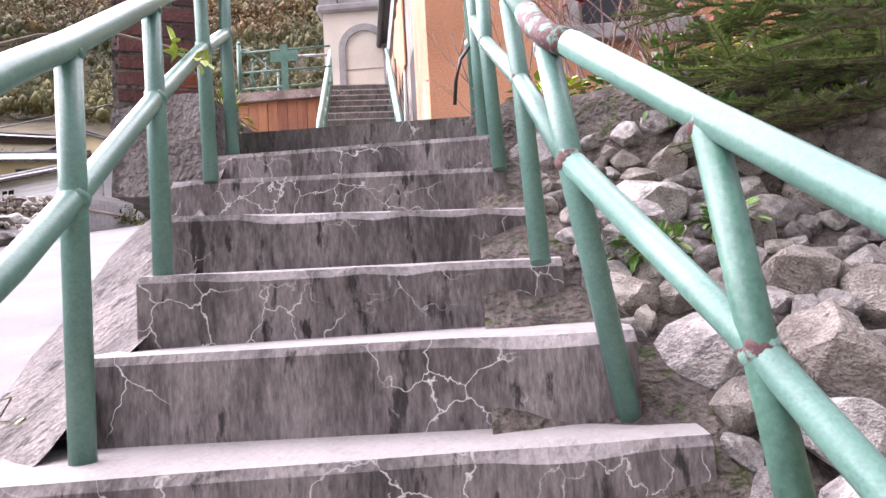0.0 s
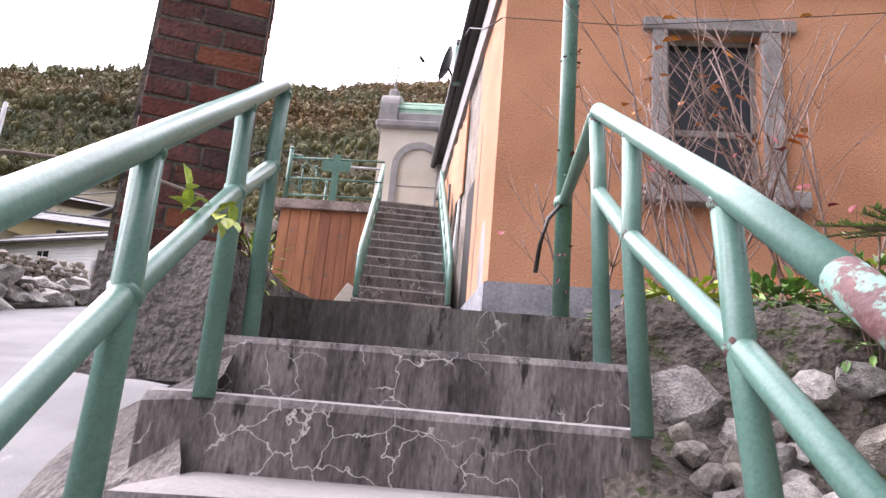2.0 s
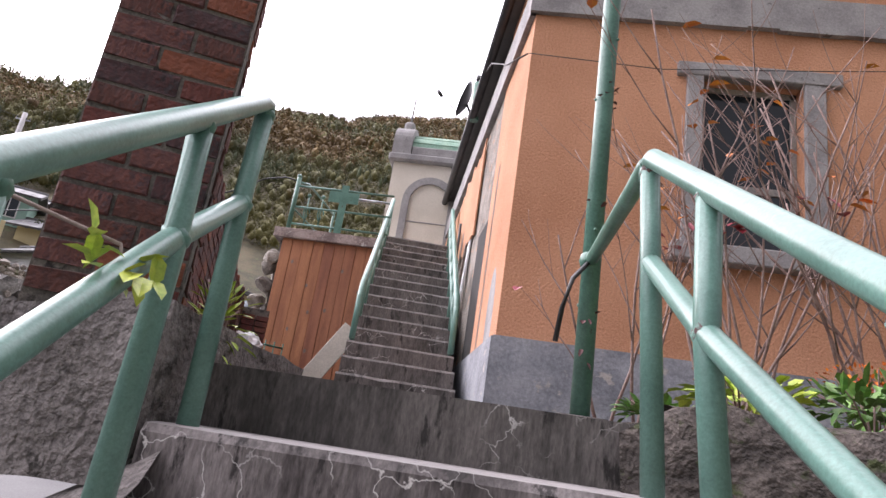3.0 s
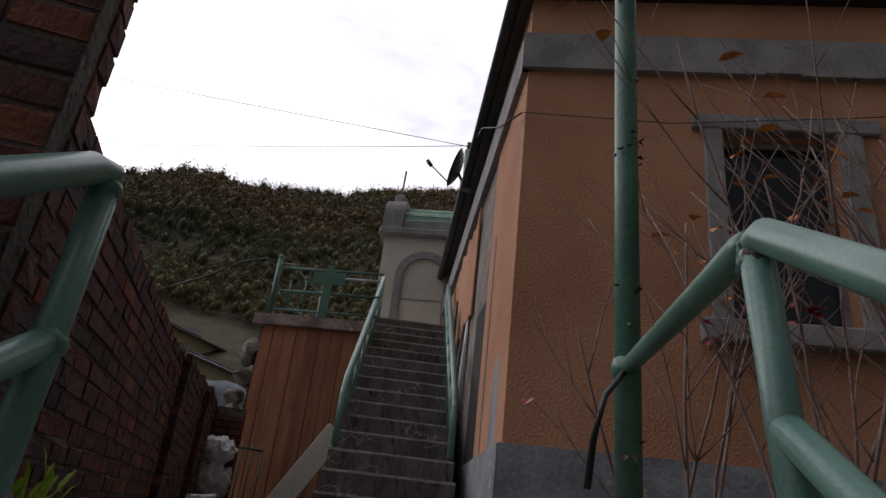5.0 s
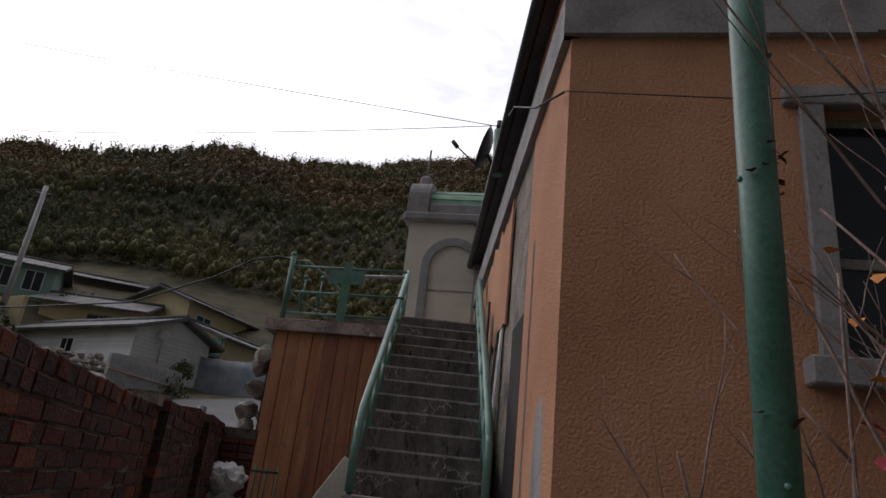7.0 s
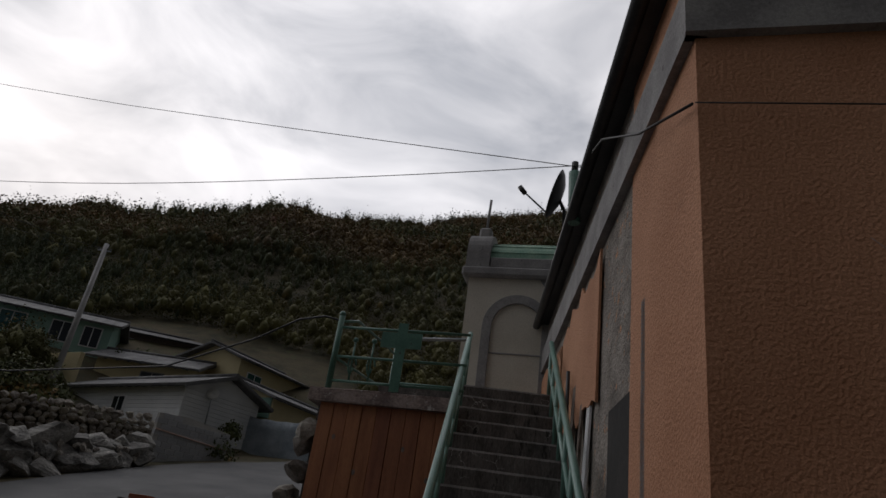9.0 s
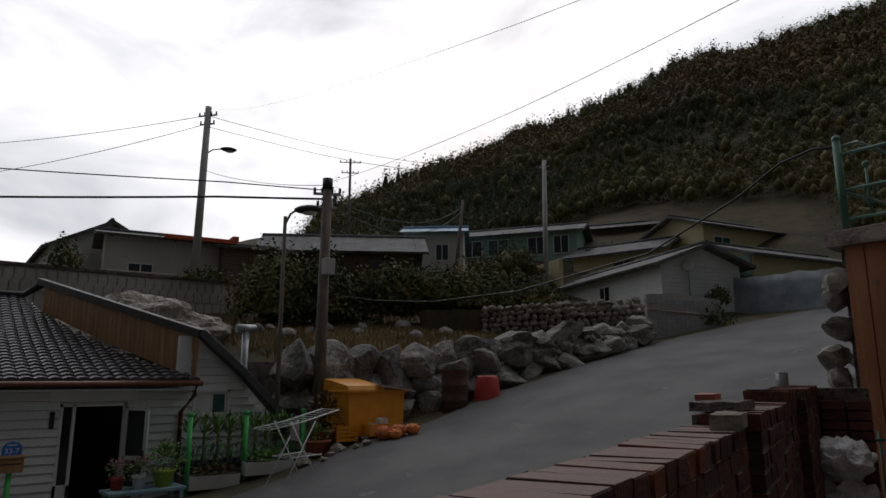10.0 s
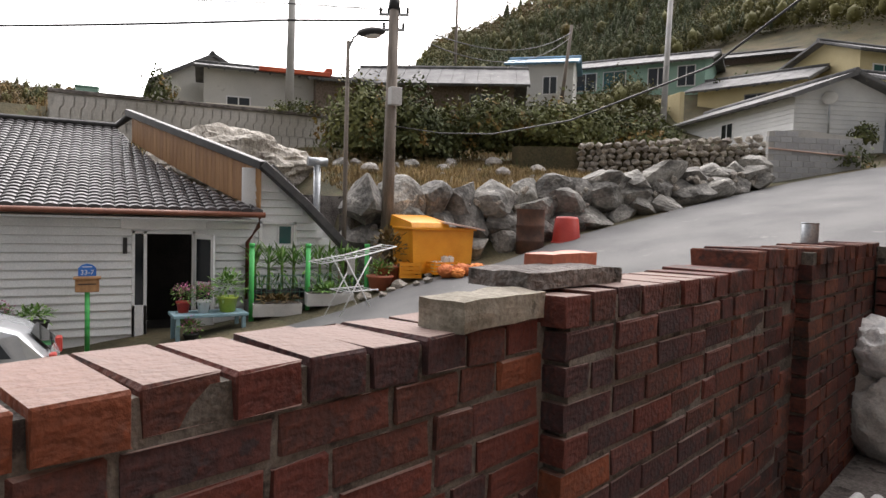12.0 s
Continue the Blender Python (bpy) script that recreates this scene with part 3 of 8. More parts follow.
wood_rnd = random.Random(5)
decid, greens, pines = [], [], []
CLEAR = [(-21.3, 43.2, 6), (-16.3, 37.6, 6), (-32.5, 35.8, 6), (-30.5, 43.5, 5), (-25, 37.2, 5), (-20.4, 31.6, 7), (-37, 10.3, 6), (-32.5, 28.3, 4), (-30.5, 20.8, 5), (-31.5, 11.6, 4.5), (-30, 15.6, 3.5)]
while len(decid) + len(greens) + len(pines) < 12500:
    az = wood_rnd.uniform(-4, 104)
    rr = interp(RIDGE_R, az)
    start = 39 if az < 78 else 50 + (az - 78) * 12
    far = wood_rnd.random() ** 1.35
    r = start + (rr * 1.01 - start) * far
    x, y = -math.sin(radians(az)) * r, math.cos(radians(az)) * r
    z = ground_z(x, y)
    if z < 5.5 or (az > 61 and r < 230) or (r < 43 and az > 52) or any((x - a) ** 2 + (y - b) ** 2 < c * c for a, b, c in CLEAR):
        continue
    kind_n = noise.noise(Vector((x * 0.035, y * 0.035, 7))) + wood_rnd.uniform(-0.35, 0.35)
    w = (0.85 + r * 0.0055) * wood_rnd.uniform(0.5, 1.35)
    if r < 85:
        w, kind_n = w * 0.72, max(kind_n, 0.0) + 0.05
    h = w * wood_rnd.uniform(1.9, 2.7)
    if wood_rnd.random() < 0.05 and far > 0.93:
        pines.append((x, y, z, h * 1.5, w))
    elif kind_n > 0.36:
        pines.append((x, y, z, h * 1.1, w * 0.8))
    elif kind_n > -0.02:
        greens.append((x, y, z, h, w))
    else:
        decid.append((x, y, z, h, w))
crowns("autumn_woods", "brown and russet autumn woods covering the hillside", decid, LEAF_A, "ball", 1)
crowns("green_woods", "dull green leafy woods on the hillside", greens, LEAF_G, "ball", 2)
crowns("pine_woods", "dark green pines scattered over the hillside", pines, PINE, "cone", 3)

# ---- lower stairs ----
# each step: front edge at its two ends, height, and where it ends on either side
STEPS = [(3.34, 3.34, -0.03, -0.33, 0.80), (3.04, 3.02, -0.19, -0.315, 0.795), (2.69, 2.84, -0.352, -0.31, 0.81), (2.36, 2.67, -0.522, -0.17, 0.88), (2.12, 2.38, -0.704, -0.13, 0.92), (1.95, 1.97, -0.885, -0.19, 1.01), (1.66, 1.83, -1.08, -0.30, 1.10)]
STEPS += [(1.40 - 0.26 * k, 1.57 - 0.26 * k, -1.26 - 0.18 * k, -0.30, 1.15) for k in range(8)]
EDGE_Y = [((a + b) / 2, z) for a, b, z, l, r in STEPS]
lower_stairs = thing("stairs_1", "cracked grey concrete outdoor stairs with white lime veins", "stairs", (0.25, 3.4, -2.7), kind="structure")
for i, (yl, yr, sz, lx, rx) in enumerate(STEPS):
    if i == 0:
        continue
    bm = bmesh.new()
    n = 28
    prof = []
    for k in range(n + 1):
        x = lx + (rx - lx) * k / n
        sy, back = yl + (yr - yl) * k / n, max(STEPS[i - 1][:2]) + 0.10
        w = noise.noise(Vector((x * 5, i * 3.7, 0))) * 0.006 + noise.noise(Vector((x * 17, i * 3.7, 5))) * 0.003
        chip = 0.016 * max(0, noise.noise(Vector((x * 3, i * 7.7, 9))) - 0.25) * 2
        if i in (3, 4) and x > 0.05:
            chip += 0.012 * (0.5 + noise.noise(Vector((x * 9, i, 2))))
        prof.append([bm.verts.new((x, sy + w, sz - 0.42)), bm.verts.new((x, sy + w, sz - 0.022 - chip)), bm.verts.new((x, sy + 0.012 + w + chip, sz - 0.004 - chip * 0.4)), bm.verts.new((x, sy + 0.05, sz)), bm.verts.new((x, back, sz + 0.004)), bm.verts.new((x, back, sz - 0.42))])
    for u, v in zip(prof, prof[1:]):
        for k in range(6):
            bm.faces.new((u[k], u[(k + 1) % 6], v[(k + 1) % 6], v[k]))
    bm.faces.new(prof[0])
    bm.faces.new(prof[-1][::-1])
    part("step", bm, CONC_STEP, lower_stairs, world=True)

# landing slab at the stair head, with a second slab one low step up
landing = part("landing", prism([(-0.35, 3.34), (0.80, 3.34), (0.92, 6.44), (-1.6, 6.5), (-0.42, 3.55)], Matrix.Translation((0, 0, -0.5)), 0.47), CONC_STEP2)
tagged(landing, "dark stained concrete landing at the stair head", "landing", kind="structure")
upper_yard = part("terrace", prism([(-1.66, 6.46), (0.45, 6.30), (0.45, 7.6), (-0.4, 12.4), (-2.9, 12.4), (-2.9, 9.75)], Matrix.Translation((0, 0, -0.6)), 0.78), CONC)
tagged(upper_yard, "rough concrete terrace one step above the landing", "terrace", kind="structure")

# rough concrete flank beside the stairs, down to the road
flank = bmesh.new()
fl_rows = []
for k in range(40):
    fy = -0.6 + k * 3.95 / 39
    top = interp([(y, z) for y, z in reversed(EDGE_Y)], fy) - 0.06
    if fy > 3.0:
        top = min(top, -0.22)
    out = interp([(-1, -0.75), (2.0, -0.58), (2.5, -0.60), (3.2, -0.68), (3.4, -0.68)], fy)
    foot = interp(ROAD_Z, fy) - 0.3
    inner = interp([(y, l + 0.06) for (y, z), (a, b, c, l, r) in reversed(list(zip(EDGE_Y, STEPS)))], fy)
    row = []
    for j in range(12):
        f = j / 11
        if f < 0.45:
            x = inner + (out - inner) * f / 0.45
            z = top - 0.24 * f / 0.45
        else:
            g = (f - 0.45) / 0.55
            x = out - 0.22 * g
            z = top - 0.24 + (foot - top + 0.24) * g
        wob = 0.05 * noise.noise(Vector((fy * 3, f * 5, 3))) + 0.03 * noise.noise(Vector((fy * 9, f * 14, 1)))
        row.append(flank.verts.new((x + wob, fy, z + (wob * 0.6 if j else 0))))
    fl_rows.append(row)
for u, v in zip(fl_rows, fl_rows[1:]):
    for j in range(11):
        flank.faces.new((u[j], u[j + 1], v[j + 1], v[j]))
flank.faces.new(fl_rows[-1])
tagged(part("retaining_flank", flank, CONC, smooth=True), "rough crumbling concrete flank beside the stairs", "retaining wall", kind="structure")

# concrete block that carries the brick pier
pier_base = bmesh.new()
for w0, w1, y0, z0, z1 in ((-0.71, -0.33, 3.03, -0.33, 0.02), (-0.70, -0.35, 3.10, 0.015, 0.07)):
    box(pier_base, w0, w1, y0, 4.2, z0, z1)
bmesh.ops.subdivide_edges(pier_base, edges=pier_base.edges[:], cuts=7, use_grid_fill=True)
for v in pier_base.verts:
    v.co += Vector((noise.noise(v.co * 6), noise.noise(v.co * 6 + Vector((5, 0, 0))), noise.noise(v.co * 6 + Vector((0, 5, 0))))) * 0.018
tagged(part("pier_footing", pier_base, CONC), "overhanging rough concrete footing under the brick pier", "footing", kind="structure")

# ---- rubble retaining bank on the other side of the stairs, with a planting bed on top ----
def bank_z(x, y):
    low = interp([(y2, z2) for y2, z2 in reversed(EDGE_Y)], y) - 0.16 - 0.08 * (x - 0.8)
    top = 0.02 + 0.03 * (x - 0.8)
    yt = 3.34 - 0.20 * (x - 0.8)
    return max(low, top - 2.0 * max(0, yt - y))


bank_bm = bmesh.new()
br = []
for by in [-0.4 + j * 0.06 for j in range(70)] + [3.85 + j * 0.27 for j in range(11)]:
    row = []
    for i in range(60):
        bx = (0.70 if by < 3.35 else 0.84) + i * 4.6 / 59
        z = bank_z(bx, by) + 0.04 * noise.noise(Vector((bx * 4, by * 4, 0))) + 0.025 * noise.noise(Vector((bx * 11, by * 11, 3)))
        row.append(bank_bm.verts.new((bx, by, z)))
    br.append(row)
for u, v in zip(br, br[1:]):
    for i in range(59):
        bank_bm.faces.new((u[i], u[i + 1], v[i + 1], v[i]))
BANKMAT = material("earth_and_mortar_bank", (0.035, 0.028, 0.023), (0.13, 0.108, 0.092), 0.95, 0, 6, 40, 1.0, (0.04, 0.05, 0.015), 0.56, depth=0.06, speckle=0.4)
tagged(part("bank", bank_bm, BANKMAT, smooth=True), "earth and crumbling mortar bank beside the stairs", "bank", kind="structure")

# ---- orange stucco building ----
CX, CY = 0.34, 6.51
SIDE = Vector((-0.18, 1.0, 0)).normalized()
OUT = Vector((-SIDE.y, SIDE.x, 0))


def side(s, o=0.0):
    """A place s metres along the side wall from the corner, o metres out from it."""
    return Vector((CX, CY, 0)) + SIDE * s + OUT * o


def side_m(s, z, o=0.0):
    p = side(s, o)
    return basis((p.x, p.y, z), SIDE, (0, 0, 1))


building = thing("house", "two-tone orange stucco building with grey window surrounds", "building", (CX, CY, 0), kind="structure")
WX0, WX1, WZ0, WZ1 = 1.75, 2.53, 1.60, 3.05
FW = 0.25
XR = 8.0
ft = Matrix(((1, 0, 0, 0), (0, 0, 1, CY), (0, 1, 0, 0), (0, 0, 0, 1)))
fb = bmesh.new()
for x0, x1, z0, z1 in ((CX, WX0, 0.72, 4.25), (WX1, XR, 0.72, 4.25), (WX0, WX1, 0.72, WZ0), (WX0, WX1, WZ1, 4.25)):
    box(fb, x0, x1, CY, CY + FW, z0, z1)
part("front_wall", fb, STUCCO, building, world=True)
# side wall: plain near the corner, broken render further back
sb = bmesh.new()
a0, a1 = side(0.02), side(10)
def wall_prism(bm, s0, s1, z0, z1, o0, o1):
    pts = [side(s0, o0), side(s1, o0), side(s1, o1), side(s0, o1)]
    prism([(p.x, p.y) for p in pts], Matrix.Translation((0, 0, z0)), z1 - z0, bm)
wall_prism(sb, 0.0, 1.3, 0.72, 4.25, 0.0, -0.26)
part("side_wall", sb, STUCCO, building, world=True)
sb2 = bmesh.new()
wall_prism(sb2, 1.3, 10, 0.1, 4.25, -0.012, -0.26)
part("side_wall", sb2, STUCCO_OLD, building, "side wall with render broken off in slabs", world=True)
pb = bmesh.new()
box(pb, CX - 0.02, XR, CY - 0.035, CY + FW - 0.02, -0.6, 0.72)
bmesh.ops.subdivide_edges(pb, edges=pb.edges[:], cuts=12, use_grid_fill=True)
for v in pb.verts:
    v.co += Vector((0, -1, 0)) * 0.012 * noise.noise(v.co * 4)
part("plinth", pb, PLINTH, building, "grey cement plinth with patches fallen off", world=True)
pb2 = bmesh.new()
wall_prism(pb2, 0.02, 10, -0.3, 0.72, 0.03, -0.2)
part("plinth", pb2, PLINTH, building, world=True)
# string course, chipped along its lower edge
cb = bmesh.new()
for k in range(60):
    xa, xb = CX - 0.05 + (XR - CX) * k / 60, CX - 0.05 + (XR - CX) * (k + 1) / 60
    drop = 0.05 * max(0, noise.noise(Vector((k * 0.31, 2, 0)))) if k > 8 else 0
    box(cb, xa, xb, CY - 0.055, CY + 0.02, 3.53 + drop, 3.86)
bmesh.ops.remove_doubles(cb, verts=cb.verts, dist=0.0005)
part("string_course", cb, GREYTRIM, building, "grey cement band with chipped lower edge", world=True)
cb2 = bmesh.new()
wall_prism(cb2, -0.02, 10, 3.53, 3.86, 0.05, -0.05)
part("string_course", cb2, GREYTRIM, building, world=True)
# eaves and roof
eb = bmesh.new()
ea = [side(-0.12, 0.12), side(10, 0.12), side(10, -8), Vector((XR, CY - 0.12, 0))]
prism([(p.x, p.y) for p in ea], Matrix.Translation((0, 0, 4.25)), 0.16, eb)
part("eaves", eb, BLACKTRIM, building, "dark eaves board", world=True)
rb = bmesh.new()
ridge1, ridge2 = side(3.0, -4), side(10, -4)
vv = [rb.verts.new((p.x, p.y, 4.412)) for p in ea] + [rb.verts.new((ridge1.x, ridge1.y, 5.9)), rb.verts.new((ridge2.x, ridge2.y, 5.9))]
for q in ((0, 1, 5, 4), (0, 4, 3), (3, 4, 5, 2), (0, 3, 2, 1), (1, 2, 5)):
    rb.faces.new([vv[i] for i in q])
part("roof", rb, OLDROOF, building, world=True)
part("gutter", tubed([side(-0.1, 0.15) + Vector((0, 0, 4.27)), side(10, 0.15) + Vector((0, 0, 4.22))], 0.055), BLACKTRIM, building, "black roof gutter", world=True)
# window
wf = thing("window_1", "two-sash window in a chipped grey cement surround", "window", ((WX0 + WX1) / 2, CY, WZ0), kind="structure")
sur = bmesh.new()
box(sur, WX0 - 0.13, WX0 - 0.002, CY - 0.045, CY + 0.05, 1.60, WZ1 - 0.002, 0.006)
box(sur, WX1 + 0.002, WX1 + 0.16, CY - 0.045, CY + 0.05, 1.60, WZ1 - 0.002, 0.006)
part("window_jamb", sur, GREYTRIM, wf, world=True)
part("window_head", boxed(WX0 - 0.21, WX1 + 0.29, CY - 0.05, CY + 0.05, WZ1, 3.17, 0.008), GREYTRIM, wf, world=True)
part("window_sill", boxed(WX0 - 0.21, WX1 + 0.31, CY - 0.12, CY + 0.1, 1.455, 1.595, 0.01), GREYTRIM, wf, "grey cement sill", world=True)
mid = (WZ0 + WZ1) / 2 - 0.17
OLDWOOD = material("grey_window_wood", (0.16, 0.15, 0.14), (0.3, 0.28, 0.26), 0.8, 0, 4, 50, 0.4)
frb = bmesh.new()
for x0, x1, z0, z1 in ((WX0, WX0 + 0.05, WZ0, WZ1), (WX1 - 0.05, WX1, WZ0, WZ1), (WX0, WX1, WZ0, WZ0 + 0.05), (WX0, WX1, WZ1 - 0.05, WZ1), (WX0, WX1, mid - 0.03, mid + 0.03)):
    box(frb, x0, x1, CY + 0.12, CY + 0.17, z0, z1, 0.004)
part("window_frame", frb, OLDWOOD, wf, world=True)
for z0, z1 in ((WZ0 + 0.05, mid - 0.03), (mid + 0.03, WZ1 - 0.05)):
    part("pane", boxed(WX0 + 0.05, WX1 - 0.05, CY + 0.135, CY + 0.143, z0, z1), GLASS, wf, world=True)
# coloured near-black in place of the shade inside the room
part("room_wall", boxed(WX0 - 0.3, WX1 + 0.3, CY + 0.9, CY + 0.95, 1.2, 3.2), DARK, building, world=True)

# ---- upper stairs and rails ----
UD = Vector((-0.16, 1.0, 0)).normalized()
US = Vector((UD.y, -UD.x, 0))
U0 = Vector((-0.93, 7.08, 0.18))
UN, UR, UT, UW = 15, 0.176, 0.281, 1.0
upper_stairs = thing("stairs_2", "steep dark concrete stairs climbing beside the building", "stairs", tuple(U0), kind="structure")
umat = basis(tuple(U0), US, UD)
for i in range(UN):
    bm = bmesh.new()
    n = 16
    prof = []
    for k in range(n + 1):
        x = UW * k / n
        w = 0.008 * noise.noise(Vector((x * 6, i * 2.3, 0)))
        chip = 0.02 * max(0, noise.noise(Vector((x * 4, i * 5.1, 4))) - 0.2)
        y, z = i * UT, (i + 1) * UR
        prof.append([bm.verts.new((x, y + w, z - 0.4)), bm.verts.new((x, y + w, z - 0.02 - chip)), bm.verts.new((x, y + 0.015 + w + chip, z - chip * 0.4)), bm.verts.new((x, y + UT + 0.06, z + 0.003)), bm.verts.new((x, y + UT + 0.06, z - 0.4))])
    for u, v in zip(prof, prof[1:]):
        for k in range(5):
            bm.faces.new((u[k], u[(k + 1) % 5], v[(k + 1) % 5], v[k]))
    bm.faces.new(prof[0])
    bm.faces.new(prof[-1][::-1])
    bm.transform(umat)
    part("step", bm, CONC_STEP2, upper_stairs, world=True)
sbm = bmesh.new()
prism([(0, -0.1), (UN * UT, -0.1), (UN * UT, UN * UR - 0.1), (0, 0.0)], umat @ basis((0.0, 0.02, 0), (0, 1, 0), (0, 0, 1)), UW, sbm)
part("stair_body", sbm, CONC, upper_stairs, world=True)
TOPZ = U0.z + UN * UR


def upoint(a, s, z):
    """A place on the upper stairs: a across, s along, z up from the stair foot."""
    return umat @ Vector((a, s, z))


def rail(name, label, a, side_sign):
    r = thing(name, label, "handrail", tuple(upoint(a, 0.6, 0.3)), group="rails of the upper stairs")
    top = [upoint(a, 0.62, 0.55), upoint(a, 0.66, 0.96), upoint(a, 0.78, 1.12), upoint(a, UN * UT - 0.15, UN * UR + 0.62)]
    part("top_rail", tubed(top, 0.03, 10), GREEN, r, world=True)
    part("mid_rail", tubed([upoint(a, 0.75, 0.80), upoint(a, UN * UT - 0.15, UN * UR + 0.32)], 0.022, 8), GREEN, r, world=True)
    for k in range(8):
        s = 0.66 + k * (UN * UT - 0.85) / 7
        z0 = (int(s / UT) + 1) * UR - 0.02
        part("post", tubed([upoint(a, s, z0), upoint(a, s, 0.62 * 1 + 0.42 + (s - 0.66) / UT * UR + 0.1 - 0.12)], 0.021, 8), GREEN, r, world=True)
    return r


rail("stair_rail", "green painted pipe handrail on steep stairs", 0.035, 1)
rail("stair_rail", "green painted pipe handrail close to the building", 0.965, -1)

# ---- brick parapet wall along the landing ----
WA = Vector((-0.537, 3.10, 0.04))
WU = Vector((-0.374, 1.0, 0.006)).normalized()
WO = Vector((-WU.y, WU.x, 0))
wmat = basis(tuple(WA), WU, WO)
brick_wall = thing("wall_1", "old dark red brick parapet wall with worn header coping", "brick wall", tuple(WA), kind="structure")
brick_wall.matrix_basis = wmat
PIER_O = -0.175
PIER_L, SEG2, SEG3, WLEN, WTH = 0.13, 3.73, 5.33, 6.66, 0.20
core = bmesh.new()
box(core, 0.0, PIER_L, PIER_O, PIER_O + 0.324, -0.1, 1.29)
box(core, PIER_L - 0.01, SEG2 + 0.03, 0.0, WTH - 0.006, -0.3, 0.993)
box(core, SEG2 + 0.02, WLEN, -0.05, WTH - 0.006, -0.3, 1.038)
box(core, SEG3 + 0.02, WLEN, -0.10, WTH - 0.006, -0.3, 1.092)
box(core, WLEN - 0.1, WLEN, -0.42, -0.09, -0.3, 1.092)
part("mortar", core, MORTAR, brick_wall)

# loose slabs and bricks lying on the wall
OLDBLOCK = material("lichen_grey_block", (0.14, 0.125, 0.095), (0.26, 0.235, 0.19), 0.9, 0, 7, 60, 0.7, (0.09, 0.08, 0.06), 0.6, speckle=0.25)
def on_wall(s, o, z, rz=0):
    return wmat @ pose(s, o, z, 0, 0, rz)


def slab(name, label, cat, at, l, w, h, mat, rough=0.006):
    bm = bmesh.new()
    box(bm, -l / 2, l / 2, -w / 2, w / 2, 0, h)
    bmesh.ops.subdivide_edges(bm, edges=bm.edges[:], cuts=4, use_grid_fill=True)
    for v in bm.verts:
        v.co += Vector((noise.noise(v.co * 23), noise.noise(v.co * 23 + Vector((3, 0, 0))), noise.noise(v.co * 17 + Vector((0, 3, 0))))) * rough
    ob = part(name, bm, mat)
    ob.matrix_basis = at
    return tagged(ob, label, cat)


slab("concrete_slab", "grey concrete block lying on the brick wall", "block", on_wall(3.58, 0.03, 1.006, 3), 0.26, 0.10, 0.052, OLDBLOCK)
slab("concrete_slab", "weathered concrete slab on top of the brick wall", "slab", on_wall(3.89, 0.10, 1.053, -4), 0.34, 0.17, 0.036, CONC)
slab("loose_brick", "loose brown brick standing on the wall", "brick", on_wall(4.09, 0.19, 1.053, 4), 0.24, 0.08, 0.058, TERRA, 0.003)
can = thing("tin_can", "pale grey tin can standing on the wall end", "can", tuple(on_wall(5.95, 0.06, 1.108).translation))
part("body", lathe([(0.036, 0), (0.037, 0.004), (0.037, 0.085), (0.034, 0.09)], 16), STEEL, can, smooth=True)
part("rim", lathe([(0.036, 0.088), (0.038, 0.091), (0.038, 0.095), (0.034, 0.095)], 16), STEEL, can)

# bags of rubbish by the wall end
def bag(at, r, h, seed, label, mat):
    bm = bmesh.new()
    bmesh.ops.create_icosphere(bm, subdivisions=4, radius=1)
    for v in bm.verts:
        d = v.co.normalized()
        fold = noise.noise(d * 3.2 + Vector((seed, 0, 0))) * 0.22 + noise.noise(d * 8 + Vector((0, seed, 0))) * 0.09
        v.co = Vector((d.x * r, d.y * r, max(0.02, (d.z * 0.5 + 0.5)) * h)) * (1 + fold)
        if v.co.z < 0.03:
            v.co.z = 0
    ob = part("rubbish_bag", bm, mat, smooth=True)
    ob.matrix_basis = Matrix.Translation(at)
    return tagged(ob, label, "plastic bag")


SACK = material("grey_woven_sack", (0.40, 0.39, 0.38), (0.55, 0.54, 0.52), 0.7, 0, 8, 60, 0.8, depth=0.02)
bag((-2.55, 9.1, 0.18), 0.20, 0.42, 2.0, "full grey woven sack standing on the terrace", SACK)
bag((-2.55, 9.1, 0.565), 0.19, 0.27, 5.0, "white plastic rubbish bag resting on a sack", PLASTICBAG)
for k in range(2):
    p = thing("white_pipe", "white plastic pipe leaning beside the brick wall", "pipe", (-1.9 + k * 0.07, 7.3, 0.22), group="white pipes by the wall")
    part("pipe", tubed([(0, 0, 0), (-0.32, 1.05, 0.02 + 0.02 * k)], 0.022, 10), WHITEP, p)

# ---- plank-faced store under the platform ----
PY = 10.0
PXL, PXR = -2.72, -1.40
store = thing("plank_partition", "knotty brown plank partition under the concrete platform", "plank wall", (PXL, PY, 0.18), kind="structure")
npl = 9
for k in range(npl):
    w = (PXR - PXL) / npl
    bm = bmesh.new()
    box(bm, -w / 2 + 0.002, w / 2 - 0.002, 0, 0.02, 0, 2.12, 0.003)
    bm.transform(Matrix.Translation((w * (k + 0.5), 0.004 * (k % 2), 0)))
    part("plank", bm, PLANK, store)
for (kx, kz) in ((0.12, 0.5), (0.33, 0.9), (0.46, 1.5), (0.62, 0.65), (0.77, 1.2), (0.9, 1.75), (1.02, 0.9), (0.2, 1.8), (0.55, 1.15), (1.16, 1.5)):
    bm = lathe([(0.016, 0), (0.018, 0.0015)], 9)
    bm.transform(Matrix.Translation((kx, -0.0005, kz)) @ Matrix.Rotation(radians(90), 4, "X") @ Matrix.Diagonal((1, 1.5, 1, 1)))
    part("knot", bm, BARK, store)
plat = bmesh.new()
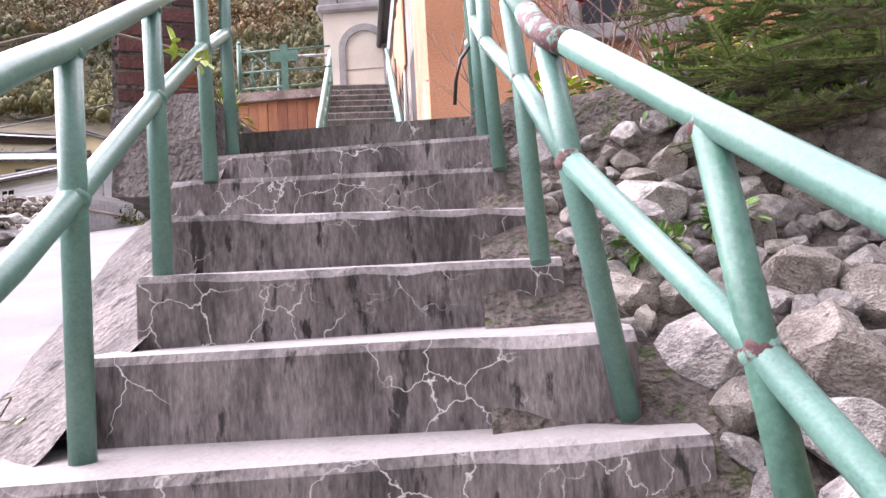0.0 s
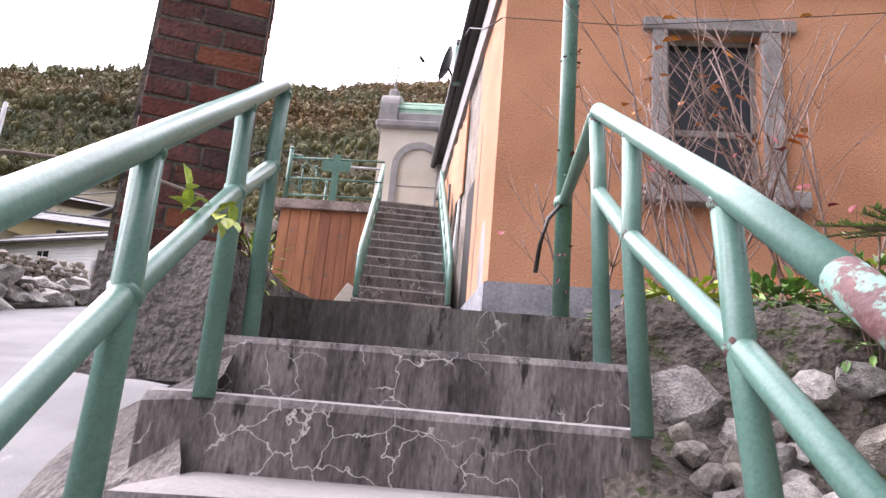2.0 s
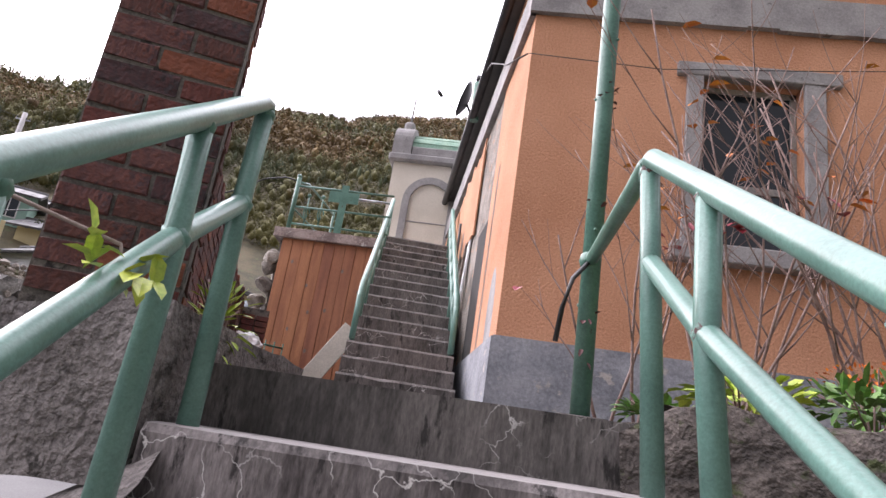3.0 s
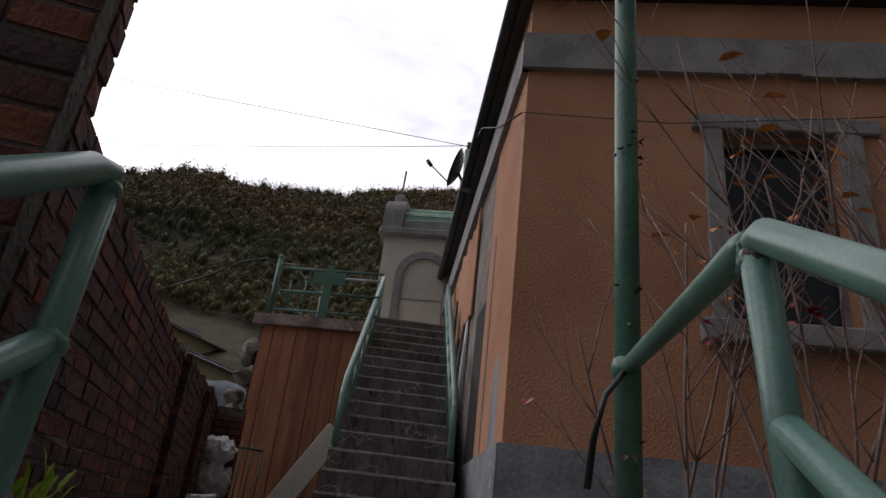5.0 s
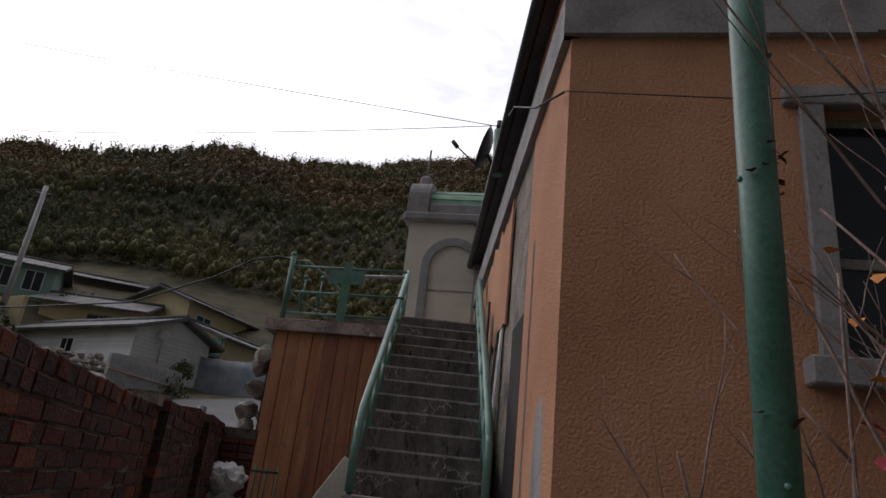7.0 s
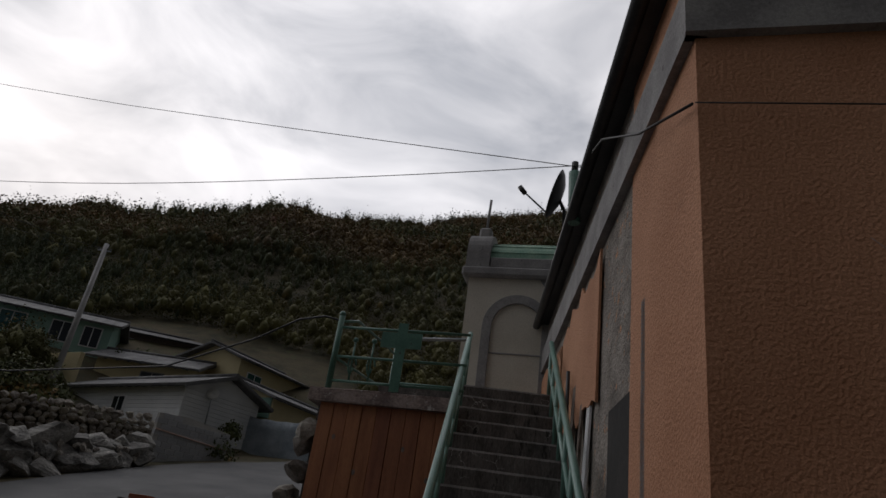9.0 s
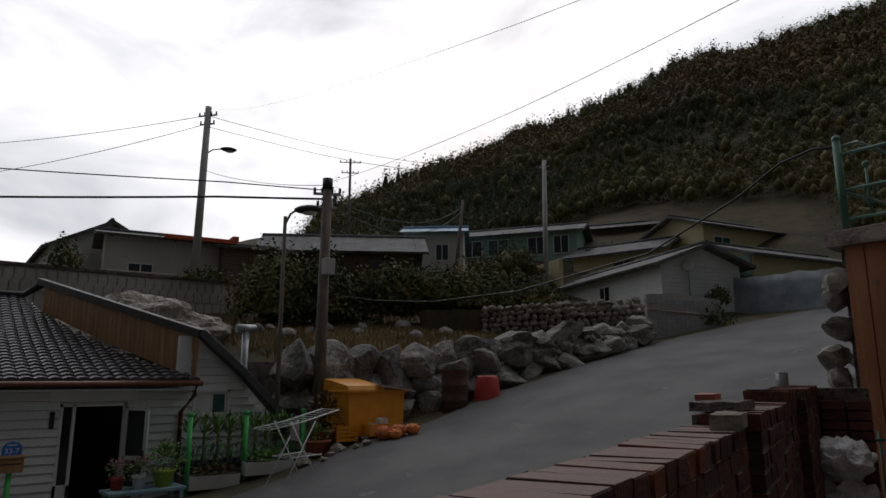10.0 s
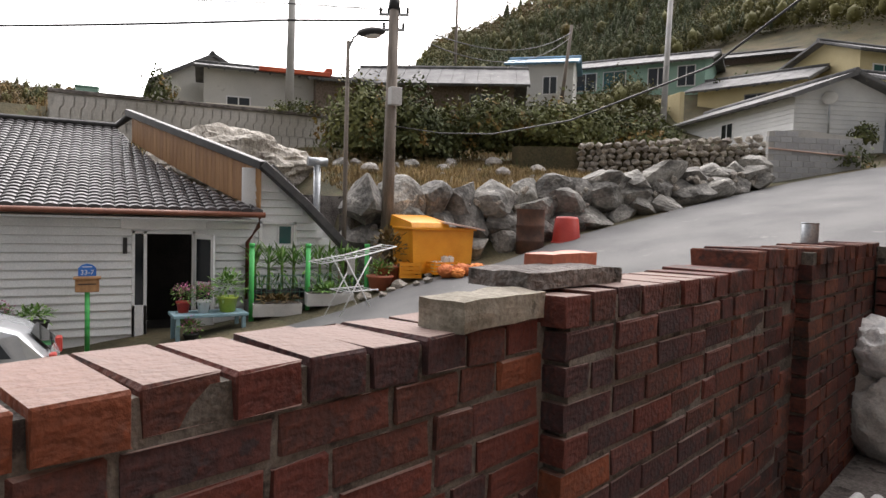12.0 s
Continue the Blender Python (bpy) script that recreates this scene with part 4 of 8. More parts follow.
prism([(PXL - 0.12, PY - 0.06), (PXR + 0.05, PY - 0.06), (-1.62, 11.4), (-0.6, 11.2), (-0.55, 13.1), (-3.0, 13.1)], Matrix.Translation((0, 0, 2.30)), 0.13, plat)
bmesh.ops.subdivide_edges(plat, edges=plat.edges[:], cuts=5)
for v in plat.verts:
    v.co.z += 0.008 * noise.noise(v.co * 9)
    v.co.y += 0.010 * noise.noise(v.co * 7 + Vector((4, 0, 0)))
LEDGE = material("stained_pink_grey_ledge", (0.16, 0.12, 0.11), (0.36, 0.29, 0.26), 0.9, 0, 5, 40, 0.8, (0.5, 0.47, 0.44), 0.62, depth=0.02)
tagged(part("platform", plat, LEDGE), "stained concrete platform ledge above the plank wall", "platform", kind="structure")
up_plat = part("upper_landing", prism([(-2.6, 11.29), (-0.5, 11.29), (-0.5, 13.3), (-2.6, 13.3)], Matrix.Translation((0, 0, 2.43)), TOPZ - 2.44), CONC_STEP2)
tagged(up_plat, "concrete landing at the head of the upper stairs", "landing", kind="structure")
body_w = bmesh.new()
box(body_w, -2.80, -1.5, 10.15, 13.0, -0.5, 2.30)
tagged(part("platform_wall", body_w, CONC), "rough wall carrying the platform", "wall", kind="structure")
board = part("leaning_board", boxed(-0.10, 0.10, -0.014, 0.014, 0, 0.85, 0.004), CREAM)
board.matrix_basis = pose(-1.58, 8.25, 0.20, -4, 31, 6)
tagged(board, "long pale board leaning beside the stairs", "board")

# platform railing with a cross and scrolls
def bar(parent, name, pts, r, mat=None):
    return part(name, tubed(pts, r, 8), mat or GREEN_D, parent, world=True)


prail = thing("platform_railing", "dark green steel railing with a cross panel and curled bars", "railing", (PXL, PY + 0.05, 2.43))
RY = PY + 0.05
for x, h in ((PXL + 0.02, 0.78), (PXL + 0.70, 0.62)):
    part("post", tubed([(x, RY, 2.42), (x, RY, 2.43 + h)], 0.032 if h > 0.7 else 0.02, 10), GREEN_D, prail, world=True)
    bm = bmesh.new()
    bmesh.ops.create_uvsphere(bm, u_segments=12, v_segments=8, radius=0.035 if h > 0.7 else 0.028)
    bm.transform(Matrix.Translation((x, RY, 2.45 + h)))
    part("finial", bm, GREEN_D, prail, world=True, smooth=True)
for z in (2.53, 2.78, 3.09):
    bar(prail, "rail", [(PXL, RY, z), (PXR + 0.08, RY - 0.0, z)], 0.015)
cross = bmesh.new()
box(cross, PXL + 0.66, PXL + 0.76, RY - 0.03, RY - 0.015, 2.46, 3.16)
box(cross, PXL + 0.50, PXL + 0.92, RY - 0.031, RY - 0.014, 2.90, 3.06)
part("cross", cross, GREEN_D, prail, "flat green painted cross", world=True)
for x in (PXL + 0.22, PXL + 0.42):
    pts = [(x + 0.05 * math.cos(a) * (1 - a / 9), RY, 2.70 + 0.09 * math.sin(a)) for a in [k * 0.5 for k in range(13)]]
    bar(prail, "scroll", pts, 0.010)
    bar(prail, "baluster", [(x, RY, 2.53), (x, RY, 2.95)], 0.010)
    bm = bmesh.new()
    bmesh.ops.create_uvsphere(bm, u_segments=10, v_segments=6, radius=0.028)
    bm.transform(Matrix.Translation((x, RY, 2.96)))
    part("finial", bm, GREEN_D, prail, world=True, smooth=True)
bar(prail, "side_rail", [(PXL, RY, 3.15), (PXL - 0.03, RY + 0.6, 3.36), (PXL + 0.02, RY + 1.5, 3.38), (PXL + 0.04, RY + 1.9, 3.37)], 0.016)
bar(prail, "side_rail", [(PXL, RY, 2.78), (PXL - 0.02, RY + 1.9, 2.9)], 0.014)
part("post", tubed([(PXL + 0.04, RY + 1.9, 2.42), (PXL + 0.04, RY + 1.9, 3.46)], 0.022, 8), GREEN_D, prail, world=True)
bar(prail, "hand_bar", [(-2.05, RY + 0.3, 3.10), (-1.55, RY + 0.9, 3.32)], 0.018, STEEL)
for k in range(5):
    x = -2.6 + k * 0.24
    bar(prail, "baluster", [(x, RY + 1.9, 2.42), (x, RY + 1.9, 3.0)], 0.010)
bar(prail, "rail", [(-2.68, RY + 1.9, 3.0), (-1.6, RY + 1.9, 3.0)], 0.014)

# green gate between wall end and store
gate = thing("metal_gate", "small dark green barred metal gate", "gate", (-2.68, 9.5, 0.18))
for z in (0.06, 0.62):
    part("rail", tubed([(0, 0, z), (0.34, 0.34, z)], 0.012, 8), GREEN_D, gate)
for k in range(5):
    part("bar", tubed([(0.085 * k, 0.085 * k, 0.02), (0.085 * k, 0.085 * k, 0.68)], 0.009, 6), GREEN_D, gate)

# ---- belfry with a blind arch ----
BY = 13.0
BX0, BX1 = -2.06, 0.9
tower = thing("belfry", "cream rendered tower with blind arch and green barrel roof", "tower", (BX0, BY, TOPZ), kind="structure")
AX, AR, AZ = -1.27, 0.50, 4.18
tb = bmesh.new()
box(tb, BX0, BX1, BY, BY + 2.4, TOPZ - 0.3, 4.95)
part("wall", tb, CREAM, tower, world=True)


def arch_ring(r0, r1, z0, zc, y0, y1, cx):
    bm = bmesh.new()
    pts_o = [(cx - r1, z0), *[(cx - r1 * math.cos(a), zc + r1 * math.sin(a)) for a in [k * math.pi / 18 for k in range(19)]], (cx + r1, z0)]
    pts_i = [(cx - r0, z0), *[(cx - r0 * math.cos(a), zc + r0 * math.sin(a)) for a in [k * math.pi / 18 for k in range(19)]], (cx + r0, z0)]
    rows = [[bm.verts.new((x, y, z)) for x, z in pts] for pts, y in ((pts_o, y0), (pts_i, y0), (pts_i, y1), (pts_o, y1))]
    for a in range(4):
        u, v = rows[a], rows[(a + 1) % 4]
        for k in range(len(u) - 1):
            bm.faces.new((u[k], u[k + 1], v[k + 1], v[k]))
    return bm


part("arch_surround", arch_ring(AR - 0.13, AR, TOPZ - 0.05, AZ, BY - 0.05, BY + 0.02, AX), GREYTRIM, tower, "grey cement arch surround", world=True)
patch = bmesh.new()
prism([(-0.98, 4.95), (-0.83, 4.72), (-0.80, 4.62), (-0.62, 4.45), (-0.45, 4.1), (0.6, 4.1), (0.6, 4.95)], basis((0, BY - 0.004, 0), (1, 0, 0), (0, 0, 1)), 0.008, patch)
part("bare_patch", patch, GREYTRIM, tower, "dark patch where render has fallen", world=True)
part("arch_joint", boxed(AX - AR + 0.13, AX + AR - 0.13, BY - 0.014, BY + 0.01, 3.78, 3.80, 0.002), GREYTRIM, tower, world=True)
part("cornice", boxed(BX0 - 0.10, BX1, BY - 0.12, BY + 2.5, 4.95, 5.10, 0.03), GREYTRIM, tower, world=True)
part("parapet", boxed(BX0 + 0.30, BX1, BY - 0.06, BY + 2.4, 5.10, 5.28, 0.02), GREYTRIM, tower, world=True)
gab = bmesh.new()
prof = [(BY - 0.08, 5.10), *[(BY + 0.36 - 0.44 * math.cos(a), 5.38 + 0.40 * math.sin(a)) for a in [k * math.pi / 14 for k in range(15)]], (BY + 0.80, 5.10)]
prism([(y, z) for y, z in prof], basis((BX0 - 0.06, 0, 0), (0, 1, 0), (0, 0, 1)), 0.36, gab)
part("end_gable", gab, GREYTRIM, tower, "rounded grey cement end piece", world=True)
rf = bmesh.new()
prof = [(BY + 0.0, 5.26), *[(BY + 0.36 - 0.36 * math.cos(a), 5.30 + 0.34 * math.sin(a)) for a in [k * math.pi / 14 for k in range(15)]], (BY + 0.72, 5.26)]
prism([(y, z) for y, z in prof], basis((BX0 + 0.30, 0, 0), (0, 1, 0), (0, 0, 1)), 2.6, rf)
part("barrel_roof", rf, PATINA, tower, world=True)
for k in range(3):
    a = (k + 0.6) * 0.45
    part("roof_seam", tubed([(BX0 + 0.3, BY + 0.36 - 0.365 * math.cos(a), 5.30 + 0.345 * math.sin(a)), (BX1, BY + 0.36 - 0.365 * math.cos(a), 5.30 + 0.345 * math.sin(a))], 0.012, 6), PATINA, tower, world=True)
part("finial_base", boxed(BX0 + 0.02, BX0 + 0.22, BY + 0.25, BY + 0.45, 5.74, 5.95, 0.04), GREYTRIM, tower, world=True)
part("mast", tubed([(BX0 + 0.12, BY + 0.35, 5.9), (BX0 + 0.14, BY + 0.35, 6.5)], 0.022, 8), GREYTRIM, tower, "slim grey finial", world=True)

# ---- clutter on the building's side ----
def stucco_sheet(s0, s1, z0, z1, o, mat, name, label, seed):
    bm = bmesh.new()
    rnd = random.Random(seed)
    n = 14
    lo = [(s0 + (s1 - s0) * k / n, z0 + rnd.uniform(0, 0.16)) for k in range(n + 1)]
    hi = [(s0 + (s1 - s0) * k / n, z1 - rnd.uniform(0, 0.2)) for k in range(n + 1)]
    prism(lo + hi[::-1], side_m(0, 0, o), -0.02, bm)
    part(name, bm, mat, building, label, world=True)


stucco_sheet(2.3, 4.4, 2.2, 3.5, 0.004, STUCCO, "stucco_sheet", "remaining sheet of orange stucco", 3)
stucco_sheet(4.5, 9.8, 0.4, 3.5, 0.006, STUCCO, "stucco_sheet", "remaining sheet of orange stucco", 4)
bmp = lathe([(0.2, 0), (0.2, 0.006)], 14)
bmp.transform(side_m(0.45, 0.95, 0.001) @ Matrix.Diagonal((0.8, 2.1, 1, 1)))
part("bare_patch", bmp, GREYTRIM, building, "dark bare patch in the stucco", world=True)
# old doorway on the side; a flat near-black sheet paints the recess's shade
part("door_reveal", boxed(0, 0.10, 0, 2.35, 0, 0.03, 0.005, m=side_m(0.95, 0.2, 0.0)), GREYTRIM, building, world=True)
part("door_recess", boxed(0, 0.62, 0, 1.9, 0, 0.012, m=side_m(1.32, 0.2, -0.005)), DARK, building, "flat near-black sheet painted as the shade of a side doorway", world=True)
for s, zt, w, mat, lab in ((2.55, 1.9, 0.14, WHITEP, "white plank leaning on the wall"), (2.9, 2.5, 0.10, BARK, "dark weathered plank leaning on the wall"), (3.3, 2.2, 0.16, BARK, "dark weathered plank leaning on the wall")):
    bm = boxed(0, w, 0, zt, 0, 0.022, 0.003)
    pl = part("leaning_plank", bm, mat)
    pl.matrix_basis = side_m(s, 0.55 + (s - 2.55) * 0.62, 0.085) @ pose(0, 0, 0, 2.2, 0, 0)
    tagged(pl, lab, "plank")
meter = thing("meter_box", "grey plastic electricity meter box on the wall", "meter box", tuple(side(3.4, 0.02) + Vector((0, 0, 2.75))))
part("body", boxed(0, 0.2, 0, 0.3, 0, 0.13, 0.012, m=side_m(3.4, 2.75, 0.01)), POLE_C, meter, world=True)
part("lid", boxed(0.02, 0.18, 0.05, 0.27, 0.125, 0.142, 0.006, m=side_m(3.4, 2.75, 0.01)), POLE_C, meter, world=True)
part("conduit", tubed([side(3.5, 0.07) + Vector((0, 0, 2.77)), side(3.52, 0.05) + Vector((0, 0, 0.9))], 0.018, 8), BLACKPL, meter, world=True)
meter2 = thing("junction_box", "small grey junction box below the meter", "junction box", tuple(side(3.0, 0.02) + Vector((0, 0, 2.3))))
part("body", boxed(0, 0.12, 0, 0.2, 0, 0.08, 0.01, m=side_m(3.0, 2.3, 0.01)), WHITEP, meter2, world=True)
# satellite dish
dish = thing("satellite_dish", "dark grey satellite dish on a bracket at the eaves", "satellite dish", tuple(side(4.06, 0.16) + Vector((0, 0, 4.4))))
dc = side(4.06, 0.24) + Vector((0, 0, 4.95))
dm = Matrix.Translation(dc) @ (Vector((-0.95, -0.1, 0.30)).to_track_quat("Z", "Y").to_matrix().to_4x4())
bm = lathe([(0.02, -0.075), (0.14, -0.06), (0.24, -0.02), (0.29, 0.02), (0.285, 0.025), (0.22, -0.008), (0.12, -0.045), (0.02, -0.058)], 22)
bm.transform(dm)
part("reflector", bm, BLACKTRIM, dish, world=True)
part("arm", tubed([dm @ Vector((0.0, -0.27, 0)), dm @ Vector((0, -0.1, 0.36))], 0.01, 6), BLACKTRIM, dish, world=True)
part("feed", tubed([dm @ Vector((0, -0.12, 0.33)), dm @ Vector((0, -0.06, 0.42))], 0.03, 8), BLACKTRIM, dish, world=True)
part("bracket", tubed([dc, side(4.06, 0.14) + Vector((0, 0, 4.75)), side(4.06, 0.12) + Vector((0, 0, 4.3))], 0.022, 8), BLACKTRIM, dish, world=True)
# green standpipe rising above the eaves
stand = thing("vent_pipe", "green painted pipe standing up past the eaves", "pipe", tuple(side(3.3, 0.1) + Vector((0, 0, 4.2))))
part("pipe", tubed([side(3.3, 0.12) + Vector((0, 0, 4.2)), side(3.3, 0.14) + Vector((0, 0, 4.78))], 0.06, 12), GREEN_D, stand, world=True)
part("cap", tubed([side(3.3, 0.14) + Vector((0, 0, 4.78)), side(3.3, 0.14) + Vector((0, 0, 4.9))], 0.035, 12), BLACKTRIM, stand, world=True)

# ---- lower pipe railings ----
def joint(parent, p, r, mat):
    bm = bmesh.new()
    bmesh.ops.create_icosphere(bm, subdivisions=2, radius=r)
    for v in bm.verts:
        v.co *= 1 + 0.25 * noise.noise(v.co * 90)
    bm.transform(Matrix.Translation(p))
    return part("weld", bm, mat, parent, world=True, smooth=True)


PR = 0.0268
PEEL = material("rust_with_peeling_green_paint", (0.06, 0.022, 0.024), (0.12, 0.05, 0.045), 0.7, 0, 14, 90, 0.9, (0.14, 0.27, 0.22), 0.50, depth=0.006)
lrail = thing("pipe_railing", "green painted steel pipe railing on the open stair side", "railing", (-0.2, 2.0, -1.1), group="pipe railings of the lower stairs")
LT = [(-0.318, 3.25, 0.62), (-0.316, 3.235, 0.665), (-0.31, 3.19, 0.648), (-0.247, 2.82, 0.405), (-0.155, 2.27, 0.05), (-0.072, 1.765, -0.278), (-0.038, 1.567, -0.398), (0.0, 1.0, -0.80), (0.02, 0.2, -1.34)]
part("top_rail", tubed(LT, PR, 14), GREEN, lrail, world=True)
LM = [(-0.316, 3.235, 0.375), (-0.252, 2.85, 0.156), (-0.152, 2.28, -0.215), (-0.075, 1.788, -0.571), (-0.038, 1.565, -0.72), (0.0, 1.0, -1.10), (0.02, 0.2, -1.65)]
part("mid_rail", tubed(LM, PR * 0.92, 14), GREEN, lrail, world=True)
for top, mid, foot in (((-0.315, 3.24, 0.65), LM[0], (-0.255, 3.12, -0.21)), ((-0.247, 2.82, 0.40), LM[1], (-0.185, 2.72, -0.37)), ((-0.157, 2.275, 0.045), LM[2], (-0.088, 2.17, -0.72)), ((-0.074, 1.775, -0.275), LM[3], (-0.09, 1.83, -1.10)), ((-0.01, 1.05, -0.77), LM[5], (-0.01, 1.05, -1.68)), ((0.02, 0.3, -1.27), (0.02, 0.3, -1.58), (0.02, 0.3, -2.2))):
    part("post", tubed([top, mid, foot], PR * 0.95, 14), GREEN, lrail, world=True)
    joint(lrail, mid, PR * 1.12, GREEN)
    joint(lrail, Vector(top) - Vector((0, 0, 0.012)), PR * 1.04, GREEN_D)
rrail = thing("pipe_railing", "green painted steel pipe railing with peeling rusty joints beside the bank", "railing", (0.9, 2.0, -1.1), group="pipe railings of the lower stairs")
R5T, R5M = Vector((1.039, 1.544, -0.563)), Vector((1.067, 1.498, -0.904))
RK = Vector((0.848, 1.87, -0.285))
RT = [(0.728, 3.30, 0.59), (0.728, 3.29, 0.635), (0.729, 3.25, 0.632), (0.768, 2.905, 0.405), (0.817, 2.363, 0.054), (0.838, 2.02, -0.18)]
part("top_rail", tubed(RT, PR, 14), GREEN, rrail, world=True)
part("rusty_elbow", tubed([(0.837, 2.03, -0.173), RK + Vector((-0.004, 0.07, 0.045)), RK + Vector((0.012, 0.0, -0.010)), RK + Vector((0.05, -0.065, -0.055))], PR * 1.03, 14), PEEL, rrail, "rust-eaten elbow with flaking paint", world=True)
part("lower_rail", tubed([RK + Vector((0.045, -0.06, -0.05)), R5T, R5T + Vector((0.10, -0.22, -0.17)), R5T + Vector((0.30, -0.75, -0.55)), R5T + Vector((0.5, -1.4, -1.0))], PR, 14), GREEN, rrail, world=True)
RM = [(0.738, 3.262, 0.356), (0.768, 2.893, 0.11), (0.84, 2.36, -0.218), (0.878, 1.815, -0.560)]
part("mid_rail", tubed(RM, PR * 0.92, 14), GREEN, rrail, world=True)
part("lower_mid_rail", tubed([RM[3], R5M, R5M + Vector((0.10, -0.24, -0.24)), R5M + Vector((0.4, -1.0, -0.95))], PR * 0.92, 14), GREEN, rrail, world=True)
for top, mid, foot in (((0.728, 3.285, 0.62), RM[0], (0.742, 3.13, -0.20)), ((0.768, 2.905, 0.40), RM[1], (0.786, 2.82, -0.37)), ((0.819, 2.365, 0.04), RM[2], (0.845, 2.20, -0.73)), ((0.858, 1.89, -0.30), RM[3], (0.985, 1.97, -1.09)), (R5T, R5M, R5M + (R5M - R5T) * 0.9), ((1.40, 0.6, -1.2), (1.42, 0.6, -1.5), (1.45, 0.6, -1.95))):
    part("post", tubed([top, mid, foot], PR * 0.95, 14), GREEN if top[1] > 1.6 else GREEN_D, rrail, world=True)
    joint(rrail, Vector(top) - Vector((0, 0, 0.012)), PR * 1.04, PEEL)
for p in RM[1:]:
    joint(rrail, p, PR * 1.08, PEEL)
joint(rrail, R5M, PR * 1.12, PEEL)
part("foot_rust", tubed([(0.977, 1.965, -1.035), (0.985, 1.97, -1.085)], PR * 1.02, 14), RUST, rrail, world=True)
# tall green pipe joined to the railing
tall = thing("standing_pipe", "tall peeling green pipe rising past the building front", "pipe", (0.70, 4.47, 0))
part("pipe", tubed([(0.745, 4.47, -0.02), (0.735, 4.47, 1.56), (0.725, 4.46, 3.6), (0.715, 4.45, 5.5)], 0.042, 16), GREEN_D, tall, world=True)
part("brace", tubed([(0.728, 3.275, 0.632), (0.729, 3.34, 0.65), (0.731, 3.5, 0.66), (0.735, 4.46, 0.725)], PR, 14), GREEN_D, tall, world=True)
joint(tall, (0.735, 4.46, 0.725), 0.05, GREEN_D)
for k in range(9):
    a, z = k * 2.4, 0.2 + k * 0.33
    joint(tall, (0.735 + 0.042 * math.cos(a), 4.468 + 0.042 * math.sin(a), z), 0.008, GREEN_D)
flk = random.Random(8)
for z in (0.28, 0.5, 0.95, 1.52, 1.56, 1.6, 2.3):
    for _ in range(3):
        a = flk.uniform(-2.6, 0.6)
        p = Vector((0.735 + 0.042 * math.cos(a), 4.468 + 0.042 * math.sin(a), z + flk.uniform(-0.05, 0.05)))
        bm = bmesh.new()
        leaf(bm, p, (math.cos(a), math.sin(a), flk.uniform(-1.5, 1.5)), (0, 0, 1), flk.uniform(0.02, 0.05), flk.uniform(0.015, 0.03))
        part("paint_flake", bm, RUST, tall, world=True)
part("foot_block", boxed(0.635, 0.855, 4.38, 4.56, -0.03, 0.06, 0.01), CONC, tall, world=True)

# ---- white house with the dark tiled roof ----
HX, HB, HE = -15.4, -1.75, 1.0
white_house = thing("house", "white siding bungalow with dark tiled roof beside the road", "house", (HX, 4.0, HB), kind="structure")
OPEN = [(2.30, 3.40, -0.78, 0.54), (6.30, 7.50, -1.62, 0.56)]
shell = bmesh.new()
ys = [-3.0, 2.30, 3.40, 6.30, 7.50, 8.70]
for y0, y1 in zip(ys, ys[1:]):
    op = [o for o in OPEN if abs(o[0] - y0) < 0.01]
    if op:
        o = op[0]
        if o[2] > HB + 0.2:
            box(shell, HX - 0.2, HX, y0, y1, HB, o[2])
        box(shell, HX - 0.2, HX, y0, y1, o[3], HE)
    else:
        box(shell, HX - 0.2, HX, y0, y1, HB, HE)
box(shell, -22.4, -22.2, -3, 6, HB, 2.9)
box(shell, -22.3, HX - 0.2, -3.1, -2.9, HB, HE)
part("wall", shell, SIDING, white_house, world=True)
# floor and walls behind the door carry the room's shade as near-black colour
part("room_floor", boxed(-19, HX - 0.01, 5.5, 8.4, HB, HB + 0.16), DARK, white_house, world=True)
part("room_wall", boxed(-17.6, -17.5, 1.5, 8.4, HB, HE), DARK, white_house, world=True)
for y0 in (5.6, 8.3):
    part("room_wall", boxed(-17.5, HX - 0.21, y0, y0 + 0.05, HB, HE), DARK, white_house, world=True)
row_h = 0.165
for k in range(15):
    z0 = HB + 0.22 + k * row_h
    cuts = [(-3.0, 8.70)]
    for (a, b, zl, zh) in OPEN:
        if z0 + row_h > zl + 0.02 and z0 < zh - 0.02:
            cuts = [q for (p0, p1) in cuts for q in ((p0, min(p1, a)), (max(p0, b), p1)) if q[1] - q[0] > 0.05]
    for (p0, p1) in cuts:
        bm = bmesh.new()
        prism([(0, 0), (0.05, 0.006), (0.012, row_h - 0.004), (0, row_h - 0.004)], basis((HX + 0.002, p0, z0), (1, 0, 0), (0, 0, 1)) , -(p1 - p0), bm)
        part("siding_board", bm, SIDING, white_house, world=True)


